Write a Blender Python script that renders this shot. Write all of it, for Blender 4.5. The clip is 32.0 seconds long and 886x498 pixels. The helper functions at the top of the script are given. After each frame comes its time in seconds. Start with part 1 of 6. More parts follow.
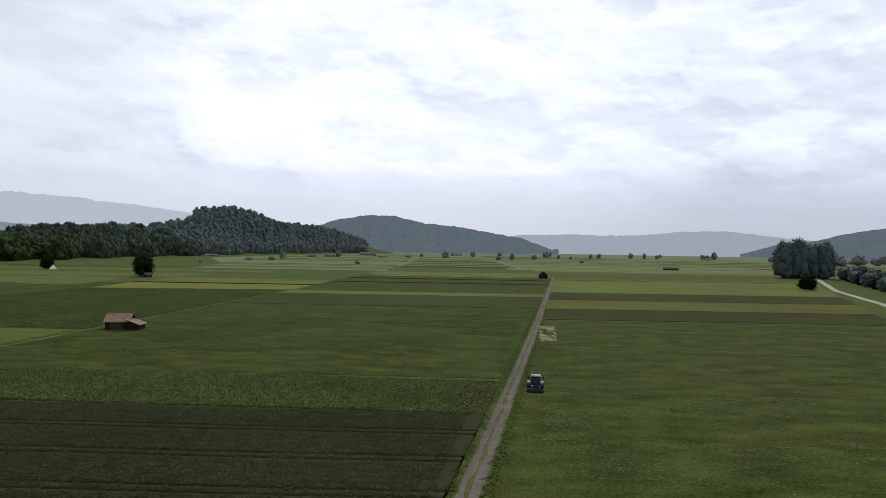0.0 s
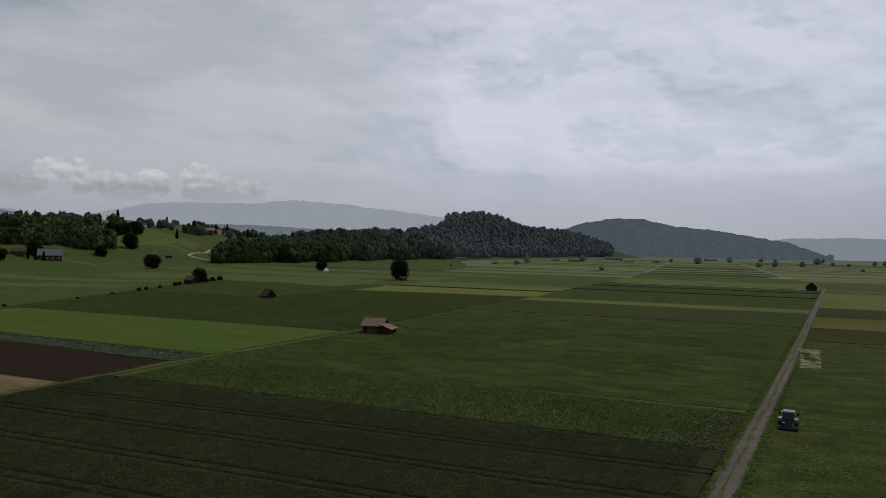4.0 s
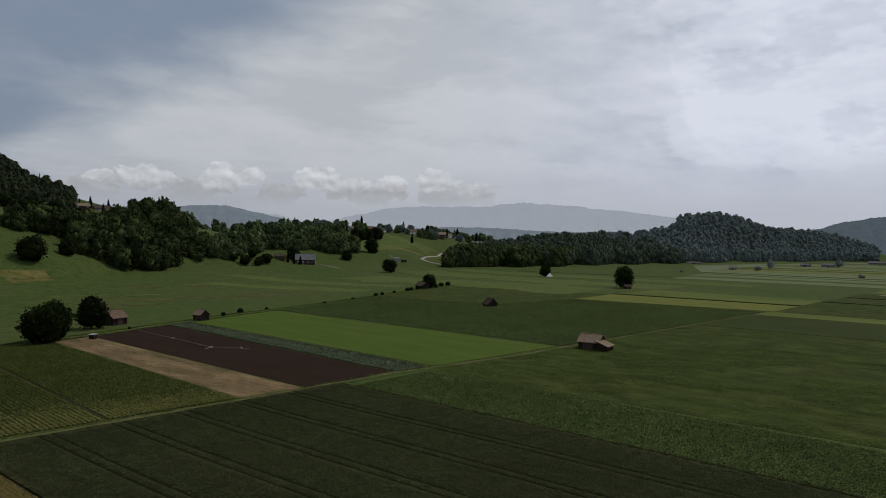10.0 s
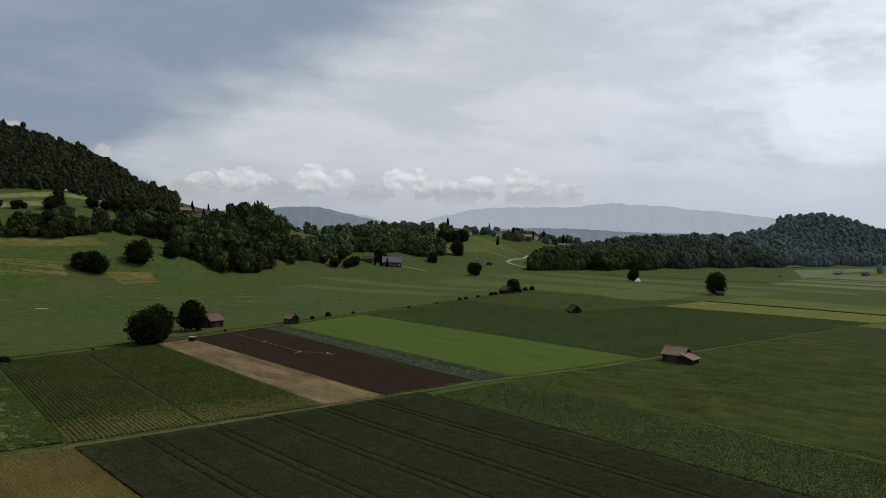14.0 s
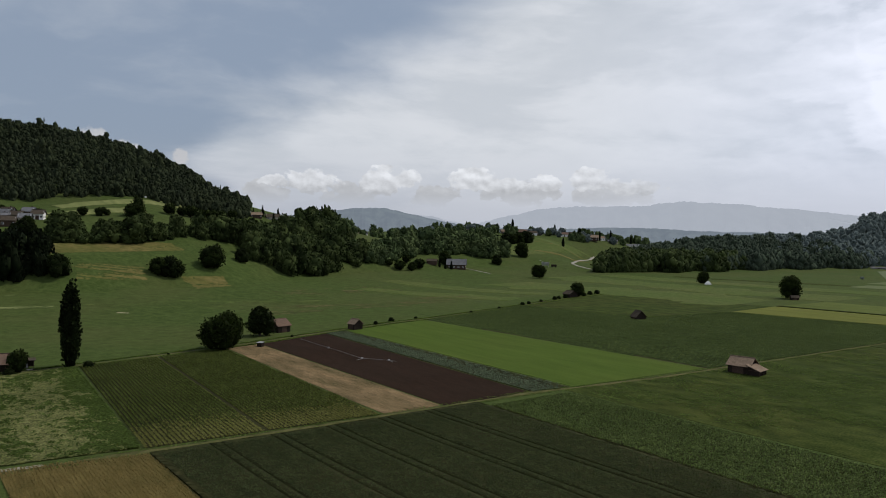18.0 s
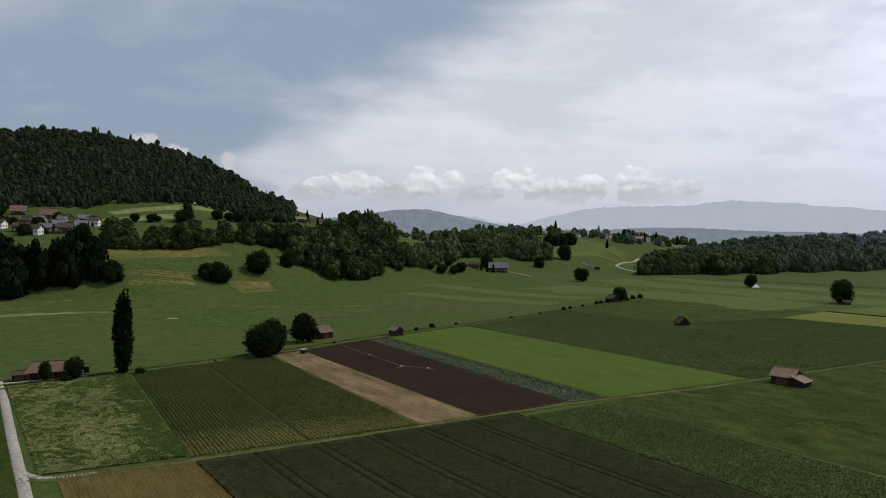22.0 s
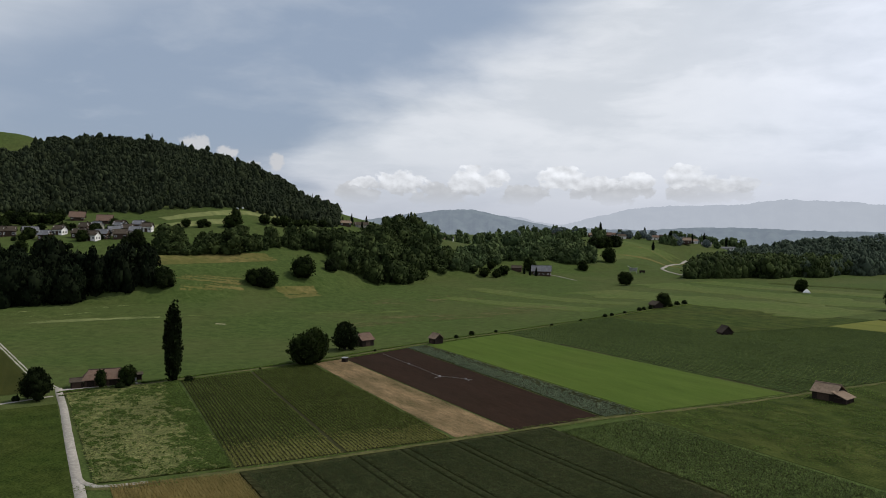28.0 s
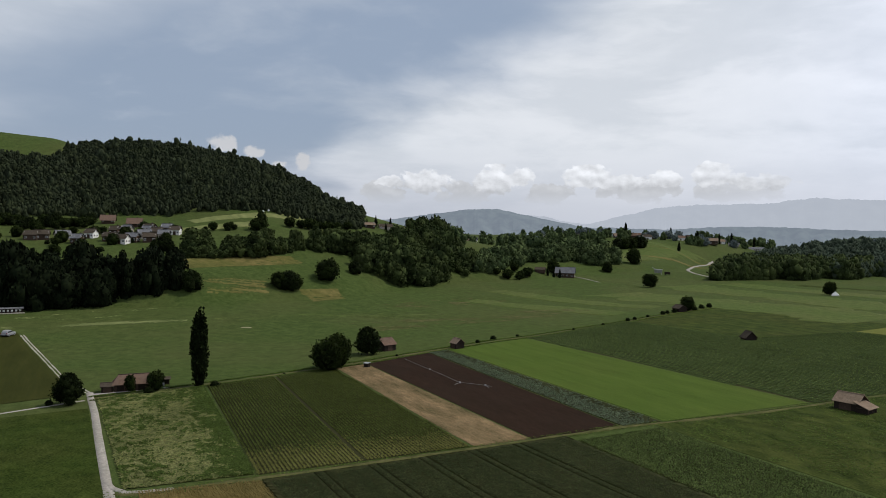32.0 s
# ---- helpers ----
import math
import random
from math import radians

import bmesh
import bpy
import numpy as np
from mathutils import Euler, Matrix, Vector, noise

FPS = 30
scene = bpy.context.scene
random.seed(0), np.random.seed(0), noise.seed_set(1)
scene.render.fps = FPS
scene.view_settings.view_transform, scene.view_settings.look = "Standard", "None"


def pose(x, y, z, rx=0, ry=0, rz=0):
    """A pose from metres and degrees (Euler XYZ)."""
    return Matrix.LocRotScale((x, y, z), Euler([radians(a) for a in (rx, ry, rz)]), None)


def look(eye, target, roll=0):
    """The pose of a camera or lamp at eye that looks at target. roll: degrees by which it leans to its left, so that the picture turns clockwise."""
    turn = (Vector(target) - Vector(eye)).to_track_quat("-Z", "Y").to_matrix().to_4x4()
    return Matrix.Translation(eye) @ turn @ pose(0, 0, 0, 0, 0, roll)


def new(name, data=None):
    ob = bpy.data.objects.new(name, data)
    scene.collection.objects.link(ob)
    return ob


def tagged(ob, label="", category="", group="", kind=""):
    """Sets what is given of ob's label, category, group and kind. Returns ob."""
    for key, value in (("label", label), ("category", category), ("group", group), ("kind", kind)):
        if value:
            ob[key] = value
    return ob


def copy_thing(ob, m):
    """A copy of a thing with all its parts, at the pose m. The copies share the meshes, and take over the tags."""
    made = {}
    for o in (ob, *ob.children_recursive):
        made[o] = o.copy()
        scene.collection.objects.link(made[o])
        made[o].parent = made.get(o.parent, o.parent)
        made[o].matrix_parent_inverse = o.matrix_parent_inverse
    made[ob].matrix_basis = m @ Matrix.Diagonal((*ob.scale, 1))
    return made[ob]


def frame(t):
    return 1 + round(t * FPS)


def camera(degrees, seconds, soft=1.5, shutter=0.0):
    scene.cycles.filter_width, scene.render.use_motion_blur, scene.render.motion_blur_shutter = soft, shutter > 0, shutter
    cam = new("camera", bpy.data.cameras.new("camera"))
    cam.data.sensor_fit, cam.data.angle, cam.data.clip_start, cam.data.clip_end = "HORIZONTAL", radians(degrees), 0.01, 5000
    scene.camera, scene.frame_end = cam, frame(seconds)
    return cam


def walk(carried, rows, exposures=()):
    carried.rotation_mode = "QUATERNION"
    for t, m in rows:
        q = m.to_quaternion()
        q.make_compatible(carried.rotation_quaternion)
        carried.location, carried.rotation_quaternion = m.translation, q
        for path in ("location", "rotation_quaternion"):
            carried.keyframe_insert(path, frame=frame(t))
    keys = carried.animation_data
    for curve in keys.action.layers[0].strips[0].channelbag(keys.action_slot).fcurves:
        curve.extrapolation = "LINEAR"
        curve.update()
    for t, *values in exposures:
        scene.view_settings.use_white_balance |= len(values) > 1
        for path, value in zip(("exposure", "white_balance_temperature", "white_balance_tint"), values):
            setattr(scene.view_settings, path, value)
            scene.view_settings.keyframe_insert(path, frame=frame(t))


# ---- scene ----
cam = camera(63.98, 32.0, soft=0.85)
PATH = [
    (0, (-0.000, 0.000, 28.000), (-0.000, 140.000, 27.454), 0.90),
    (1, (0.224, -0.672, 28.854), (-17.052, 138.250, 28.322), 0.95),
    (2, (1.162, -0.336, 29.596), (-28.490, 136.486, 28.994), 1.02),
    (3, (1.918, 0.028, 30.380), (-37.086, 134.484, 29.694), 1.11),
    (4, (2.604, 0.420, 31.080), (-44.478, 132.258, 30.268), 1.17),
    (5, (3.402, 0.630, 31.878), (-51.338, 129.472, 30.996), 1.21),
    (6, (4.186, 0.392, 32.788), (-58.044, 125.790, 31.794), 1.23),
    (7, (4.928, 0.448, 33.684), (-63.896, 122.346, 32.578), 1.19),
    (8, (5.572, 0.266, 34.608), (-69.454, 118.454, 33.376), 1.17),
    (9, (6.426, 0.182, 35.476), (-74.550, 114.380, 34.118), 1.14),
    (10, (7.154, 0.168, 36.288), (-78.764, 110.698, 34.790), 1.10),
    (11, (7.952, 0.070, 37.114), (-81.942, 107.380, 35.462), 1.10),
    (12, (8.610, -0.014, 37.898), (-84.714, 104.328, 36.218), 1.18),
    (13, (9.338, -0.210, 38.682), (-86.856, 101.486, 36.932), 1.24),
    (14, (10.290, -0.406, 39.480), (-88.466, 98.826, 37.702), 1.27),
    (15, (11.242, -0.224, 40.292), (-89.810, 96.670, 38.458), 1.20),
    (16, (11.942, -0.238, 41.090), (-91.574, 93.996, 39.144), 1.08),
    (17, (12.684, -0.350, 41.902), (-93.086, 91.350, 39.844), 1.01),
    (18, (13.552, -0.364, 42.714), (-93.968, 89.264, 40.642), 0.99),
    (19, (14.252, -0.448, 43.484), (-94.626, 87.528, 41.454), 0.93),
    (20, (15.008, -0.574, 44.240), (-95.354, 85.540, 42.224), 0.89),
    (21, (15.834, -0.560, 45.080), (-95.746, 83.958, 43.036), 0.79),
    (22, (16.660, -0.602, 45.906), (-96.152, 82.278, 43.806), 0.73),
    (23, (17.528, -0.658, 46.690), (-96.306, 80.808, 44.576), 0.74),
    (24, (18.270, -0.644, 47.474), (-96.460, 79.548, 45.304), 0.73),
    (25, (19.054, -0.672, 48.244), (-96.600, 78.204, 45.990), 0.70),
    (26, (19.908, -0.700, 49.084), (-96.600, 76.888, 46.802), 0.69),
    (27, (20.734, -0.798, 49.868), (-96.558, 75.614, 47.544), 0.68),
    (28, (21.560, -0.742, 50.652), (-96.292, 74.802, 48.328), 0.68),
    (29, (22.442, -0.700, 51.450), (-96.026, 73.864, 49.084), 0.63),
    (30, (23.044, -0.840, 52.262), (-96.068, 72.674, 49.854), 0.57),
    (31, (23.954, -0.784, 53.032), (-95.830, 71.652, 50.526), 0.62),
    (32, (24.864, -0.826, 53.900), (-95.564, 70.532, 51.324), 0.63),
]
walk(cam, [(t, look(e, g, r)) for t, e, g, r in PATH], exposures=[(0, -0.14), (1, -0.46), (2, -0.75), (3, -0.88), (6, -0.9), (10, -0.74), (14, -0.5), (19, -0.36), (26, -0.24), (32, -0.2)])

# The plan of the valley is drawn in steps of 1.4 m: meshes and places are brought to metres as they are made.
U = 1.4

# ---- light ----
SUN_AZ, SUN_EL = -12.0, 54.0          # degrees to the left of +y, degrees up
world = bpy.data.worlds.new("sky")
scene.world = world
world.use_nodes = True


class Nodes:
    """Short hand for building node trees."""

    def __init__(self, tree):
        self.tree = tree
        tree.nodes.clear()

    def add(self, kind, out=0, **values):
        n = self.tree.nodes.new(kind)
        for k, v in values.items():
            if k.startswith("i_"):
                key = k[2:].replace("_", " ")
                self.put(n.inputs[key], v)
            elif k.startswith("n_"):
                self.put(n.inputs[int(k[2:])], v)
            elif k == "operation":
                n.operation = v
            elif k == "use_clamp":
                n.use_clamp = v
            elif k == "data_type":
                n.data_type = v
            elif k == "blend_type":
                n.blend_type = v
            elif k == "interpolation_type":
                n.interpolation_type = v
        return n.outputs[out]

    def put(self, socket, v):
        if isinstance(v, bpy.types.NodeSocket):
            self.tree.links.new(v, socket)
        else:
            socket.default_value = v

    def math(self, op, a, b=0.0, c=0.0, clamp=False):
        return self.add("ShaderNodeMath", operation=op, use_clamp=clamp, n_0=a, n_1=b, n_2=c)

    def mix(self, f, a, b, blend="MIX"):
        return self.add("ShaderNodeMix", 2, data_type="RGBA", blend_type=blend, n_0=f, n_6=a, n_7=b)

    def step(self, v, lo, hi, a=0.0, b=1.0):
        return self.add("ShaderNodeMapRange", interpolation_type="SMOOTHSTEP", n_0=v, n_1=lo, n_2=hi, n_3=a, n_4=b)

    def noise(self, vec, scale, detail=4.0, rough=0.55, out=0, **kw):
        return self.add("ShaderNodeTexNoise", out, n_0=vec, i_Scale=scale, i_Detail=detail, i_Roughness=rough, **kw)

    def vec(self, x, y, z=0.0):
        return self.add("ShaderNodeCombineXYZ", n_0=x, n_1=y, n_2=z)


def build_sky():
    n = Nodes(world.node_tree)
    tex = n.tree.nodes.new("ShaderNodeTexSky")
    tex.sky_type, tex.sun_disc = "NISHITA", False
    tex.sun_elevation, tex.sun_rotation = radians(SUN_EL), radians(-SUN_AZ)
    tex.air_density, tex.dust_density, tex.ozone_density = 1.2, 2.5, 1.5
    sky = tex.outputs[0]
    d = n.add("ShaderNodeTexCoord", 0)
    sep = n.tree.nodes.new("ShaderNodeSeparateXYZ")
    n.put(sep.inputs[0], d)
    x, y, z = sep.outputs
    az = n.math("DEGREES", n.math("ARCTAN2", n.math("MULTIPLY", x, -1.0), y))
    el = n.math("DEGREES", n.math("ARCSINE", z))
    lift = n.math("ADD", n.math("MAXIMUM", z, 0.0), 0.16)
    flat = n.vec(n.math("DIVIDE", x, lift), n.math("DIVIDE", y, lift))
    # high cloud sheet, opening to the blue towards the west
    warp = n.noise(flat, 0.9, 3.0, 0.5, 1)
    flatw = n.add("ShaderNodeVectorMath", operation="ADD", n_0=flat,
                  n_1=n.add("ShaderNodeVectorMath", operation="SCALE", n_0=warp, i_Scale=0.5))
    big = n.noise(flatw, 0.62, 5.0, 0.5)
    fine = n.noise(flatw, 1.7, 6.0, 0.55)
    edge = n.math("SUBTRACT", n.math("ADD", 69.5, n.math("MULTIPLY", n.math("SUBTRACT", 6.0, el), 1.77)), az)
    edge = n.math("ADD", edge, n.math("ADD", n.math("MULTIPLY", n.math("SUBTRACT", big, 0.5), 26.0), n.math("MULTIPLY", n.math("SUBTRACT", fine, 0.5), 16.0)))
    cover = n.step(edge, -5.0, 7.0)
    wisp = n.math("MULTIPLY", n.step(fine, 0.48, 0.74), 0.30)
    wisp2 = n.math("MULTIPLY", n.step(n.math("ADD", n.math("ADD", az, n.math("MULTIPLY", el, 1.2)),
                   n.math("MULTIPLY", n.math("SUBTRACT", big, 0.5), 40.0)), 98.0, 112.0), 0.6)
    cover = n.math("MAXIMUM", cover, n.math("MAXIMUM", wisp, wisp2))
    cover = n.math("MULTIPLY", cover, n.step(el, 75.0, 22.0, 0.25, 1.0))
    # brightness of the sheet: bright near the sun's side, grey where it is thick
    glow = n.math("MULTIPLY", n.step(az, 68.0, 5.0), n.step(az, -60.0, -10.0, 0.5, 1.0))
    thick = n.step(n.math("ADD", n.math("MULTIPLY", big, 0.75), n.math("MULTIPLY", fine, 0.35)), 0.46, 0.72)
    # lumps in the sheet, lit from above
    wide = n.add("ShaderNodeVectorMath", operation="ADD", n_0=n.vec(n.math("MULTIPLY", az, 0.05), n.math("MULTIPLY", el, 0.105), 7.3),
                 n_1=n.add("ShaderNodeVectorMath", operation="SCALE", n_0=n.noise(n.vec(n.math("MULTIPLY", az, 0.05), n.math("MULTIPLY", el, 0.08), 1.0), 1.6, 4.0, 0.5, 1), i_Scale=0.35))
    lump = n.noise(wide, 1.4, 9.0, 0.52)
    above = n.noise(n.add("ShaderNodeVectorMath", operation="ADD", n_0=wide, n_1=(-0.04, 0.09, 0.0)), 1.4, 9.0, 0.52)
    relief = n.math("MULTIPLY", n.math("SUBTRACT", lump, above), n.math("MULTIPLY", n.step(az, 46.0, 20.0, 0.15, 0.8), n.step(el, 2.0, 7.0, 0.15, 1.0)))
    f = n.math("ADD", n.math("ADD", 0.46, n.math("MULTIPLY", glow, 0.09)), n.math("MULTIPLY", thick, -0.10))
    f = n.math("ADD", f, n.math("MULTIPLY", relief, 1.6))
    # long torn streaks that climb towards the east
    slant = n.vec(n.math("MULTIPLY", n.math("ADD", az, n.math("MULTIPLY", el, 1.2)), 0.045), n.math("MULTIPLY", n.math("SUBTRACT", el, n.math("MULTIPLY", az, 0.10)), 0.17), 2.0)
    torn = n.noise(n.add("ShaderNodeVectorMath", operation="ADD", n_0=slant, n_1=n.add("ShaderNodeVectorMath", operation="SCALE", n_0=n.noise(slant, 1.3, 4.0, 0.5, 1), i_Scale=0.45)), 1.5, 9.0, 0.56)
    f = n.math("ADD", f, n.math("MULTIPLY", n.math("SUBTRACT", n.step(torn, 0.38, 0.60), 0.5), n.step(az, 18.0, 40.0, 0.10, 0.26)))
    # heaped banks with crisp edges in the bright mass under the sun, greyer again in the east
    curl = n.math("ADD", az, n.math("MULTIPLY", n.math("SUBTRACT", lump, 0.5), 34.0))
    mass = n.math("MULTIPLY", n.step(curl, 21.0, 18.5), n.step(el, 3.0, 9.0))
    bank = n.vec(n.math("MULTIPLY", az, 0.085), n.math("MULTIPLY", el, 0.19), 3.1)
    heap = n.noise(bank, 1.5, 7.0, 0.5)
    over = n.noise(n.add("ShaderNodeVectorMath", operation="ADD", n_0=bank, n_1=(-0.03, 0.07, 0.0)), 1.5, 7.0, 0.5)
    crisp = n.math("ADD", n.math("MULTIPLY", n.step(heap, 0.44, 0.51), 0.20), n.math("MULTIPLY", n.math("SUBTRACT", heap, over), 1.5))
    f = n.math("ADD", f, n.math("MULTIPLY", n.math("MULTIPLY", crisp, n.step(az, 30.0, 18.0, 0.0, 1.0)), n.step(el, 2.5, 7.0)))
    f = n.math("ADD", f, n.math("MULTIPLY", mass, n.step(az, 28.0, 4.0, 0.22, 0.16)))
    f = n.math("ADD", f, n.step(az, -6.0, -22.0, 0.0, -0.22), 0.0, True)
    sheet = n.mix(f, n.mix(n.step(az, 45.0, 14.0), (5.7, 6.25, 6.95, 1), (6.4, 7.0, 7.8, 1)), n.mix(n.step(az, 50.0, 16.0), (10.9, 10.95, 11.3, 1), (11.7, 11.95, 12.8, 1)))
    sheet = n.mix(1.0, sheet, n.mix(n.step(az, 45.0, 12.0), (0.985, 1.0, 1.015, 1), (0.965, 0.992, 1.06, 1)), "MULTIPLY")
    blue = n.mix(1.0, sky, (0.60, 0.62, 0.66, 1), "MULTIPLY")
    blue = n.mix(0.75, blue, (4.1, 5.05, 6.6, 1))
    col = n.mix(cover, blue, sheet)
    # haze towards the horizon
    haze = n.step(el, 8.0, 0.5)
    air = n.mix(n.math("MULTIPLY", n.step(az, 66.0, 22.0), n.step(az, -24.0, 4.0)), (5.2, 5.55, 6.5, 1), (7.0, 7.3, 8.3, 1))
    col = n.mix(n.math("MULTIPLY", haze, 0.72), col, air)
    # heaped clouds over the far mountains: rounded white tops, grey flat feet, gaps between the heaps
    p = n.vec(n.math("MULTIPLY", az, 0.10), n.math("MULTIPLY", el, 0.13))
    ragged = n.math("ADD", n.math("MULTIPLY", n.math("SUBTRACT", n.noise(p, 6.5, 3.0, 0.5), 0.5), 2.6), n.math("MULTIPLY", n.math("SUBTRACT", n.noise(p, 17.0, 5.0, 0.5), 0.5), 1.3))
    puff = n.noise(p, 7.5, 4.0, 0.5)
    shade = n.noise(n.add("ShaderNodeVectorMath", operation="ADD", n_0=p, n_1=(-0.02, 0.05, 0.0)), 7.5, 4.0, 0.5)
    bumps = n.math("MULTIPLY", n.math("SUBTRACT", puff, shade), 1.5)
    for white, heaps in ((7.8, ((64.2, 3.4, 2.2, 1.1), (57.6, 3.2, 2.6, 1.2), (51.0, 3.3, 2.4, 1.2), (44.0, 3.6, 3.6, 1.3), (36.8, 3.5, 3.8, 1.2))),
                         (11.0, ((61.0, 4.3, 2.5, 1.3), (63.4, 4.2, 1.4, 0.7), (55.3, 4.4, 1.9, 1.5), (53.2, 4.6, 1.3, 1.2), (47.9, 4.7, 2.3, 1.1), (45.2, 4.3, 2.0, 0.9),
                                (42.0, 4.5, 1.6, 0.9), (38.4, 4.7, 2.2, 1.1), (35.0, 4.1, 2.2, 0.8)))):
        body = -9.0
        for a0, e0, wide, high in heaps:
            dx = n.math("DIVIDE", n.math("SUBTRACT", az, a0), wide)
            dy = n.math("DIVIDE", n.math("SUBTRACT", el, e0), high)
            dy = n.math("MULTIPLY", dy, n.math("ADD", 1.15, n.math("MULTIPLY", n.math("SIGN", dy), -0.15)))
            body = n.math("MAXIMUM", n.math("SUBTRACT", 1.0, n.math("ADD", n.math("MULTIPLY", dx, dx), n.math("MULTIPLY", dy, dy))), body)
        q = n.math("ADD", body, ragged)
        lit = n.math("ADD", n.math("MULTIPLY", n.step(el, 2.9, 5.2), 0.72), bumps, 0.0, True)
        val = n.math("ADD", 6.0, n.math("MULTIPLY", lit, white - 6.0))
        cloud = n.mix(1.0, n.vec(0.965, 0.995, 1.05), n.vec(val, val, val), "MULTIPLY")
        f = n.math("MULTIPLY", n.step(q, 0.10, 0.50), n.step(el, 2.2, 4.0))
        col = n.mix(n.math("MULTIPLY", f, n.step(az, 31.0, 42.0, 0.45, 0.95)), col, cloud)
    out = n.tree.nodes.new("ShaderNodeOutputWorld")
    # a few bright heaps above the western hill and in the high sheet
    rag = n.math("MULTIPLY", n.math("SUBTRACT", n.noise(p, 9.0, 5.0, 0.55), 0.5), 3.2)
    for a0, e0, wide, high in ((76.6, 6.9, 1.1, 0.75), (74.4, 6.35, 0.85, 0.5), (70.6, 5.7, 0.65, 0.7), (72.4, 5.5, 0.8, 0.3)):
        dx = n.math("DIVIDE", n.math("SUBTRACT", az, a0), wide)
        dy = n.math("DIVIDE", n.math("SUBTRACT", el, e0), high)
        q = n.math("ADD", n.math("ADD", n.math("MULTIPLY", dx, dx), n.math("MULTIPLY", dy, dy)), rag)
        col = n.mix(n.step(q, 1.15, 0.35, 0.0, 0.9), col, (6.9, 7.0, 7.3, 1))
    n.put(out.inputs[0], n.add("ShaderNodeBackground", n_0=col, i_Strength=0.1))


build_sky()
sun = new("sun", bpy.data.lights.new("sun", "SUN"))
sun.data.energy, sun.data.angle, sun.data.color = 3.8, radians(1.2), (1.0, 0.95, 0.86)
a, b = radians(SUN_AZ), radians(SUN_EL)
sun.matrix_world = look((0, 0, 300), (300 * math.sin(a) * math.cos(b), -300 * math.cos(a) * math.cos(b), 300 - 300 * math.sin(b)))


# ---- materials ----
def material(name, c1, c2, scale=1.0, rough=0.85, bump=0.0, big=0.02, c3=None, spread=0.0, metal=0.0, streak=None, gloss=0.02,
             through_light=0.0, big_mix=0.5, dist=0.1, grain=0.0, patch=0.0):
    """Two colours mixed by fine noise, a slow drift towards c3 (or darker) over tens of metres, relief, and a spread of
    brightness from piece to piece. streak: (x stretch, y stretch, turn in degrees) of the fine noise."""
    m = bpy.data.materials.new(name)
    m.use_nodes = True
    n = Nodes(m.node_tree)
    pos = n.add("ShaderNodeVectorMath", operation="SCALE", n_0=n.add("ShaderNodeNewGeometry", 0), i_Scale=1 / U)
    fine = pos
    if streak:
        mp = n.tree.nodes.new("ShaderNodeMapping")
        n.put(mp.inputs[0], pos)
        mp.inputs[2].default_value = (0, 0, radians(-streak[2]))
        sc = n.add("ShaderNodeVectorMath", operation="MULTIPLY", n_0=mp.outputs[0], n_1=(streak[0], streak[1], 1.0))
        fine = sc
    f = n.noise(fine, scale, 6.0, 0.62)
    col = n.mix(n.step(f, 0.3, 0.7), (*c1, 1), (*c2, 1))
    slow = n.noise(pos, big, 4.0, 0.55)
    drift = c3 or tuple(v * 0.72 for v in c1)
    col = n.mix(n.math("MULTIPLY", n.step(slow, 0.38, 0.66), big_mix), col, (*drift, 1))
    if grain or patch:
        g = n.math("MULTIPLY", n.math("SUBTRACT", n.noise(pos, 2.6, 4.0, 0.75), 0.5), 4.0 * grain)
        h = n.math("MULTIPLY", n.math("SUBTRACT", n.noise(fine, 0.22, 6.0, 0.6), 0.5), 3.2 * patch)
        v = n.math("MAXIMUM", n.math("ADD", 1.0, n.math("ADD", g, h)), 0.25)
        col = n.mix(1.0, col, n.vec(v, n.math("ADD", 0.15, n.math("MULTIPLY", v, 0.85)), v), "MULTIPLY")
    if spread:
        isl = n.add("ShaderNodeNewGeometry", 8)
        obj = n.add("ShaderNodeObjectInfo", 5)
        r = n.math("FRACT", n.math("ADD", isl, obj))
        v = n.math("ADD", 1.0 - spread, n.math("MULTIPLY", r, 2 * spread))
        col = n.mix(1.0, col, n.vec(v, v, v), "MULTIPLY")
    out = n.tree.nodes.new("ShaderNodeOutputMaterial")
    p = n.tree.nodes.new("ShaderNodeBsdfPrincipled")
    n.put(p.inputs["Base Color"], col)
    p.inputs["Roughness"].default_value = rough
    p.inputs["Metallic"].default_value = metal
    p.inputs["Specular IOR Level"].default_value = gloss
    if bump:
        bn = n.tree.nodes.new("ShaderNodeBump")
        bn.inputs["Strength"].default_value = bump
        bn.inputs["Distance"].default_value = dist
        n.put(bn.inputs["Height"], n.noise(fine, scale * 1.7, 5.0, 0.6))
        n.put(p.inputs["Normal"], bn.outputs[0])
    shader = p.outputs[0]
    if through_light:
        tr = n.add("ShaderNodeBsdfTranslucent", n_0=n.mix(1.0, col, (1.1, 1.15, 0.5, 1), "MULTIPLY"))
        shader = n.add("ShaderNodeMixShader", n_0=through_light, n_1=shader, n_2=tr)
    n.put(out.inputs[0], shader)
    return m


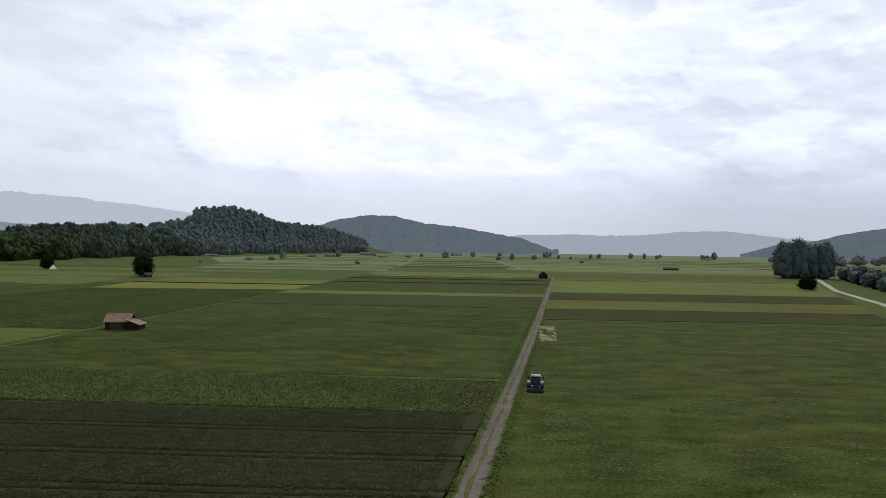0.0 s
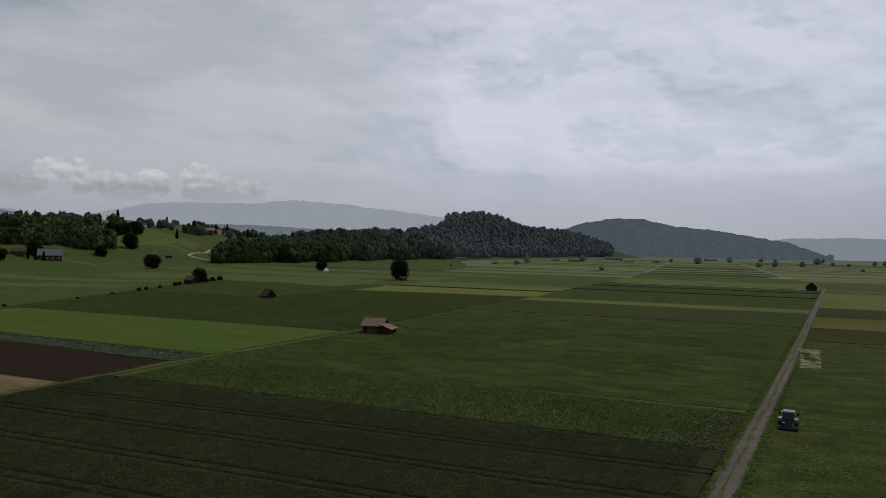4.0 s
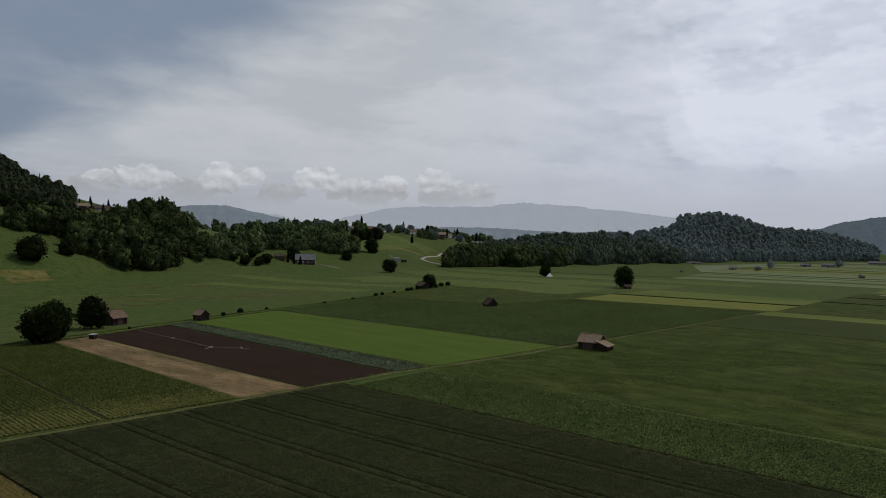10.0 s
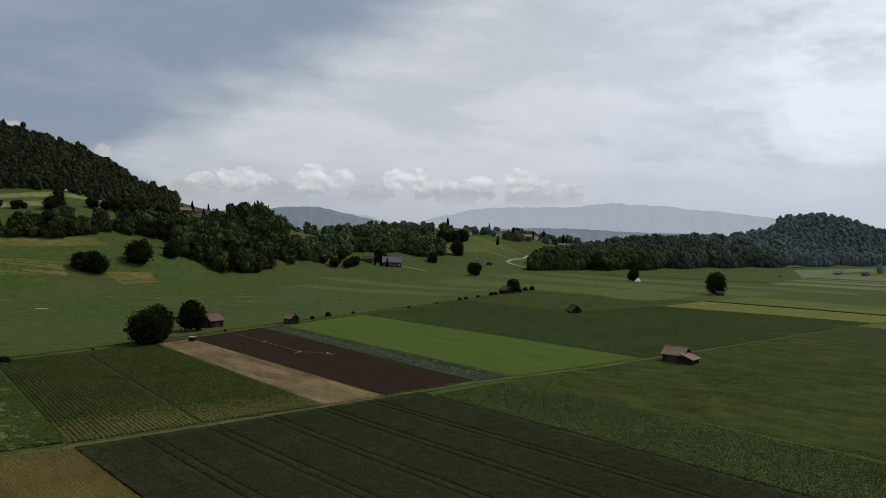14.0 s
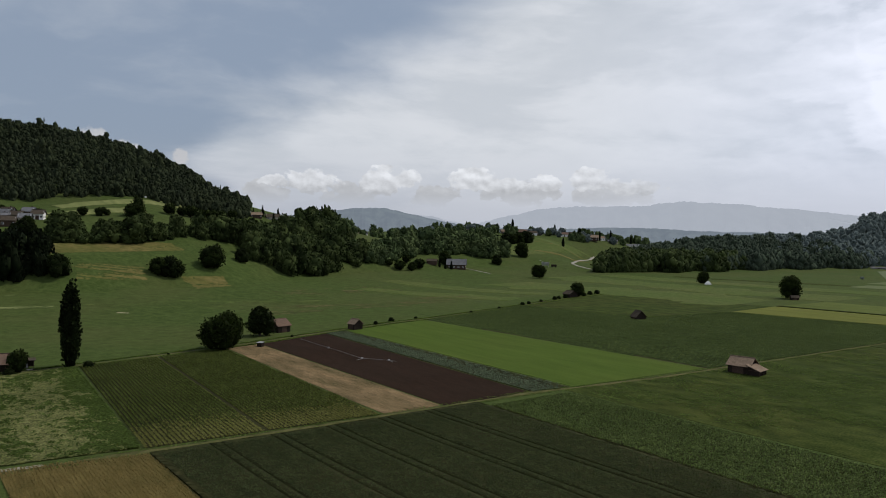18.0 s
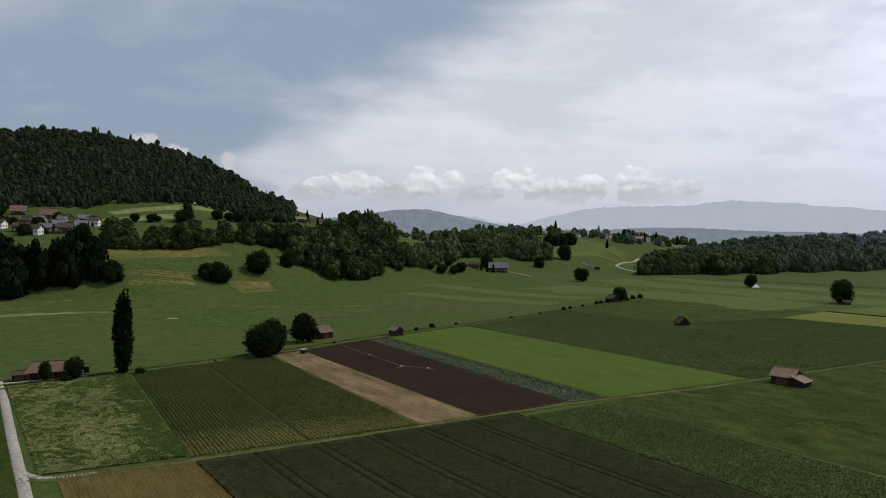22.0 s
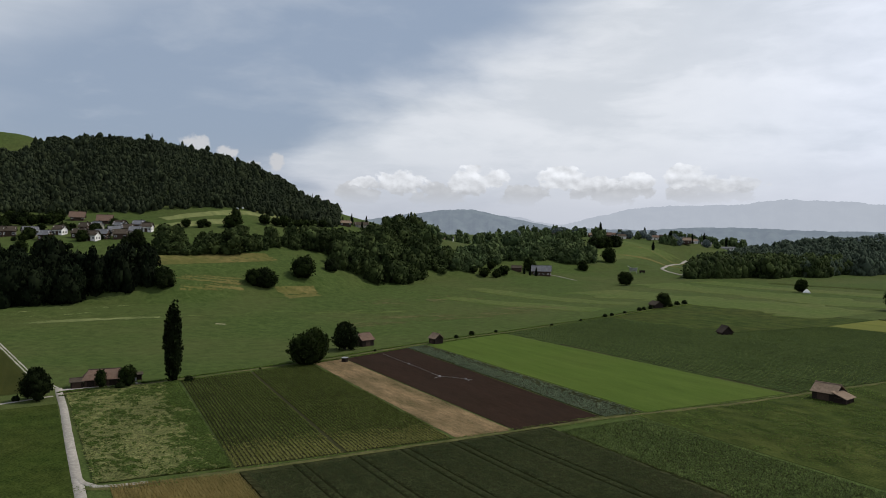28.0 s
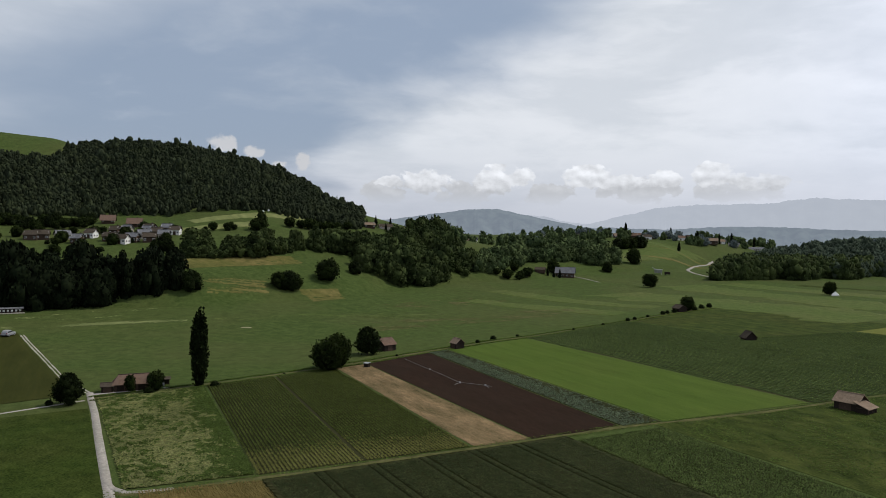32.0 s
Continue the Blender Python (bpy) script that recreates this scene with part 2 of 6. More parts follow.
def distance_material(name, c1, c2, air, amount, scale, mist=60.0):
    """A far backdrop: dark woods and slopes with haze put on the surface as air-coloured glow, stronger towards the
    foot.
    """
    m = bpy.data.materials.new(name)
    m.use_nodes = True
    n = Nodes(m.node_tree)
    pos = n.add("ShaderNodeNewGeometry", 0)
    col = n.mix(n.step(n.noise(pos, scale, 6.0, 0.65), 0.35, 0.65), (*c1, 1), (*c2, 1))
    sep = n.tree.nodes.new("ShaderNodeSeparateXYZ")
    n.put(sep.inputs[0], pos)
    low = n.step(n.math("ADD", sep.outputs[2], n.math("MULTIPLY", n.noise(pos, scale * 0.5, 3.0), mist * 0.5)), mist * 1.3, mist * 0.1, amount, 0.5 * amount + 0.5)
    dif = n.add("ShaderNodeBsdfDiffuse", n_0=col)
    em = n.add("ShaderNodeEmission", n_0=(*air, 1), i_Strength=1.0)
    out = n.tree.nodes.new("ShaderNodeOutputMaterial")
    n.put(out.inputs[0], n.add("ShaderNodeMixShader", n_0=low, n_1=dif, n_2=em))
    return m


M = {
    "grass": material("meadow grass", (0.0315, 0.0486, 0.0123), (0.0471, 0.0659, 0.0185), 0.5, 0.95, 0.0, 0.016, (0.0552, 0.0609, 0.0213), dist=0.2, grain=0.5, patch=0.3),
    "grass_dark": material("darker uncut grass", (0.0169, 0.0281, 0.0052), (0.0264, 0.0389, 0.0076), 0.5, 0.95, 0.3, 0.03, (0.0306, 0.0344, 0.0088), dist=0.2, grain=0.85, patch=0.5),
    "grass_light": material("lighter mown and hazed grass", (0.0443, 0.0645, 0.0164), (0.0655, 0.0875, 0.0246), 0.5, 0.95, 0.15, 0.016, (0.0759, 0.0792, 0.0281), dist=0.2, grain=0.5, patch=0.35),
    "meadow": material("mown meadow", (0.0227, 0.0345, 0.0070), (0.0329, 0.0447, 0.0096), 0.4, 0.95, 0.4, 0.03, (0.0368, 0.0406, 0.0103), streak=(0.6, 1, -4), grain=0.85, patch=0.75),
    "bright": material("young grass", (0.0421, 0.0681, 0.0112), (0.0506, 0.0771, 0.0138), 0.7, 0.95, 0.3, 0.02, (0.0517, 0.0681, 0.0145), streak=(0.15, 1, -4), grain=0.3, patch=0.28),
    "wheat": material("green wheat", (0.0174, 0.0201, 0.0075), (0.0232, 0.0254, 0.0092), 1.2, 0.9, 0.8, 0.04, (0.0249, 0.0234, 0.0102), streak=(0.12, 1, -2), dist=0.2, grain=0.6, patch=0.35),
    "dark_strip": material("dark crop", (0.0239, 0.0326, 0.0074), (0.0303, 0.0399, 0.0088), 0.6, 0.9, 0.5, 0.02, streak=(0.1, 1, -4), grain=0.25, patch=0.25),
    "brown_strip": material("ripening crop", (0.0590, 0.0603, 0.0138), (0.0721, 0.0700, 0.0173), 0.6, 0.9, 0.4, 0.02, streak=(0.1, 1, -4), grain=0.2, patch=0.2),
    "yellow": material("yellow field", (0.0856, 0.0918, 0.0204), (0.1003, 0.1049, 0.0243), 0.5, 0.9, 0.3, 0.02, (0.0722, 0.0843, 0.0191), streak=(0.1, 1, -4), grain=0.15, patch=0.2),
    "lime": material("light green crop", (0.0637, 0.0810, 0.0190), (0.0795, 0.0957, 0.0256), 0.5, 0.9, 0.3, 0.02, streak=(0.1, 1, -4), grain=0.2, patch=0.2),
    "dusk_strip": material("dark brownish crop", (0.0239, 0.0274, 0.0063), (0.0305, 0.0332, 0.0080), 0.6, 0.9, 0.5, 0.02, streak=(0.1, 1, -4), grain=0.25, patch=0.25),
    # Far strips, chosen lighter so that the colour carries the haze.
    "hay": material("far meadow paled for haze", (0.0819, 0.0998, 0.0452), (0.1053, 0.1209, 0.0593), 0.2, 0.95, 0.3, 0.01, (0.0702, 0.0874, 0.0390), streak=(0.1, 1, -2), grain=0.2, patch=0.4),
    "mown_hay": material("pale mown hay on the hillside", (0.1074, 0.1222, 0.0448), (0.1381, 0.1480, 0.0588), 0.2, 0.95, 0.3, 0.01, (0.0920, 0.1070, 0.0387), streak=(0.1, 1, -2), grain=0.2, patch=0.4),
    "pale": material("pale dry strip", (0.1800, 0.1710, 0.0990), (0.2520, 0.2340, 0.1440), 0.5, 0.9, 0.2, 0.03, grain=0.4, patch=0.5),
    "dry_slope": material("dry grass slope", (0.0777, 0.0715, 0.0238), (0.1098, 0.0936, 0.0335), 0.3, 0.95, 0.4, 0.04, (0.0549, 0.0664, 0.0154), grain=0.3, patch=0.45),
    "straw": material("straw stubble", (0.0995, 0.0756, 0.0259), (0.1389, 0.1087, 0.0397), 0.9, 0.95, 0.6, 0.06, (0.0833, 0.0685, 0.0238), streak=(0.35, 1, -4), grain=0.35, patch=0.30),
    "stubble": material("brown cut stubble", (0.1157, 0.0821, 0.0415), (0.1615, 0.1179, 0.0634), 0.9, 0.95, 0.6, 0.06, (0.0969, 0.0743, 0.0382), streak=(0.35, 1, -4), grain=0.6, patch=0.8),
    "soil": material("bare dark soil", (0.0147, 0.0088, 0.0057), (0.0221, 0.0130, 0.0085), 1.2, 0.95, 0.7, 0.05, (0.0210, 0.0135, 0.0093), streak=(0.2, 1, -4), grain=0.35, patch=0.25),
    "crop_soil": material("soil between rows", (0.0206, 0.0233, 0.0085), (0.0296, 0.0320, 0.0120), 1.2, 0.95, 0.5, 0.05, grain=0.3),
    "gravel": material("pale gravel", (0.2065, 0.1892, 0.1651), (0.2891, 0.2684, 0.2374), 1.0, 0.9, 0.4, 0.08, (0.1720, 0.1583, 0.1342), grain=0.25, patch=0.2),
    "track": material("worn earth track", (0.0778, 0.0678, 0.0593), (0.1123, 0.0997, 0.0876), 1.0, 0.95, 0.5, 0.1, (0.0634, 0.0571, 0.0474), grain=0.3, patch=0.25),
    "dry_path": material("dry grass path", (0.0529, 0.0552, 0.0196), (0.0832, 0.0796, 0.0327), 0.6, 0.95, 0.4, 0.08, (0.0363, 0.0451, 0.0131), grain=0.35, patch=0.4),
    "flower": material("seeding wild meadow", (0.0420, 0.0570, 0.0150), (0.0900, 0.1000, 0.0340), 0.35, 0.95, 0.6, 0.06, (0.0370, 0.0520, 0.0120), big_mix=0.8, grain=0.6, patch=0.6),
    "corn": material("corn leaves", (0.0525, 0.0776, 0.0238), (0.0924, 0.1222, 0.0421), 0.6, 0.7, 0.0, 0.05, spread=0.75, through_light=0.4),
    "field_corn": material("corn leaves on dry soil", (0.0511, 0.0674, 0.0178), (0.0862, 0.1028, 0.0310), 0.6, 0.7, 0.0, 0.05, spread=0.6, through_light=0.4),
    "row_crop": material("row crop leaves", (0.0330, 0.0505, 0.0157), (0.0451, 0.0648, 0.0203), 0.6, 0.8, 0.5, 0.03, spread=0.15, grain=0.35, patch=0.3),
    "gold_corn": material("yellowing corn leaves", (0.1157, 0.1214, 0.0365), (0.1659, 0.1625, 0.0585), 0.6, 0.8, 0.0, 0.05, spread=0.35, through_light=0.4),
    "cabbage": material("cabbage leaves", (0.0501, 0.0682, 0.0402), (0.0883, 0.1085, 0.0698), 0.8, 0.7, 0.3, 0.08, spread=0.5, through_light=0.15),
    "tuft": material("rough grass tufts", (0.0572, 0.0880, 0.0209), (0.0946, 0.1320, 0.0363), 0.4, 0.9, 0.0, 0.05, spread=0.5, through_light=0.5),
    "pale_tuft": material("seed heads", (0.1475, 0.1680, 0.0624), (0.2625, 0.2640, 0.1144), 0.4, 0.9, 0.0, 0.05, spread=0.5, through_light=0.5),
    "weed": material("weed leaves", (0.0687, 0.0954, 0.0314), (0.1072, 0.1351, 0.0486), 0.4, 0.8, 0.0, 0.05, spread=0.5, through_light=0.4),
    "row_soil": material("shaded soil under crop", (0.0234, 0.0253, 0.0096), (0.0364, 0.0345, 0.0144), 1.2, 0.95, 0.5, 0.05, grain=0.3),
    "wheat_ear": material("wheat ears", (0.0284, 0.0379, 0.0157), (0.0521, 0.0632, 0.0277), 0.5, 0.8, 0.0, 0.05, spread=0.35, through_light=0.3),
    "leaf": material("tree leaves", (0.0091, 0.0151, 0.0039), (0.0174, 0.0250, 0.0061), 0.5, 0.7, 0.0, 0.05, spread=0.5, through_light=0.22),
    "leaf_dark": material("dark tree leaves", (0.0065, 0.0106, 0.0035), (0.0121, 0.0174, 0.0051), 0.5, 0.7, 0.0, 0.05, spread=0.5, through_light=0.15),
    # West hill crowns, their green blued to stand in for haze.
    "wood_leaf": material("woodland crowns", (0.0126, 0.0176, 0.0098), (0.0318, 0.0396, 0.0183), 0.22, 0.8, 0.4, 0.05, (0.0200, 0.0259, 0.0148), spread=0.4, dist=0.5, big_mix=0.7),
    "mid_leaf": material("woodland crowns on the slope", (0.0094, 0.0154, 0.0055), (0.0319, 0.0451, 0.0149), 0.25, 0.8, 0.4, 0.075, (0.0473, 0.0616, 0.0198), spread=0.4, dist=0.5, big_mix=0.65),
    # A lighter, bluer copy of the bank's crowns, with haze coloured in.
    "slope_leaf": material("upper slope crowns, slight haze in colour", (0.0172, 0.0287, 0.0126), (0.0552, 0.0782, 0.0299), 0.25, 0.8, 0.4, 0.06, (0.0736, 0.0954, 0.0368), spread=0.4, dist=0.5, big_mix=0.65),
    # Distant crowns: haze is put into the paler, bluer leaf colour.
    "far_leaf": material("distant crowns, haze in colour", (0.0633, 0.0811, 0.0786), (0.0950, 0.1153, 0.1048), 0.12, 0.9, 0.3, 0.05, (0.0792, 0.0982, 0.0943), spread=0.15, dist=0.8, big_mix=0.7),
    # Fir leaves, darkened further to put shade into the foot wood.
    "fir_shade_leaf": material("fir leaves, darkened for shaded wood", (0.0040, 0.0066, 0.0032), (0.0090, 0.0130, 0.0052), 0.5, 0.8, 0.0, 0.05, spread=0.5),
    # Far meadows: their pale tone is haze put into the base colour.
    "far_meadow": material("far plain meadows, haze in colour", (0.0750, 0.0950, 0.0520), (0.1050, 0.1260, 0.0720), 0.05, 0.95, 0.0, 0.01, (0.0900, 0.1020, 0.0620), streak=(0.12, 1, 0), grain=0.1, patch=0.5),
    # A step between near and far crowns, with some haze coloured in.
    "plain_leaf": material("crowns beyond the plain, some haze in colour", (0.0215, 0.0309, 0.0217), (0.0531, 0.0690, 0.0434), 0.2, 0.8, 0.4, 0.06, (0.0387, 0.0517, 0.0354), spread=0.3, dist=0.6, big_mix=0.7),
    "cut_hay": material("pale cut grass", (0.1000, 0.1160, 0.0440), (0.1500, 0.1600, 0.0680), 0.6, 0.95, 0.3, 0.05, (0.0700, 0.0880, 0.0300), streak=(1, 0.3, 0), grain=0.4, patch=0.4),
    # Leaves, walls and roofs of the far plain, paled in place of haze.
    "haze_leaf": material("far plain leaves, haze in colour", (0.1350, 0.1575, 0.1500), (0.1800, 0.2025, 0.1800), 0.12, 0.9, 0.3, 0.05, spread=0.25, dist=0.8),
    "far_wall": material("far plain walls, haze in colour", (0.1500, 0.1500, 0.1500), (0.2100, 0.2050, 0.2000), 0.5, 0.9, 0.2, 0.1, grain=0.1),
    "far_roof": material("far plain roofs, haze in colour", (0.0950, 0.0920, 0.0930), (0.1300, 0.1240, 0.1220), 0.5, 0.9, 0.2, 0.1, grain=0.1),
    "bark": material("bark", (0.0456, 0.0365, 0.0289), (0.0760, 0.0623, 0.0502), 4.0, 0.95, 0.8, 0.3),
    "plank": material("weathered dark planks", (0.0168, 0.0124, 0.0096), (0.0320, 0.0248, 0.0200), 3.0, 0.9, 0.6, 0.4, (0.0200, 0.0168, 0.0144), streak=(6, 6, 0)),
    "tile": material("weathered clay tiles", (0.1349, 0.1003, 0.0715), (0.1929, 0.1457, 0.1064), 1.6, 0.9, 0.7, 0.5, (0.1311, 0.0950, 0.0684), grain=0.25),
    "tile_red": material("red clay tiles", (0.0922, 0.0589, 0.0429), (0.1295, 0.0884, 0.0671), 1.6, 0.9, 0.6, 0.4, (0.0871, 0.0632, 0.0502), grain=0.25),
    "tile_grey": material("grey roof sheets", (0.0912, 0.0927, 0.0988), (0.1406, 0.1429, 0.1520), 1.5, 0.7, 0.3, 0.4, grain=0.15),
    "tile_brown": material("brown roof tiles", (0.0458, 0.0369, 0.0280), (0.0706, 0.0582, 0.0454), 1.6, 0.9, 0.6, 0.4, grain=0.25),
    "render_white": material("white render", (0.6000, 0.5900, 0.5700), (0.7000, 0.6900, 0.6700), 1.0, 0.9, 0.2, 0.3, (0.5400, 0.5300, 0.5000)),
    "render_cream": material("cream render", (0.3192, 0.2888, 0.2356), (0.3952, 0.3572, 0.2964), 1.0, 0.9, 0.2, 0.3),
    "timber": material("brown timber wall", (0.0450, 0.0300, 0.0222), (0.0750, 0.0528, 0.0396), 3.0, 0.9, 0.4, 0.4, streak=(6, 6, 0)),
    "glass": material("window glass", (0.0300, 0.0350, 0.0420), (0.0400, 0.0450, 0.0520), 1.0, 0.08, 0.0, 0.1, gloss=0.6),
    "canvas": material("white canvas", (0.5472, 0.5472, 0.5320), (0.6080, 0.6080, 0.5928), 1.0, 0.8, 0.2, 0.5),
    "car_paint": material("dark blue paint", (0.0200, 0.0280, 0.0450), (0.0240, 0.0330, 0.0520), 1.0, 0.5, 0.0, 0.5, gloss=0.3),
    "car_silver": material("silver car paint", (0.2100, 0.2150, 0.2250), (0.2500, 0.2550, 0.2650), 1.0, 0.35, 0.0, 0.5, gloss=0.5),
    # Roof paint made pale and bluish, with reflected sky put into it.
    "car_roof": material("pale blue paint, sky sheen in colour", (0.1300, 0.1550, 0.1750), (0.1600, 0.1850, 0.2050), 1.0, 0.5, 0.0, 0.5, gloss=0.3),
    "rubber": material("tyre rubber", (0.0180, 0.0180, 0.0180), (0.0280, 0.0280, 0.0270), 3.0, 0.9, 0.2, 0.5),
    "steel": material("bright metal", (0.3040, 0.3040, 0.3116), (0.3800, 0.3800, 0.3876), 2.0, 0.45, 0.1, 0.5, metal=0.6),
    "lamp_red": material("red lamp glass", (0.1750, 0.0100, 0.0100), (0.2100, 0.0150, 0.0150), 1.0, 0.3, 0.0, 0.5),
    "pipe": material("white irrigation pipe", (0.1824, 0.1824, 0.1751), (0.2262, 0.2262, 0.2189), 2.0, 0.5, 0.1, 0.3),
}
# Each ridge glows in the air's colour, which stands in for haze.
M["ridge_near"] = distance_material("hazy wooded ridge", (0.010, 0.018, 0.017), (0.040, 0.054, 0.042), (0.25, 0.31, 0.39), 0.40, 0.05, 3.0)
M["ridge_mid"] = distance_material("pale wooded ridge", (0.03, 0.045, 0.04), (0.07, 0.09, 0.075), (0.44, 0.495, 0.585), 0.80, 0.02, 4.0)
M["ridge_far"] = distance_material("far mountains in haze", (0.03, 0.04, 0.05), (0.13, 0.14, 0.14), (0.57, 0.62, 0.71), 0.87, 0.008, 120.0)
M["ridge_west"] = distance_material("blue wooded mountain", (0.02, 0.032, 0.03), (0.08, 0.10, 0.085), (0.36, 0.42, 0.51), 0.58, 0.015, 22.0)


# ---- mesh helpers ----
def smooth(t):
    t = np.clip(t, 0.0, 1.0)
    return t * t * (3 - 2 * t)


def tri_mesh(name, verts, tris, mat):
    """A mesh from arrays of points and triangles."""
    me = bpy.data.meshes.new(name)
    verts, tris = np.asarray(verts, dtype=np.float32) * U, np.asarray(tris, dtype=np.int32)
    me.vertices.add(len(verts))
    me.vertices.foreach_set("co", verts.ravel())
    me.loops.add(tris.size)
    me.loops.foreach_set("vertex_index", tris.ravel())
    me.polygons.add(len(tris))
    me.polygons.foreach_set("loop_start", np.arange(0, tris.size, 3, dtype=np.int32))
    me.polygons.foreach_set("loop_total", np.full(len(tris), 3, dtype=np.int32))
    me.update(calc_edges=True)
    me.materials.append(mat)
    return me


def poly_mesh(name, verts, faces, mat):
    me = bpy.data.meshes.new(name)
    me.from_pydata([tuple(U * c for c in v) for v in verts], [], faces)
    me.update()
    me.materials.append(mat)
    return me


def part(name, me, parent, label=""):
    ob = new(name, me)
    ob.parent = parent
    return tagged(ob, label)


def base(name, m, label, category, group=""):
    """The Empty at the foot of a thing that has parts."""
    e = new(name)
    e.empty_display_size = 0.5
    e.matrix_world = Matrix.Translation(m.translation * (U - 1)) @ m
    return tagged(e, label, category, group)


def stuff(name, verts, tris, mat, label, category):
    return tagged(new(name, tri_mesh(name, verts, tris, mat)), label, category, kind="stuff")


class Shape:
    """Boxes and prisms gathered into one mesh."""

    def __init__(self):
        self.v, self.f = [], []

    def add(self, verts, faces):
        k = len(self.v)
        self.v += [tuple(p) for p in verts]
        self.f += [tuple(i + k for i in f) for f in faces]
        return self

    def box(self, x0, x1, y0, y1, z0, z1):
        v = [(x, y, z) for z in (z0, z1) for y in (y0, y1) for x in (x0, x1)]
        return self.add(v, [(0, 2, 3, 1), (4, 5, 7, 6), (0, 1, 5, 4), (1, 3, 7, 5), (3, 2, 6, 7), (2, 0, 4, 6)])

    def prism(self, outline, z0, z1):
        n = len(outline)
        v = [(x, y, z0) for x, y in outline] + [(x, y, z1) for x, y in outline]
        f = [tuple(range(n - 1, -1, -1)), tuple(range(n, 2 * n))]
        f += [(i, (i + 1) % n, n + (i + 1) % n, n + i) for i in range(n)]
        return self.add(v, f)

    def slab(self, a, b, c, d, t):
        """A plate of thickness t under the quad a b c d."""
        nrm = (Vector(b) - Vector(a)).cross(Vector(d) - Vector(a)).normalized() * t
        v = [Vector(p) for p in (a, b, c, d)] + [Vector(p) - nrm for p in (a, b, c, d)]
        return self.add(v, [(0, 1, 2, 3), (7, 6, 5, 4), (0, 4, 5, 1), (1, 5, 6, 2), (2, 6, 7, 3), (3, 7, 4, 0)])

    def tube(self, pts, radii, sides=6):
        """A tapering tube along points."""
        k = len(self.v)
        for i, p in enumerate(pts):
            p = Vector(p)
            d = (Vector(pts[min(i + 1, len(pts) - 1)]) - Vector(pts[max(i - 1, 0)])).normalized()
            u = d.cross(Vector((0.3, 1, 0.2))).normalized()
            w = d.cross(u)
            for s in range(sides):
                a = 2 * math.pi * s / sides
                self.v.append(tuple(p + (u * math.cos(a) + w * math.sin(a)) * radii[i]))
        for i in range(len(pts) - 1):
            for s in range(sides):
                a, b = k + i * sides + s, k + i * sides + (s + 1) % sides
                self.f.append((a, b, b + sides, a + sides))
        self.f.append(tuple(range(k + sides - 1, k - 1, -1)))
        e = k + (len(pts) - 1) * sides
        self.f.append(tuple(range(e, e + sides)))
        return self

    def mesh(self, name, mat):
        return poly_mesh(name, self.v, self.f, mat)


# ---- the lie of the land ----
EYE = (10.0, 0.0)
FOOT_Y = (-400, 0, 75, 150, 200, 280, 380, 450, 560, 700, 850, 1100)
FOOT_X = (-335, -335, -318, -340, -378, -420, -438, -458, -464, -560, -600, -650)
BANK_Y = (-400, 60, 130, 280, 380, 560, 670, 850, 1100)
BANK_H = (22, 22, 27, 27, 27, 26, 32, 34, 20)
BANK_L = (40, 42, 46, 48, 75, 130, 50, 48, 48)
WOOD_AZ = (4.5, 7.0, 8.6, 10.2, 13.6, 15.4, 17.4, 19.6, 20.3, 23.4, 29.3, 34.7, 38.5)
WOOD_TOP = (0, 22, 38, 47, 50, 68, 73, 60, 40, 28, 22, 6, 3)
WOOD_FRONT_AZ = (8.0, 12.2, 21.1, 30.2, 38.5)
WOOD_FRONT_R = (1700, 1400, 995, 757, 660)
HILL_AZ = (63.5, 65.9, 67.7, 69.5, 72.1, 74.3, 76.8, 79.3, 82.4, 85.0, 88.0, 92.0, 110.0)
HILL_TOP = (38, 42, 56, 78, 93, 102, 108, 113, 115, 114, 126, 129, 131)


def polar(x, y):
    return np.degrees(np.arctan2(-(x - EYE[0]), y - EYE[1])), np.hypot(x - EYE[0], y - EYE[1])


def wood_front(az):
    return np.interp(az, WOOD_FRONT_AZ, WOOD_FRONT_R)


def land(x, y):
    """Height of the ground: a flat plain, the bank and shelf of the valley side, and two wooded hills."""
    x, y = np.asarray(x, float), np.asarray(y, float)
    az, r = polar(x, y)
    s = np.interp(y, FOOT_Y, FOOT_X) - x
    far = 1 - smooth((y - 1000) / 500)
    apron = np.interp(y, (400, 530), (6.0, 8.5)) * smooth((s + 130) / 150) ** 2
    bank = np.interp(y, BANK_Y, BANK_H) * (1 - np.exp(-np.maximum(s, 0) / np.interp(y, BANK_Y, BANK_L))) * (1 + 0.10 * np.sin(y / 31) * np.exp(-np.maximum(s, 0) / 60))
    rise = np.interp(y, (90, 165, 265, 330, 430), (0.125, 0.19, 0.19, 0.12, 0.0)) * np.clip(s - 52, 0, 190)
    z = (apron + bank + rise) * far
    top = np.interp(az, HILL_AZ, HILL_TOP)
    up = smooth((r - 545) / np.interp(az, (83.5, 87), (150, 215))) * smooth((az - 62.5) / 4)
    z = np.where(az > 62, np.maximum(z, z * (1 - up) + top * up), z)
    f = wood_front(az)
    crest = np.interp(az, WOOD_AZ, WOOD_TOP)
    w = smooth((r - f + 15) / 260) * smooth((az - 3) / 3) * smooth((40.0 - az) / 2.5) * (1 - smooth((r - f - 500) / 500))
    z = np.maximum(z, crest * w + 2.0 * smooth((r - f + 120) / 150) * smooth((az - 5) / 5) * (az < 40) * (r < f + 800))
    return z


def land_z(x, y):
    return float(land(x, y))


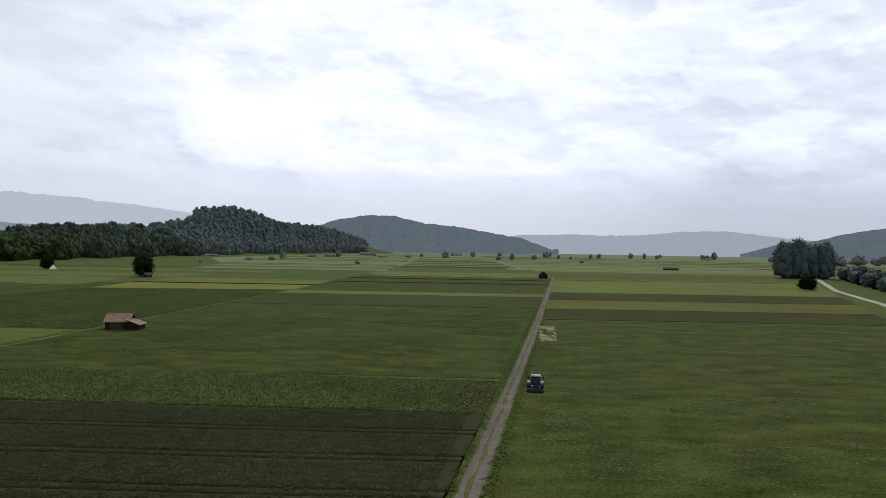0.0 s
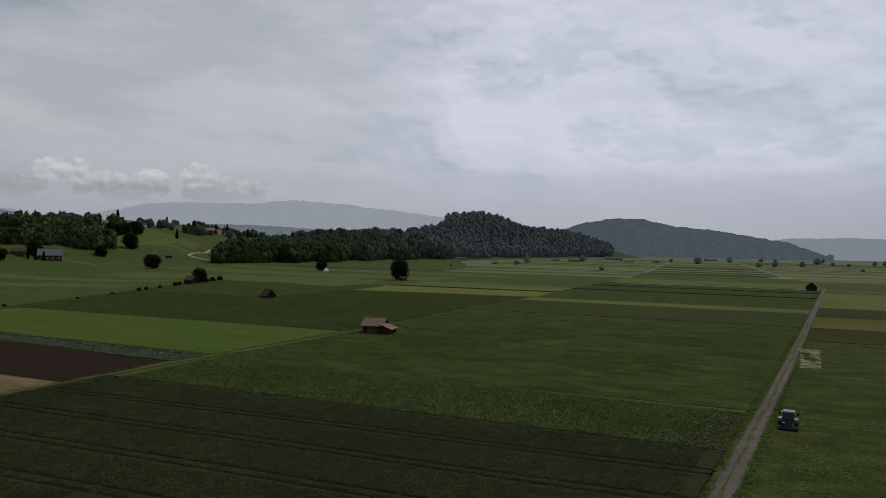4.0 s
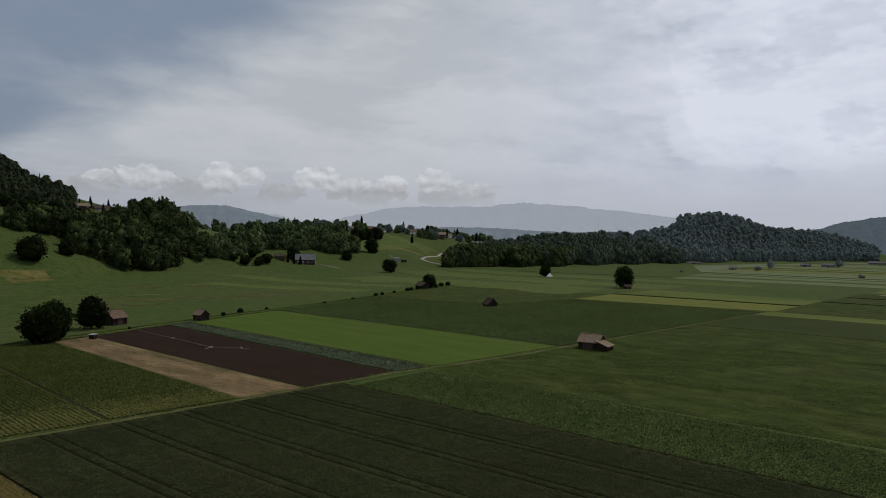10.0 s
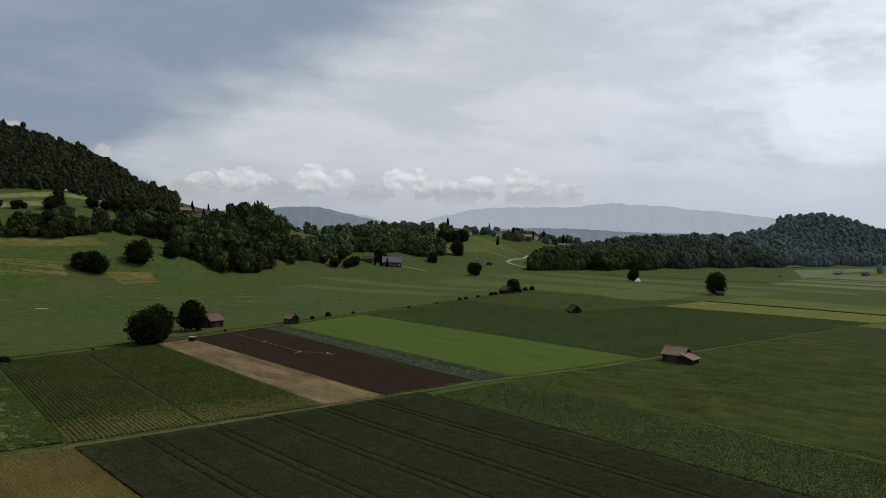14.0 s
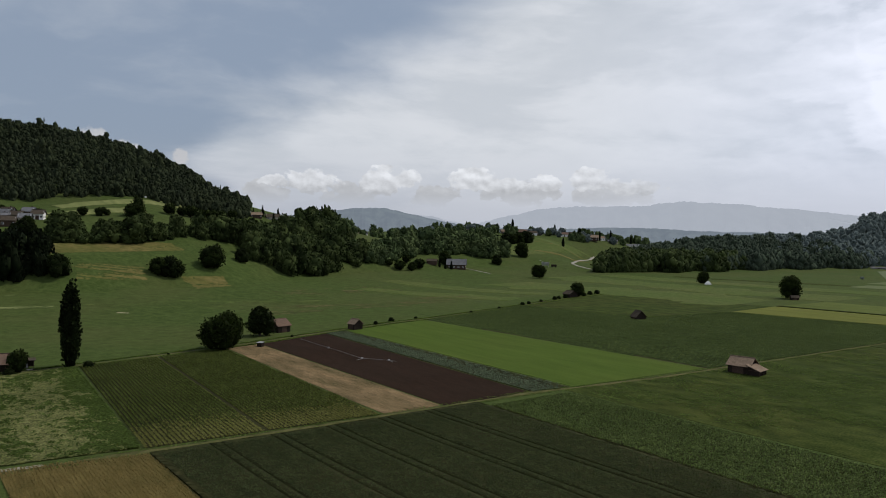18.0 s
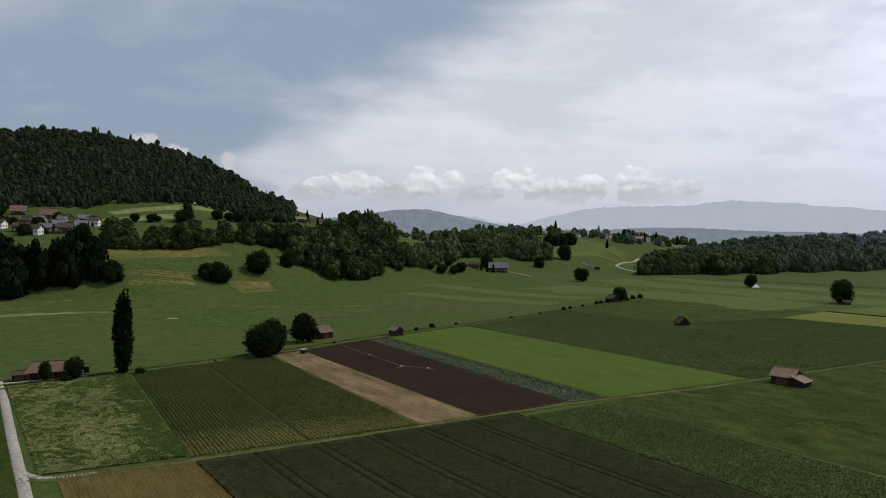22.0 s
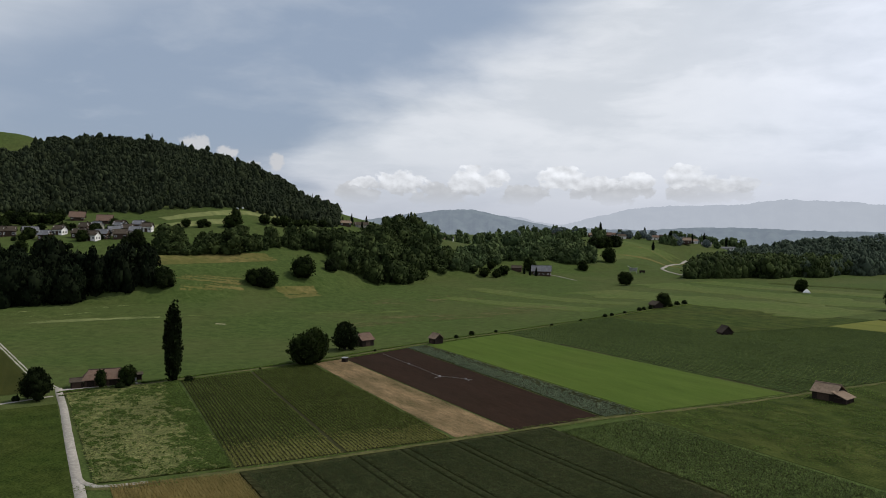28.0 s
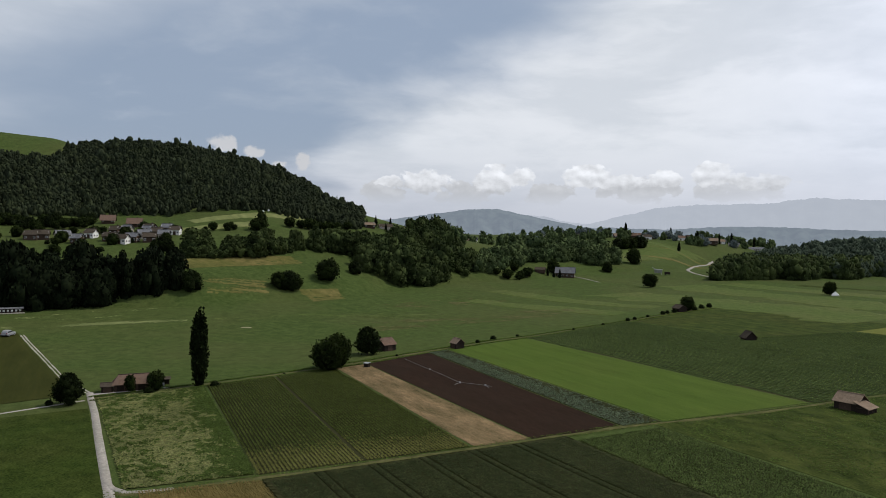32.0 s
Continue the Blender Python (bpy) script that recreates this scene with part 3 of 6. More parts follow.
GROUND_X = np.concatenate([np.linspace(-3500, -1000, 14), np.linspace(-900, -560, 30), np.arange(-552, -200, 6.0),
                           np.arange(-200, 60, 20.0), np.linspace(70, 600, 20), np.linspace(700, 3500, 16)])
GROUND_Y = np.concatenate([np.linspace(-3500, -200, 14), np.arange(-150, 900, 7.5), np.linspace(910, 1900, 60), np.linspace(2000, 3500, 10)])
GROUND_Z = land(*np.meshgrid(GROUND_X, GROUND_Y))


def ground_z(x, y):
    """Height of the ground's own triangles, for what lies on them."""
    x, y = np.asarray(x, float), np.asarray(y, float)
    i = np.clip(np.searchsorted(GROUND_X, x) - 1, 0, len(GROUND_X) - 2)
    j = np.clip(np.searchsorted(GROUND_Y, y) - 1, 0, len(GROUND_Y) - 2)
    u = (x - GROUND_X[i]) / (GROUND_X[i + 1] - GROUND_X[i])
    w = (y - GROUND_Y[j]) / (GROUND_Y[j + 1] - GROUND_Y[j])
    a, b, c, d = GROUND_Z[j, i], GROUND_Z[j, i + 1], GROUND_Z[j + 1, i + 1], GROUND_Z[j + 1, i]
    return np.where(u > w, a + u * (b - a) + w * (c - b), a + w * (d - a) + u * (c - d))


def build_ground():
    gx, gy = np.meshgrid(GROUND_X, GROUND_Y)
    nx, ny = len(GROUND_X), len(GROUND_Y)
    v = np.stack([gx.ravel(), gy.ravel(), GROUND_Z.ravel()], 1)
    i = (np.arange(ny - 1)[:, None] * nx + np.arange(nx - 1)[None, :]).ravel()
    t = np.concatenate([np.stack([i, i + 1, i + nx + 1], 1), np.stack([i, i + nx + 1, i + nx], 1)])
    me = tri_mesh("ground", v, t, M["grass"])
    me.polygons.foreach_set("use_smooth", np.ones(len(t), dtype=bool))
    tagged(new("ground", me), "green meadow ground of a wide flat valley rising to a bank", "ground", kind="structure")


build_ground()

# ---- roads and paths ----
def ribbon(name, pts, width, mat, label, lift=0.03, step=4.0, rough_edge=0.12, category="track"):
    """A strip of road along points, draped on the ground, with a slightly uneven edge."""
    rng = np.random.default_rng(len(name) * 7 + int(abs(pts[0][0])))
    step = min(step, 1.5) if width < 2.5 or max(p[0] for p in pts) < -320 else step
    line = []
    for (x0, y0), (x1, y1) in zip(pts, pts[1:]):
        k = max(1, int(math.hypot(x1 - x0, y1 - y0) / step))
        line += [(x0 + (x1 - x0) * i / k, y0 + (y1 - y0) * i / k) for i in range(k)]
    line = np.array(line + [pts[-1]], float)
    d = np.gradient(line, axis=0)
    d /= np.linalg.norm(d, axis=1)[:, None]
    nrm = np.stack([-d[:, 1], d[:, 0]], 1)
    w = rng.standard_normal((2, len(line) + 4))
    w = width / 2 * (1 + rough_edge * sum(w[:, i:i + len(line)] for i in range(5)) / 2.2)
    left, right = line + nrm * w[0][:, None], line - nrm * w[1][:, None]
    sloping = max(p[0] for p in pts) < -320
    lift = lift + (0.1 if sloping else 0.0)
    k = max(3, int(width / (1.2 if sloping else 2.5)))
    rows = [left + nrm * 0.05] + [left + (right - left) * (i / (k - 1)) for i in range(k)] + [right - nrm * 0.05]
    up = [-0.04] + [lift + 0.02 * math.sin(math.pi * i / (k - 1)) for i in range(k)] + [-0.04]
    v = np.concatenate([np.column_stack([r, ground_z(r[:, 0], r[:, 1]) + u]) for r, u in zip(rows, up)])
    n = len(line)
    t = []
    for k in range(len(rows) - 1):
        i = np.arange(n - 1) + k * n
        t += [np.stack([i, i + n, i + n + 1], 1), np.stack([i, i + n + 1, i + 1], 1)]
    ob = new(name, tri_mesh(name, v, np.concatenate(t)[:, ::-1], mat))
    return tagged(ob, label, category, kind="structure")


def road_x(y):
    return np.interp(y, (-60, 56, 83, 138, 250, 475, 520), (-17.8, 2.1, 6.75, 16.7, 35.8, 74.1, 81.8))


T1 = [(-96.3, 9.5), (-93.6, 15), (-92.2, 31.5), (-90.6, 49), (-89.2, 70), (-88.4, 83), (-87.2, 104), (-85.2, 115), (-81.2, 140),
      (-79.6, 158), (-76.0, 200), (-68.2, 287), (-61.8, 380), (-51.0, 495)]
T2 = [(-163.5, 12.5), (-166.6, 34), (-174.0, 70), (-178.2, 87.5), (-187.2, 116), (-197.0, 150), (-199.5, 166), (-216.5, 229), (-235.5, 287),
      (-246.5, 333), (-262, 400)]


def t1_x(y):
    return float(np.interp(y, [p[1] for p in T1], [p[0] for p in T1]))


def t2_x(y):
    return float(np.interp(y, [p[1] for p in T2], [p[0] for p in T2]))


ribbon("farm_track", [(road_x(y), y) for y in (-60, 0, 56, 150, 250, 350, 450, 505)] + [(92, 540), (120, 590), (150, 700)], 1.85, M["track"],
       "worn brown earth farm track between green fields", 0.03, rough_edge=0.05)
ribbon("track_middle", [(road_x(y) - 0.12, y) for y in (-60, 0, 56, 150, 250)], 0.34, M["dry_path"], "worn grass along the middle of a farm track", 0.07, rough_edge=0.9)
ribbon("grass_track", T1, 1.5, M["dry_path"], "dry grassy path along the crop fields", 0.05, rough_edge=0.25)
ribbon("ditch_path", T2, 1.4, M["dry_path"], "dry grassy path beside a ditch with bushes", 0.04, rough_edge=0.3)
ribbon("gravel_road", [(-60, 8.6), (-94, 10.2), (-120, 11.2), (-150, 12.6), (-164, 12.9), (-171, 13.2)], 1.45, M["gravel"], "pale gravel farm road", 0.06, rough_edge=0.02, category="road")
ribbon("gravel_road", [(-103, 10.4), (-98.5, 10.9), (-95.8, 12.4), (-94.6, 15.0), (-94.0, 19.0)], 1.0, M["gravel"], "pale gravel bend onto a field path", 0.07, rough_edge=0.12, category="road")
ribbon("yard_road", [(-168.4, 13), (-168.6, 20), (-168.4, 28), (-168.6, 31)], 1.4, M["gravel"], "pale gravel strip before a barn", 0.05, rough_edge=0.15, category="road")
ribbon("side_road", [(-162.5, 11.5), (-160.2, 3.6), (-157.5, -5), (-154, -30)], 0.9, M["gravel"], "narrow pale path at a field edge", 0.05, category="path")
for k in (-0.45, 0.45):
    ribbon("wheel_rut", [(-171, 12.8 + k), (-193, 8.4 + k), (-235, 4.2 + k), (-277, -0.8 + k)], 0.4, M["gravel"], "pale wheel rut across a meadow", 0.04, rough_edge=0.2, category="track")
ribbon("field", [(-168, 0.0), (-193, -4.6), (-235, -9), (-279, -14)], 24.0, M["dusk_strip"], "dull brownish green crop field", 0.08, rough_edge=0.01, category="field")
ribbon("wheel_rut", [(-275, -0.5), (-272, -4.0), (-268, -11.0)], 0.6, M["gravel"], "pale turning place at the end of wheel ruts", 0.05, rough_edge=0.2, category="track")
ribbon("hut_path", [(-152, 240), (-150, 275), (-149.2, 325)], 0.9, M["dry_path"], "faint dry path to a field hut", 0.04, rough_edge=0.3, category="path")
ribbon("hill_lane", [(-575, 745), (-554, 708), (-527, 659), (-500, 618), (-485, 597), (-468, 573), (-455, 558), (-441, 549), (-427, 546), (-412, 545)], 3.2, M["gravel"], "pale lane bending beside a wood", 0.12, rough_edge=0.08, category="road")
ribbon("farm_lane", [(-445, 400), (-428, 399), (-405, 396)], 1.2, M["gravel"], "pale lane to a farmhouse", 0.12, category="road")
ribbon("tree_lane", [(130, 180), (171, 274), (182, 306), (205, 370), (240, 445), (274, 518), (280, 545)], 3.2, M["gravel"], "pale lane along a row of trees", 0.05, rough_edge=0.08, category="road")
ribbon("pale_patch", [(-263, 73.6), (-261, 77)], 1.4, M["pale"], "small pale heap of dry grass", 0.1, rough_edge=0.3, category="grass")
ribbon("mown_strip", [(-330, 224), (-316, 230), (-273, 248), (-245, 261)], 24.0, M["grass_light"], "lighter mown strip across a meadow", 0.05, rough_edge=0.2, category="grass")
ribbon("mown_strip", [(-372, 272), (-361, 275), (-290, 288), (-260, 302)], 20.0, M["grass_light"], "lighter strip across a meadow", 0.05, rough_edge=0.2, category="grass")
# The next two are widened, so lighter grass stands for mid-distance haze.
ribbon("mown_strip", [(-376, 453), (-316, 444), (-250, 434), (-150, 428)], 52.0, M["grass_light"], "lighter mown strip across a meadow", 0.05, rough_edge=0.2, category="grass")
ribbon("mown_strip", [(-340, 350), (-290, 356), (-240, 362), (-170, 366)], 58.0, M["grass_light"], "lighter mown strip across a meadow", 0.05, rough_edge=0.2, category="grass")
ribbon("mown_strip", [(-372, 508), (-250, 505), (-120, 500)], 34.0, M["grass_light"], "lighter mown strip across a meadow", 0.05, rough_edge=0.1, category="grass")
ribbon("mown_strip", [(-340, 560), (-240, 575), (-100, 580)], 16.0, M["meadow"], "mown strip across a meadow", 0.05, rough_edge=0.2, category="grass")
ribbon("mown_strip", [(-462, 72), (-466, 95), (-470, 118), (-474, 145)], 17.0, M["mown_hay"], "pale mown meadow on a hillside shelf", 0.1, rough_edge=0.1, category="grass")
ribbon("mown_strip", [(-498, 100), (-504, 135), (-512, 170), (-530, 205)], 18.0, M["mown_hay"], "pale mown meadow below a forest", 0.1, rough_edge=0.1, category="grass")
# Broad ribbon whose lighter grass colour carries the slope's haze.
ribbon("mown_strip", [(-520, 500), (-548, 570), (-580, 640), (-610, 720)], 70.0, M["grass_light"], "lighter meadow on a slope, haze in its colour", 0.1, rough_edge=0.1, category="grass")
ribbon("mown_strip", [(-560, 560), (-520, 610), (-500, 640)], 16.0, M["dry_slope"], "dry mown strip on a slope", 0.1, rough_edge=0.2, category="grass")
ribbon("mown_strip", [(-600, 640), (-560, 690), (-540, 720)], 14.0, M["dry_slope"], "dry mown strip on a slope", 0.1, rough_edge=0.2, category="grass")
ribbon("pale_strip", [(60, 655), (160, 655), (300, 640)], 26.0, M["pale"], "strip of pale dry cut grass", 0.05, rough_edge=0.2, category="grass")
ribbon("pale_strip", [(-46, 468), (10, 466), (70, 464)], 11.0, M["pale"], "strip of pale dry cut grass", 0.07, rough_edge=0.2, category="grass")


# ---- fields ----
def field(outline, mat, label, top=0.05, category="field"):
    """A flat sheet of crop or soil with real edges, as high as what grows on it."""
    s = Shape().prism(outline, -0.1, top)
    return tagged(new("field", s.mesh("field", mat)), label, category, kind="structure")


def band(y0, y1, mat, label, side, top=0.05, xl=None, xr=None):
    """A field strip between two cross lines, left (-1) or right (+1) of the farm track."""
    def slope(x, y):
        return y - (0.045 if side < 0 else 0.03) * (x - road_x(y))
    if side < 0:
        a, b = (t1_x(y0) + 1.2 if xl is None else xl), (t1_x(y1) + 1.2 if xl is None else xl)
        c, d = (road_x(y0) - 1.2 if xr is None else xr), (road_x(y1) - 1.2 if xr is None else xr)
    else:
        a, b = road_x(y0) + 1.2, road_x(y1) + 1.2
        c, d = (min(130 + (y0 - 180) * 0.428, 330) - 12, min(130 + (y1 - 180) * 0.428, 330) - 12) if y0 > 100 else (250, 120)
    q = [(a, slope(a, y0)), (c, slope(c, y0)), (d, slope(d, y1)), (b, slope(b, y1))]
    return field(q, mat, label, top)


def lines(outline, spacing, turn, phase=0.5):
    """Parallel lines across a convex outline: start, end of each. turn: their direction in degrees from +x."""
    d = np.array([math.cos(radians(turn)), math.sin(radians(turn))])
    nrm = np.array([-d[1], d[0]])
    p = np.array(outline, float)
    h = p @ nrm
    out = []
    for k in np.arange(h.min() + spacing * phase, h.max(), spacing):
        s = []
        for i in range(len(p)):
            a, b = p[i], p[(i + 1) % len(p)]
            ha, hb = a @ nrm - k, b @ nrm - k
            if ha * hb < 0:
                q = a + (b - a) * ha / (ha - hb)
                s.append(q @ d)
        if len(s) >= 2:
            out.append((d * min(s) + nrm * k, d * max(s) + nrm * k))
    return out


def ridges(outline, spacing, turn, width, height, seg, seed, z0=0.0, gap=0.0):
    """Bumpy plant rows: one long low ridge a row, uneven in height."""
    rng = np.random.default_rng(seed)
    V, T, k = [], [], 0
    for a, b in lines(outline, spacing, turn):
        n = max(2, int(np.linalg.norm(b - a) / seg))
        u = np.linspace(0, 1, n)[:, None]
        c = a + (b - a) * u
        nrm = np.array([-(b - a)[1], (b - a)[0]]) / max(np.linalg.norm(b - a), 1e-6)
        h = height * (0.55 + 0.6 * rng.random(n))
        w = width / 2 * (0.75 + 0.5 * rng.random(n))
        j = rng.normal(0, 0.06, (n, 1)) * nrm
        L, R, C = c + nrm * w[:, None], c - nrm * w[:, None], c + j
        V.append(np.concatenate([np.column_stack([L, np.full(n, z0)]), np.column_stack([C, z0 + h]), np.column_stack([R, np.full(n, z0)])]))
        i = np.arange(n - 1) + k
        if gap:
            i = i[rng.random(n - 1) > gap]
        for o in (0, n):
            T += [np.stack([i + o, i + o + n, i + o + n + 1], 1), np.stack([i + o, i + o + n + 1, i + o + 1], 1)]
        k += 3 * n
    return np.concatenate(V), np.concatenate(T)[:, ::-1]


def blades(points, height, spread, leaves, seed, width=0.09):
    """Plants of a few arching leaves each, standing at points (x, y, z)."""
    rng = np.random.default_rng(seed)
    n = len(points)
    V, T = [], []
    for q in range(leaves):
        a = rng.random(n) * 2 * math.pi
        h = height * (0.7 + 0.5 * rng.random(n))
        s = spread * (0.6 + 0.7 * rng.random(n))
        dx, dy = np.cos(a), np.sin(a)
        px, py = -dy * width, dx * width
        p = points
        k0 = np.column_stack([p[:, 0] + px * .5, p[:, 1] + py * .5, p[:, 2]])
        k1 = np.column_stack([p[:, 0] - px * .5, p[:, 1] - py * .5, p[:, 2]])
        k2 = np.column_stack([p[:, 0] + dx * s * .5 + px, p[:, 1] + dy * s * .5 + py, p[:, 2] + h])
        k3 = np.column_stack([p[:, 0] + dx * s * .5 - px, p[:, 1] + dy * s * .5 - py, p[:, 2] + h])
        k4 = np.column_stack([p[:, 0] + dx * s, p[:, 1] + dy * s, p[:, 2] + h * 0.8])
        o = 5 * n * q
        i = np.arange(n) + o
        V += [k0, k1, k2, k3, k4]
        T += [np.stack([i, i + n, i + 2 * n], 1), np.stack([i + n, i + 3 * n, i + 2 * n], 1), np.stack([i + 2 * n, i + 3 * n, i + 4 * n], 1)]
    return np.concatenate(V), np.concatenate(T)


def plants_in_rows(outline, spacing, turn, every, seed, jitter=0.05, z=0.0):
    rng = np.random.default_rng(seed)
    P = []
    for a, b in lines(outline, spacing, turn):
        n = max(2, int(np.linalg.norm(b - a) / every))
        u = (np.arange(n) + 0.5 + rng.normal(0, 0.2, n))[:, None] / n
        P.append(a + (b - a) * u + rng.normal(0, jitter, (n, 2)))
    P = np.concatenate(P)
    return np.column_stack([P, np.full(len(P), z)])


def scatter(outline, count, seed):
    """Points inside a convex quad."""
    rng = np.random.default_rng(seed)
    p = np.array(outline, float)
    u, v = rng.random((2, count))
    q = (p[0] * ((1 - u) * (1 - v))[:, None] + p[1] * (u * (1 - v))[:, None] + p[2] * (u * v)[:, None] + p[3] * ((1 - u) * v)[:, None])
    return np.column_stack([q, np.zeros(count)])


# wheat with tractor lines


def build_wheat():
    field([(-92, 31), (-2.5, 28), (4.4, 84.4), (-87, 89.9)], M["crop_soil"], "bare ground under a wheat field", 0.02)
    ruts = []
    for y in (40.4, 49.6, 58.8, 68.4, 78.0):
        ruts += [y - 0.8, y + 0.8]
    cuts = [24.0] + ruts + [95.0]
    rng = np.random.default_rng(3)
    for a, b in zip(cuts, cuts[1:]):
        a, b = a + 0.05, b - 0.05
        n = 150
        m = max(2, int((b - a) / 1.0) + 1)
        X, Y = np.meshgrid(np.linspace(-92, 7, n), np.linspace(a, b, m))
        Yw = Y - 0.028 * (X + 90) + 0.12 * np.sin(X / 9.0)
        Z = 0.2 + 0.02 * rng.standard_normal(X.shape)
        Z[0], Z[-1] = 0.2, 0.2
        Yw = np.clip(Yw, 31.5 - 0.03 * (X + 90), 89.4 - 0.057 * (X + 86))
        Xl = np.array([t1_x(v) for v in Yw.ravel()]).reshape(X.shape) + 1.0
        Xr = road_x(Yw) - 1.7 + 0.06 * rng.standard_normal(X.shape)
        X = np.clip(X, Xl, Xr)
        Yw = np.clip(Yw, 31.5 - 0.03 * (X + 90), 89.4 - 0.057 * (X + 86))
        v = np.column_stack([X.ravel(), Yw.ravel(), Z.ravel()])
        e0, e1 = v[:n].copy(), v[-n:].copy()
        e0[:, 2], e1[:, 2] = 0, 0
        i = (np.arange(m + 1)[:, None] * n + np.arange(n - 1)[None, :]).ravel()
        stuff("wheat", np.concatenate([e0, v, e1]), np.concatenate([np.stack([i, i + 1, i + n + 1], 1), np.stack([i, i + n + 1, i + n], 1)]), M["wheat"],
              "strip of dense dark green wheat between tractor lines", "wheat")
    q = scatter([(-89.5, 32.5), (-4.5, 29.5), (3.2, 83.8), (-86.0, 88.6)], 60000, 63)
    line = q[:, 1] + 0.028 * (q[:, 0] + 90) - 0.12 * np.sin(q[:, 0] / 9.0)
    clear = np.min(np.abs(line[:, None] - np.array(ruts)[None, :]), axis=1) > 0.22
    clear &= (q[:, 0] < road_x(q[:, 1]) - 1.9) & (q[:, 0] > np.array([t1_x(w) for w in q[:, 1]]) + 1.5)
    v, t = blades(q[clear] + (0, 0, 0.17), 0.16, 0.3, 3, 64, 0.05)
    stuff("wheat", v, t, M["wheat_ear"], "uneven ears over a dark wheat field", "wheat")


build_wheat()
CORN_N = [(-84.0, 89.9), (5.4, 84.9), (9.0, 105.5), (-83.0, 111.0)]
field(CORN_N, M["row_soil"], "soil under a strip of young corn", 0.03)
pts = plants_in_rows(CORN_N, 0.54, 75.0, 0.24, 5, 0.03)
pts = pts[np.random.default_rng(4).random(len(pts)) < np.clip((road_x(pts[:, 1]) - pts[:, 0] - 1.2) / 6.0, 0.25, 1.0)]
v, t = blades(pts, 0.26, 0.36, 4, 6, 0.075)
stuff("corn", v, t, M["corn"], "rows of young green corn plants", "corn")

FLOWER = [(-163.2, 14.4), (-165.6, 38.4), (-94.6, 31.2), (-97.2, 12.6)]
CORN_G = [(-165.4, 39.4), (-171.8, 76.3), (-90.6, 69.8), (-94.0, 31.9)]
STRAW = [(-172.6, 77.3), (-175.2, 87.4), (-89.4, 82.4), (-90.2, 70.6)]
BROWN = [(-175.4, 88.0), (-184.2, 114.0), (-87.6, 104.4), (-89.2, 83.0)]
CABB = [(-184.4, 114.4), (-186.4, 122.8), (-86.4, 114.8), (-87.4, 104.9)]
BRIGHT = [(-186.8, 123.6), (-197.0, 163.6), (-81.6, 158.8), (-86.0, 115.6)]
STRAW_S = [(-95.0, 14.0), (-91.0, 31.2), (-30.0, 29.2), (-30.0, 12.6)]
POTATO_A = [(-197.4, 165.0), (-220.0, 240.0), (-158.0, 244.0), (-80.8, 160.0)]
POTATO_B = [(-158.0, 244.0), (-150.0, 300.0), (-66.8, 305.5), (-80.8, 160.0)]
field(FLOWER, M["flower"], "wild meadow gone to pale seed heads", 0.05)
field(CORN_G, M["row_soil"], "soil under a corn field", 0.04)
field(STRAW, M["stubble"], "harvested field of golden straw stubble", 0.05)
field(BROWN, M["soil"], "bare dark brown ploughed field", 0.04)
field(CABB, M["crop_soil"], "soil under a cabbage strip", 0.05)
field(BRIGHT, M["bright"], "smooth bright green young grass field", 0.06)
field(STRAW_S, M["straw"], "ripe golden stubble field beside a gravel road", 0.05)
field(POTATO_A, M["row_soil"], "soil under a row crop", 0.03)
field(POTATO_B, M["row_soil"], "soil under a row crop", 0.035)

field([(-221.0, 243.0), (-158.6, 245.0), (-150.6, 300.5), (-153.0, 346.0), (-246.0, 333.0)], M["meadow"], "dull green meadow round a field hut", 0.04)
pts = plants_in_rows(CORN_G, 0.68, -6.2, 0.22, 8, 0.05)
pts = pts[np.abs(pts[:, 1] + 0.108 * (pts[:, 0] + 165) - 57.5) > 0.24]
gold = pts[:, 0] + np.random.default_rng(2).normal(0, 3.0, len(pts)) > -106.5 + 0.20 * (pts[:, 1] - 32)
v, t = blades(pts[~gold], 0.34, 0.29, 4, 9, 0.075)
stuff("corn", v, t, M["field_corn"], "rows of green corn plants", "corn")
v, t = blades(pts[gold], 0.26, 0.36, 4, 10, 0.085)
stuff("corn", v, t, M["gold_corn"], "stunted yellowing corn plants", "corn")
for q, k in ((POTATO_A, 20), (POTATO_B, 21)):
    v, t = ridges(q, 1.7, -4.0, 1.0, 0.24, 1.3, k, 0.03)
    stuff("row_crop", v, t, M["row_crop"], "dark green row crop on low ridges", "crop")
    v, t = blades(plants_in_rows(q, 1.7, -4.0, 0.26, k + 5, 0.16, 0.14), 0.16, 0.30, 3, k + 9, 0.13)
    stuff("row_crop", v, t, M["weed"], "leafy green tops of a row crop", "crop")
pts = plants_in_rows(CABB, 0.6, -4.8, 0.5, 11, z=0.05)
pts = pts[np.random.default_rng(5).random(len(pts)) > np.clip((pts[:, 1] + 0.085 * (pts[:, 0] + 86) - 109.5) / 4.5, 0.12, 0.75)]
v, t = blades(pts, 0.22, 0.42, 5, 12, 0.14)
stuff("cabbage", v, t, M["cabbage"], "rows of blue-green cabbages", "cabbage")
v, t = blades(scatter(STRAW, 12000, 13), 0.07, 0.5, 3, 14, 0.08)
stuff("straw", v, t, M["stubble"], "loose pale wisps of cut straw", "straw")
v, t = blades(plants_in_rows(STRAW_S, 0.45, -2.0, 0.28, 14, 0.06, 0.04), 0.2, 0.26, 4, 15, 0.06)
stuff("straw", v, t, M["straw"], "rows of golden stubble", "straw")
pts = scatter(FLOWER, 26000, 15)
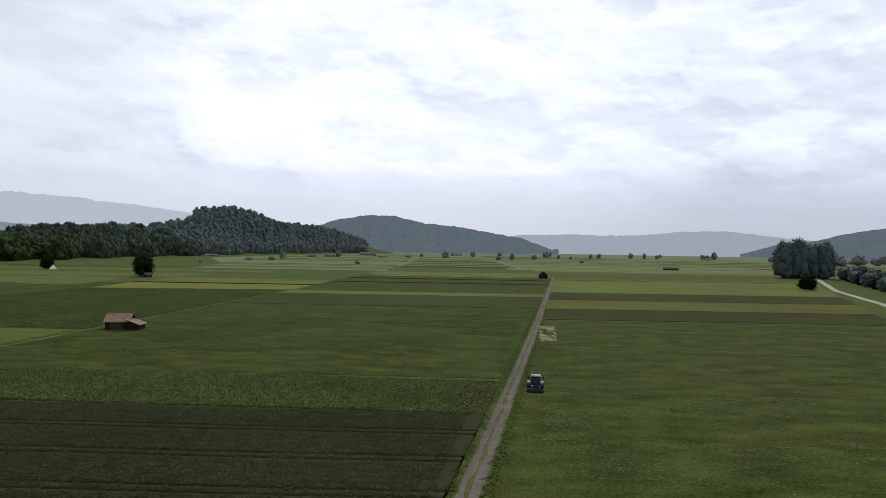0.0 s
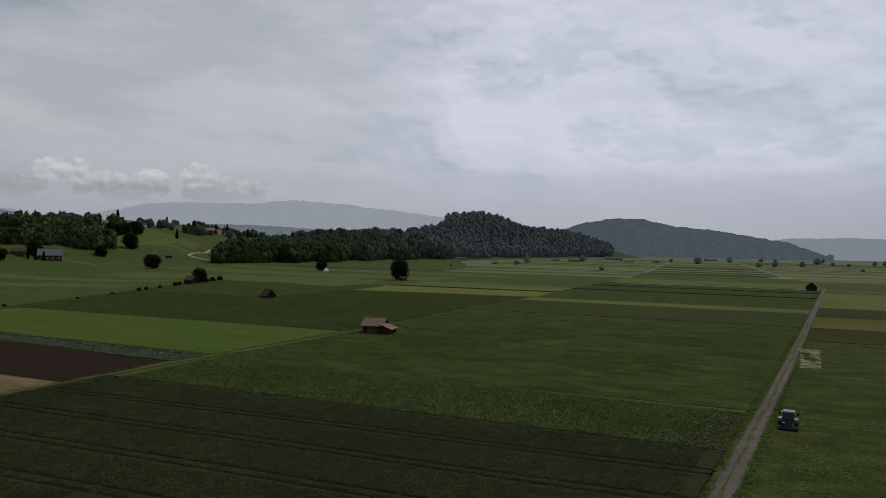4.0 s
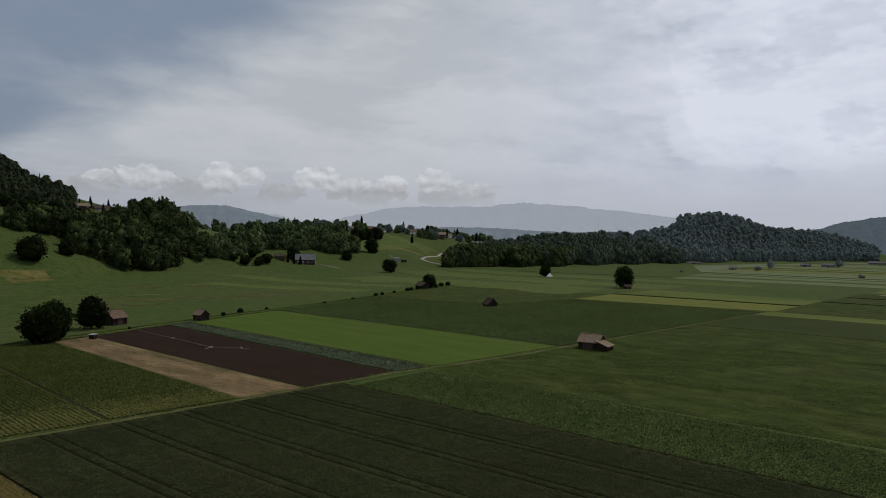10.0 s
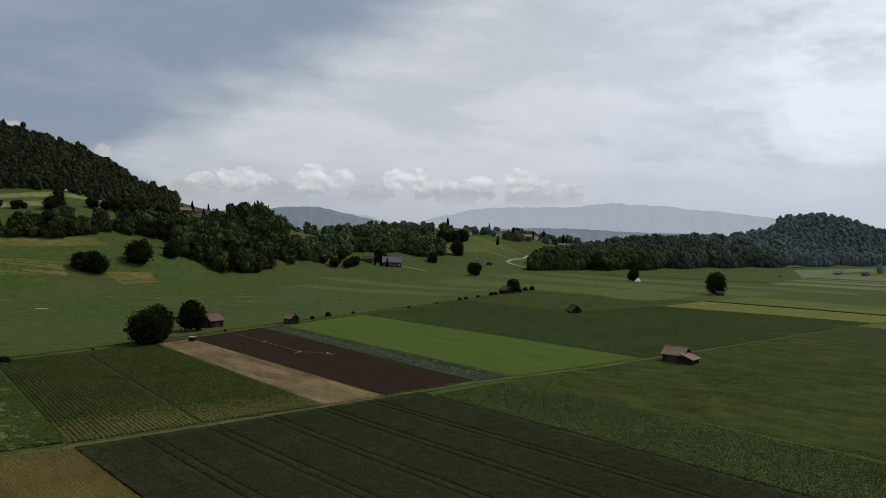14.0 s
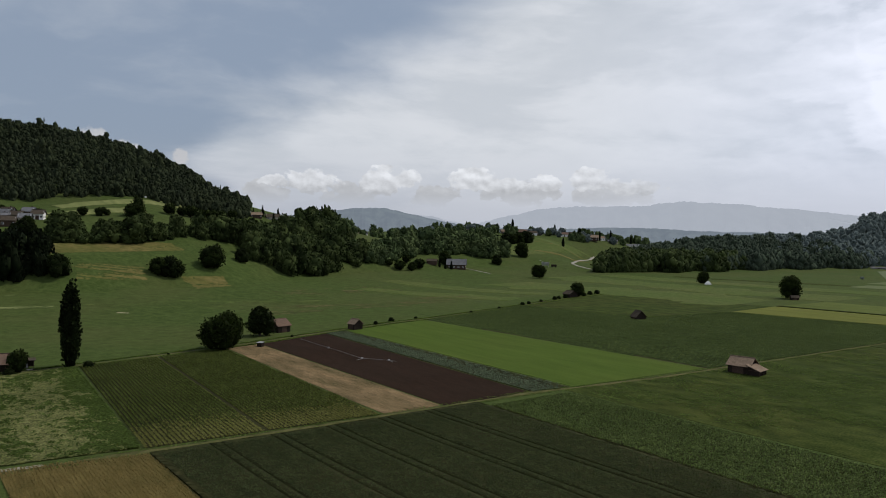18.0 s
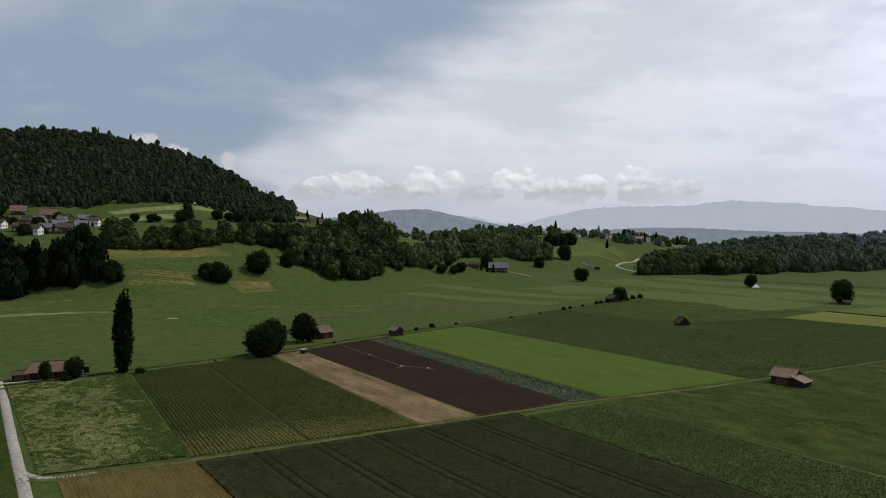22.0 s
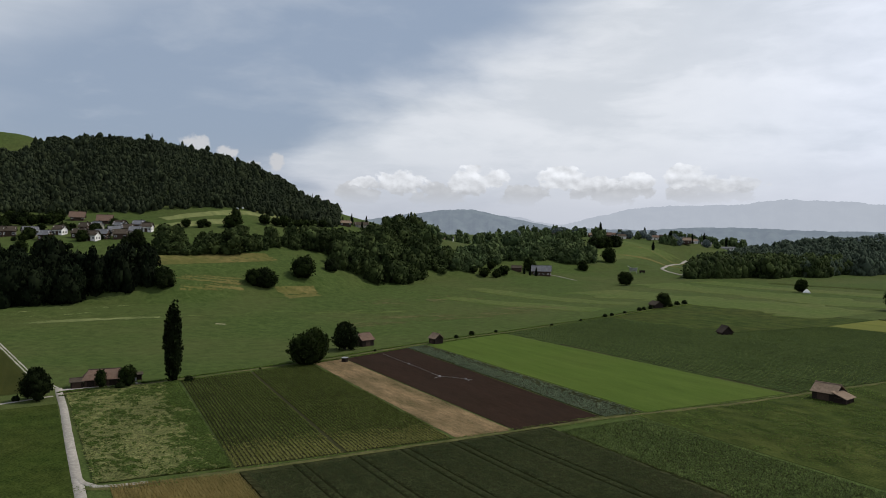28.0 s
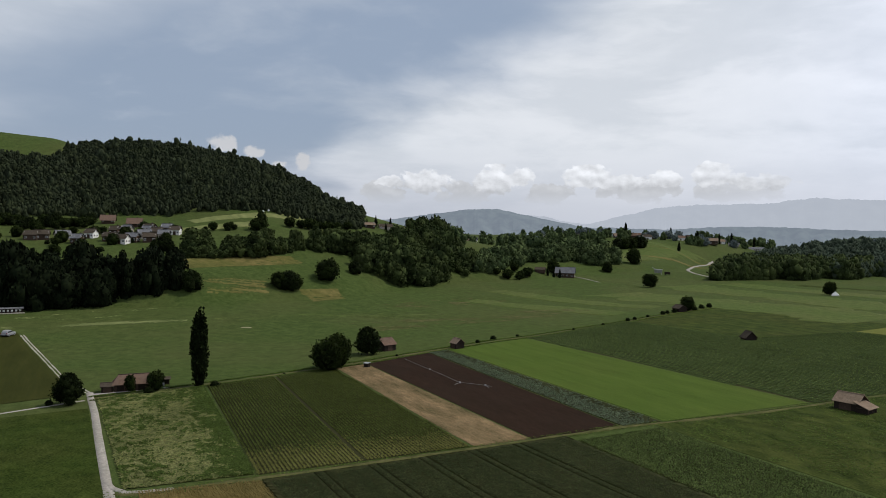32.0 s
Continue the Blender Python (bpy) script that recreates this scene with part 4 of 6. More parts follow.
keep = np.array([0.7 * noise.noise((p[0] * 0.13, p[1] * 0.22, 1.7)) + 0.9 * noise.noise((p[0] * 0.45, p[1] * 0.8, 4.1)) - 0.9 * max(0.0, 1 - abs(p[1] - 31 + 0.1 * (p[0] + 94)) / 7.0) for p in pts]) + np.random.default_rng(18).normal(0, 0.25, len(pts)) > -0.34
v, t = blades(pts[keep], 0.24, 0.62, 3, 16, 0.12)
stuff("seeding_grass", v, t, M["pale_tuft"], "pale seeding grasses in a wild meadow", "grass")
v, t = blades(pts[~keep], 0.34, 0.6, 3, 17, 0.14)
stuff("grass", v, t, M["tuft"], "green tufts in a wild meadow", "grass")

# strips of fields left and right of the farm track
band(107.5, 231, M["meadow"], "mown green meadow", -1, 0.045)
band(232, 283, M["dark_strip"], "dull dark green crop strip", -1, 0.1)
band(284, 303, M["lime"], "narrow lighter crop strip", -1, 0.10)
band(304, 378, M["meadow"], "green meadow strip", -1, 0.06)
band(379, 392, M["dark_strip"], "narrow dark crop strip", -1, 0.3)
band(393, 424, M["meadow"], "green meadow strip", -1, 0.06)
band(425, 460, M["dark_strip"], "dark green crop strip", -1, 0.3)
band(475, 540, M["lime"], "light green crop strip", -1, 0.08)
band(30, 196, M["meadow"], "rough green meadow", 1, 0.045)
band(198, 231, M["dusk_strip"], "dark brownish crop strip", 1, 0.12)
band(232, 272, M["brown_strip"], "yellow green ripening crop strip", 1, 0.15)
band(273, 318, M["dusk_strip"], "dark brownish crop strip", 1, 0.12)
band(319, 440, M["lime"], "light green crop strip", 1, 0.08)
band(441, 470, M["brown_strip"], "brownish crop strip", 1, 0.15)
band(472, 620, M["grass"], "green meadow strip", 1, 0.06)
field([(-150, 301), (-64.5, 309), (-63.0, 346), (-152, 347)], M["yellow"], "ripe yellow field strip", 0.12)
field([(-152, 352), (-62.5, 350), (-60.5, 395), (-150, 400)], M["lime"], "yellow green field strip", 0.12)
field([(-152, 347.5), (-63.0, 346.5), (-62.6, 349.6), (-152, 351.4)], M["dark_strip"], "narrow dark crop strip", 0.4)
field([(-152, -60), (-40, -60), (-60, 7.8), (-94, 9.4), (-120, 10.4), (-154, 11.7)], M["grass_dark"], "green meadow beside a gravel road", 0.05)
# One wide far sheet, its colour paled in place of haze.
field([(-620, 1500), (-330, 1000), (-215, 690), (640, 640), (1500, 900), (2400, 3300), (-700, 3300)], M["far_meadow"], "wide far meadows with haze in their colour", 0.04)
rng = np.random.default_rng(41)
y = 560.0
# The "hay" strips have haze put into their pale colour.
kinds = ("lime", "dark_strip", "hay", "yellow", "hay", "meadow", "brown_strip", "lime")
while y < 1500:
    d = rng.uniform(14, 44)
    for x0, x1 in ((-260 + rng.uniform(-20, 20), -45), (-40, 70), (78, 330), (335, 620)):
        x0 = max(x0, -0.16 * y + -110)
        if rng.random() < 0.72:
            k = kinds[int(rng.integers(len(kinds)))]
            field([(x0, y), (x1, y - 4), (x1, y + d - 5), (x0, y + d - 1)], M[k], {"lime": "light green field strip", "dark_strip": "dark green field strip",
                  "meadow": "green meadow strip", "hay": "far meadow strip, haze in its colour", "yellow": "yellow field strip", "grass": "green meadow strip", "brown_strip": "brownish field strip"}[k], 0.08)
    y += d
q = scatter([(21.2, 151), (24.6, 151), (28.4, 180), (24.6, 181)], 700, 59)
ring = np.hypot((q[:, 0] - 24.6) / 2.2, (q[:, 1] - 166) / 14)
q = q[(ring > 0.5 + 0.25 * np.sin(q[:, 1] * 0.7)) & (np.random.default_rng(7).random(len(q)) < 0.75)]
v, t = blades(q, 0.16, 0.5, 3, 60, 0.16)
stuff("seeding_grass", v, t, M["pale"], "pale dry growth round a bare patch", "grass")

# rough growth along the edges
rng = np.random.default_rng(50)


def verge(line, count, off, seed, high=0.35):
    r = np.random.default_rng(seed)
    p = np.array(line, float)
    seg = np.linalg.norm(np.diff(p, axis=0), axis=1)
    s = r.random(count) * seg.sum()
    cum = np.concatenate([[0], np.cumsum(seg)])
    x, yy = np.interp(s, cum, p[:, 0]), np.interp(s, cum, p[:, 1])
    o = off * (1 + 0.5 * r.random(count)) * np.where(r.random(count) < 0.5, -1, 1)
    x = x + o + r.normal(0, 0.25, count)
    return np.column_stack([x, yy, land(x, yy)])


v, t = blades(verge([(road_x(y), y) for y in (30, 240)], 2600, 1.25, 51), 0.16, 0.36, 3, 52, 0.06)
stuff("grass", v, t, M["tuft"], "rough grass along a farm track", "grass")
v, t = blades(verge(T1, 3400, 0.9, 53), 0.12, 0.4, 3, 54, 0.08)
stuff("grass", v, t, M["tuft"], "rough grass along a path", "grass")
v, t = blades(verge(T2[:10], 4200, 1.6, 55), 0.25, 0.5, 3, 56, 0.12)
stuff("grass", v, t, M["tuft"], "tall rough grass along a ditch", "grass")
q = scatter([(9, 60), (70, 52), (75, 112), (17, 118)], 26000, 57)
keep = np.array([noise.noise((p[0] * 0.05, p[1] * 0.16, 0.3)) + 0.5 * noise.noise((p[0] * 0.4, p[1] * 0.6, 5.0)) for p in q]) > 0.05
v, t = blades(q[keep], 0.05, 0.34, 3, 58, 0.07)
stuff("weeds", v, t, M["weed"], "patches of leafy weeds in a meadow", "weeds")

MEADOW = [(-82.0, 112.5), (8.0, 108.0), (28.0, 226.0), (-73.5, 231.0)]
q = scatter(MEADOW, 42000, 61)
keep = np.array([noise.noise((p[0] * 0.05, p[1] * 0.11, 2.3)) + 0.6 * noise.noise((p[0] * 0.3, p[1] * 0.5, 7.0)) for p in q]) > 0.02
v, t = blades(q[keep] + (0, 0, 0.04), 0.05, 0.36, 3, 62, 0.08)
stuff("grass", v, t, M["tuft"], "clumps of leafy grass in a mown meadow", "grass")


# patches of dry and pale growth on the western meadow and bank
def dry_patch(outline, seed, mat, label, bare=0.0, cell=0.9, along=0.06, across=0.22, lift=0.07):
    """A thin ragged sheet of dry growth lying on the ground, with torn edges and holes where the green shows."""
    p = np.array(outline, float)
    nu = int(max(np.linalg.norm(p[1] - p[0]), np.linalg.norm(p[2] - p[3])) / cell) + 2
    nv = int(max(np.linalg.norm(p[3] - p[0]), np.linalg.norm(p[2] - p[1])) / cell) + 2
    r = np.random.default_rng(seed)
    A, B = np.meshgrid(np.linspace(0, 1, nu), np.linspace(0, 1, nv))
    q = sum(c[:, :, None] * p[k] for k, c in enumerate(((1 - A) * (1 - B), A * (1 - B), A * B, (1 - A) * B)))
    q = q + r.normal(0, cell * 0.22, q.shape)
    x, y = q[..., 0].ravel(), q[..., 1].ravel()
    f = np.array([noise.noise((a * across, b * along, seed * 1.3)) + 0.6 * noise.noise((a * 3 * across, b * 4 * along, seed * 0.7)) for a, b in zip(x, y)])
    edge = np.minimum(np.minimum(A, 1 - A) * nu, np.minimum(B, 1 - B) * nv).ravel() * cell
    f = f - 0.5 * np.clip(1 - edge / 3.0, 0, 1) + 0.12 * r.standard_normal(len(f))
    v = np.column_stack([x, y, ground_z(x, y) + lift])
    i = (np.arange(nv - 1)[:, None] * nu + np.arange(nu - 1)[None, :]).ravel()
    i = i[f[i] > bare]
    t = np.concatenate([np.stack([i, i + 1, i + nu + 1], 1), np.stack([i, i + nu + 1, i + nu], 1)])
    n = np.cross(v[t[:, 1]] - v[t[:, 0]], v[t[:, 2]] - v[t[:, 0]])[:, 2] < 0
    t[n] = t[n][:, ::-1]
    stuff("grass", v, t, mat, label, "grass")


dry_patch([(-297, -14), (-291, -14), (-283, 58), (-288, 60)], 81, M["cut_hay"], "pale ragged streaks of dry cut grass", -0.22, 0.7)
dry_patch([(-306, 8), (-301, 8), (-301, 40), (-306, 40)], 82, M["cut_hay"], "pale ragged streaks of dry cut grass", 0.06, 0.7)
dry_patch([(-318, -10), (-309, -10), (-310, 52), (-319, 52)], 88, M["cut_hay"], "pale ragged streaks of dry cut grass", 0.22, 0.7)
dry_patch([(-287, 66), (-280, 66), (-276, 100), (-286, 100)], 83, M["grass_light"], "light patches of cut grass", 0.2)
dry_patch([(-377, 69), (-357, 67), (-379, 141), (-394, 137)], 84, M["dry_slope"], "dry brownish grass on a bank", -0.72)
dry_patch([(-345, 75), (-326, 73), (-333, 106), (-348, 110)], 85, M["dry_slope"], "faint mowing lines of dry grass on a bank", 0.05, 0.7, 0.03, 0.5)
dry_patch([(-340, 124), (-322, 125), (-330, 146), (-346, 148)], 86, M["dry_slope"], "dry brownish grass at the foot of a bank", -0.45)
dry_patch([(-290, 104), (-278, 104), (-268, 182), (-282, 182)], 87, M["grass_light"], "light streaks of cut grass", 0.2)
dry_patch([(-262, 118), (-238, 122), (-250, 262), (-282, 252)], 89, M["dry_path"], "faint brownish mowing streaks across a meadow", 0.26, 1.4)
dry_patch([(-320, 150), (-296, 154), (-316, 250), (-344, 240)], 90, M["dry_path"], "faint brownish mowing streaks across a meadow", 0.30, 1.4)

# ---- trees ----
def crown(seed, shape, lobes, cards, size, lon=6, lat=4):
    """A crown of unit size: boughs as uneven lobes round an inner core, and leaf sprays over them. shape: radius at height
    0..1. Returns points, triangles and how many points come before the sprays."""
    rng = np.random.default_rng(seed)
    V, T, k = [], [], 0
    balls = [(np.array([0, 0, 0.46]), 0.62 * float(shape(0.45)), 0.40)]
    for i in range(lobes):
        h = 0.10 + 0.80 * (i + 0.5) / lobes + rng.normal(0, 0.03)
        R = float(shape(h))
        q = R * rng.uniform(0.42, 0.66) + 0.03
        a, d = i * 2.4 + rng.normal(0, 0.35), max(R * rng.uniform(0.86, 1.08) - 0.72 * q, 0.0)
        balls.append((np.array([d * math.cos(a), d * math.sin(a), h]), q, q * rng.uniform(0.75, 1.05)))
    balls.append((np.array([0, 0, 0.90]), 0.55 * float(shape(0.86)) + 0.02, 0.10))
    for c, q, qz in balls:
        th = np.linspace(0.12, math.pi - 0.12, lat)
        A, B = np.meshgrid(np.arange(lon) * 2 * math.pi / lon + rng.random(), th)
        g = 1 + (0.18 if lat > 3 else 0.09) * rng.standard_normal(A.shape)
        v = np.stack([(q * g * np.sin(B) * np.cos(A)).ravel(), (q * g * np.sin(B) * np.sin(A)).ravel(), (qz * g * np.cos(B)).ravel()], 1) + c
        V.append(v)
        for j in range(lat - 1):
            for m in range(lon):
                e, f = k + j * lon + m, k + j * lon + (m + 1) % lon
                T += [(e, e + lon, f + lon), (e, f + lon, f)]
        T += [(k, k + m, k + m + 1) for m in range(1, lon - 1)]
        k += len(v)
    v, t = np.concatenate(V), np.array(T)
    if cards:
        which = rng.integers(1, len(balls), cards)
        c = np.array([b[0] for b in balls])[which]
        q = np.array([(b[1], b[1], b[2]) for b in balls])[which]
        u = rng.standard_normal((cards, 3)) + (0, 0, 0.45)
        u[:, :2] += 1.4 * c[:, :2] / (np.linalg.norm(c[:, :2], axis=1)[:, None] + 0.05)
        u /= np.linalg.norm(u, axis=1)[:, None]
        c = c + u * q * (0.90 + 0.45 * rng.random((cards, 1)) ** 1.3)
        u = rng.standard_normal((cards, 3))
        u /= np.linalg.norm(u, axis=1)[:, None]
        w = np.cross(u, rng.standard_normal((cards, 3)))
        w /= np.linalg.norm(w, axis=1)[:, None]
        s = size * (0.6 + 0.8 * rng.random((cards, 1)))
        v = np.concatenate([v, c + u * s, c + w * s * 0.8, c - u * s * 0.9, c - w * s * 0.7])
        i = np.arange(cards) + k
        t = np.concatenate([t, np.stack([i, i + cards, i + 2 * cards], 1), np.stack([i, i + 2 * cards, i + 3 * cards], 1)])
    return v, t, k


def round_shape(h):
    return 0.5 * np.sqrt(np.clip(1 - (2 * (h - 0.46) / 1.08) ** 2, 0.0, 1)) * (1 + 0.1 * (0.5 - h)) + 0.02


def dome_shape(h):
    return 0.5 * np.clip(1 - h ** 2.4, 0, 1) ** 0.55 * (0.86 + 0.3 * h * (1 - h) * 2) + 0.01


def tall_shape(h):
    return 0.5 * np.clip(np.sin(np.pi * np.clip(h * 0.92 + 0.06, 0, 1)), 0, 1) ** 0.75 * (1.08 - 0.3 * h) + 0.01


def cone_shape(h):
    return 0.5 * (1 - h) * (0.92 + 0.16 * np.sin(h * 40)) + 0.012


def make_tree(name, height, width, shape, seed, mat, label, clear=0.14, cards=2600, size=0.42, lean=0.0, limbs=5, lobes=20):
    """A tree: tapered trunk with limbs, and a leafy crown."""
    e = base(name, pose(0, 0, -200), label, "tree")
    rng = np.random.default_rng(seed)
    z0 = height * clear
    ch = height - z0
    v, t, n = crown(seed, shape, lobes, cards, 1.0, 9, 6)
    scale = np.array([width, width, ch])
    v = v * scale + (0, 0, z0)
    if cards:
        # leaf sprays keep their true size whatever the crown's size
        k = (len(v) - n) // 4
        q = v[n:].reshape(4, k, 3)
        c = (q[0] / 0.9 + q[2]) / (1 / 0.9 + 1)
        d = (q - c) / scale * size * (0.7 + 0.6 * rng.random((1, k, 1)))
        v = np.concatenate([v[:n], (c + d).reshape(-1, 3)])
    me = tri_mesh("crown", v, t, mat)
    part("crown", me, e)
    r = 0.035 * height ** 0.9 + 0.06
    s = Shape().tube([(0, 0, -0.15), (0.02 * height * lean, 0, z0 * 0.6), (0.03 * lean, 0.02, z0 + ch * 0.35), (0, 0, z0 + ch * 0.75)],
                     [r * 1.25, r, r * 0.7, r * 0.2], 8)
    for k in range(limbs):
        a = 2 * math.pi * (k + rng.random() * 0.6) / max(limbs, 1)
        h = z0 + ch * (0.05 + 0.3 * rng.random())
        d = width * 0.36
        s.tube([(0, 0, h), (d * 0.5 * math.cos(a), d * 0.5 * math.sin(a), h + ch * 0.12), (d * math.cos(a), d * math.sin(a), h + ch * 0.3)],
               [r * 0.5, r * 0.32, r * 0.1], 5)
    part("trunk", s.mesh("trunk", M["bark"]), e)
    return e


def plant(tree, x, y, k=1.0, kz=None, turn=0.0, label="", group="", z=None):
    zz = land_z(x, y) if z is None else z
    c = copy_thing(tree, Matrix.Translation((U * x, U * y, U * zz - 0.05)) @ pose(0, 0, 0, 0, 0, turn) @ Matrix.Diagonal((k, k, kz or k, 1)))
    return tagged(c, label, "tree", group)


def drop(tree):
    """Takes the pattern of a kind away once its copies stand."""
    for o in [tree, *tree.children_recursive][::-1]:
        bpy.data.objects.remove(o)


broad = [make_tree("broadleaf_tree", 10.0, 9.4, round_shape, 100 + k, M["leaf"], "broadleaf tree", 0.17, 3400, 0.34) for k in range(3)]
spread_tree = make_tree("broadleaf_tree", 10.0, 9.0, dome_shape, 111, M["leaf_dark"], "wide dark broadleaf tree", 0.16, 3600, 0.34)
poplar = make_tree("poplar_tree", 18.9, 3.9, tall_shape, 120, M["leaf_dark"], "tall narrow dark poplar", 0.05, 4200, 0.34, limbs=3)
bank_tree = [make_tree("broadleaf_tree", 10.0, 9.4, (round_shape, dome_shape, round_shape)[k], 170 + k, M[("leaf", "leaf_dark", "leaf")[k]], "broadleaf tree", 0.08, 1000, 0.46, lobes=14) for k in range(3)]
bush = make_tree("bush", 2.0, 2.2, dome_shape, 130, M["leaf_dark"], "low dark bush", 0.02, 500, 0.16, limbs=2)
# Hazy, lane and far trees carry haze in their leaf colour.
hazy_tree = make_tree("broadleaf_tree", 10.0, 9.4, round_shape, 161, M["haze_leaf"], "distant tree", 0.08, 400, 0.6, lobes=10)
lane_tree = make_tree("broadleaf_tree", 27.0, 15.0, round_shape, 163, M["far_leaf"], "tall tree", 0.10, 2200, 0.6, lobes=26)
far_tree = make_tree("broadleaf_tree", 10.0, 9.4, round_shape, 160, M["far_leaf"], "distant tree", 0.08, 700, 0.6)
fir = make_tree("fir_tree", 14.0, 5.0, cone_shape, 140, M["fir_shade_leaf"], "dark fir tree", 0.06, 1500, 0.4, limbs=0)
small = make_tree("fruit_tree", 5.0, 4.6, round_shape, 150, M["leaf"], "small round orchard tree", 0.22, 700, 0.3, limbs=3)

# trees standing alone on the plain
plant(broad[0], -172.0, 74.1, 0.74, 0.80, 20, "large round dark broadleaf tree beside a field path")
plant(broad[2], -175.6, 79.0, 0.58, 0.86, 200, "broadleaf tree leaning on a larger one")
plant(spread_tree, -190.5, 95.0, 0.74, 0.82, 60, "wide dark broadleaf tree beside a small barn")
plant(poplar, -166.5, 37.7, 0.88, 0.95, 0, "tall narrow dark poplar beside a corn field")
plant(bush, -164.5, 41.0, 0.9, 0.7, 0, "small dark bush at the foot of a poplar")
plant(spread_tree, -160.2, 8.0, 0.56, 0.64, 10, "round dark tree at a gravel road junction")
plant(small, -165.3, 27.2, 0.66, 0.92, 0, "thin leafy tree before a barn")
plant(small, -166.8, 21.6, 0.42, 0.8, 70, "thin leafy young tree before a barn")
plant(bush, -163.8, 25.4, 0.9, 0.7, 30, "low bush before a barn")
plant(broad[1], -170.5, 404.0, 0.92, 1.18, 0, "large round tree over a hut in the fields")
plant(broad[2], -271.5, 487.0, 0.7, 0.84, 50, "dark round tree beside a white tent")
plant(broad[0], -240.5, 304.5, 0.60, 0.68, 90, "round tree beside a field hut")
plant(broad[1], -371.0, 416.0, 0.9, 0.95, 120, "round tree in a meadow")
for k, (x, y, s) in enumerate(((-199.8, 150.5, 0.8), (-201.5, 163.0, 0.5), (-196.0, 141.0, 0.6), (-207.0, 196.0, 0.5), (-214.0, 219.0, 0.5), (-221.0, 241.0, 0.75),
                               (-223.5, 248.0, 0.7), (-228.5, 262.0, 0.6), (-233.5, 278.0, 0.9), (-236.0, 284.0, 0.8), (-237.5, 291.0, 1.0),
                               (-240.0, 309.5, 1.0), (-246.0, 322.0, 1.1), (-248.0, 331.0, 1.2), (-171.0, 61.0, 0.3), (-183.5, 102.0, 0.35), (-161.2, 4.4, 0.6))):
    plant(bush, x, y, s, s * 0.95, k * 50, "low dark bush beside a ditch path", "bushes along the ditch")
for k, (x, y, s) in enumerate(((84, 1074, 1.5), (111, 1141, 1.3), (4, 1203, 1.5), (151, 1174, 1.35), (-204, 845, 1.0), (-215, 950, 1.5), (-89, 731, 0.55),
                               (-240, 703, 0.45), (189, 964, 0.75), (400, 1510, 1.4), (430, 1515, 1.6), (455, 1510, 1.3), (563, 1515, 1.9), (585, 1530, 2.0),
                               (60, 1420, 1.4), (215, 1320, 1.2), (240, 1330, 1.0), (330, 1500, 1.1), (300, 1440, 1.2), (-40, 1330, 1.0), (-120, 1250, 0.9),
                               (-170, 1150, 1.4), (215, 1480, 1.6), (20, 1500, 1.1), (130, 1620, 1.5), (250, 1650, 1.2), (520, 1700, 1.2), (640, 1750, 1.4))):
    plant(hazy_tree, x, y, s * (0.45 + 0.28 * (k * 7 % 5) / 4), s * (0.45 + 0.3 * (k * 3 % 4) / 3), k * 40, "lone round tree far out on the plain", "trees out on the plain")
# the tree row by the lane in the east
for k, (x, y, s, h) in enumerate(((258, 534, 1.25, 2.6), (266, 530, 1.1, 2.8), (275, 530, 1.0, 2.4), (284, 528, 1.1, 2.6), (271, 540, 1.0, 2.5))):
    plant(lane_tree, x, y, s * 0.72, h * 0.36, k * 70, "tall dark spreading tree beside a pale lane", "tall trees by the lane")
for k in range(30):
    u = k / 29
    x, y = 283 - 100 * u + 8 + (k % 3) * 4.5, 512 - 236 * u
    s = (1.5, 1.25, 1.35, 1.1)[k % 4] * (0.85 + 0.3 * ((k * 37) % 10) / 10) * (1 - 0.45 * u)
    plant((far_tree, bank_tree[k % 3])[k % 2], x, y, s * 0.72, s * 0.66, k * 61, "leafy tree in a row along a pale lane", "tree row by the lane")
plant(spread_tree, 191, 371, 0.82, 0.62, 0, "low round tree in a field strip")

# lone trees on the valley side
for k, (x, y, s, h) in enumerate(((-340, 113, 0.7, 0.7), (-339, 118, 0.92, 0.9), (-341, 122, 0.7, 0.65), (-354, 145, 1.12, 1.08), (-377, 172, 0.75, 0.75), (-451, 134, 1.0, 0.75),
                                  (-453, 137, 0.62, 1.15), (-331, 68, 0.85, 0.9), (-488, 518, 1.2, 1.35), (-461, 457, 0.8, 0.85), (-586, 593, 1.2, 1.2), (-582, 600, 1.0, 1.1), (-583, 612, 1.1, 1.2),
                                  (-585, 625, 1.2, 1.35), (-586, 632, 1.1, 1.2), (-449, 384, 0.9, 0.95))):
    plant(bank_tree[k % 3], x, y, s, h, k * 45, "round dark tree on a grassy bank", "trees on the bank")
for k, (x, y, s, h) in enumerate(((-397, 61.5, 0.55, 0.62), (-398, 65.5, 0.62, 0.8), (-397, 69.5, 0.5, 0.55))):
    plant(bank_tree[1], x, y, s, h, k * 80, "dark dense tree below a village", "dark trees below the village")
for k, (x, y, s) in enumerate(((-456, 106, 1.0), (-455, 115, 0.9), (-454, 119, 0.7), (-469, 162, 1.35), (-472, 171, 1.15), (-474, 178, 1.5), (-480, 185, 1.0), (-484, 190, 1.1), (-488, 196, 1.0),
                               (-493, 202, 1.1), (-498, 210, 1.0), (-501, 219, 1.2), (-466, 120, 0.6))):
    plant(small, x, y, s, None, k * 30, "small round orchard tree on a hillside meadow", "orchard on the hillside")
plant(fir, -402, 205, 0.7, 0.75, 0, "dark conifer on a hillside meadow")
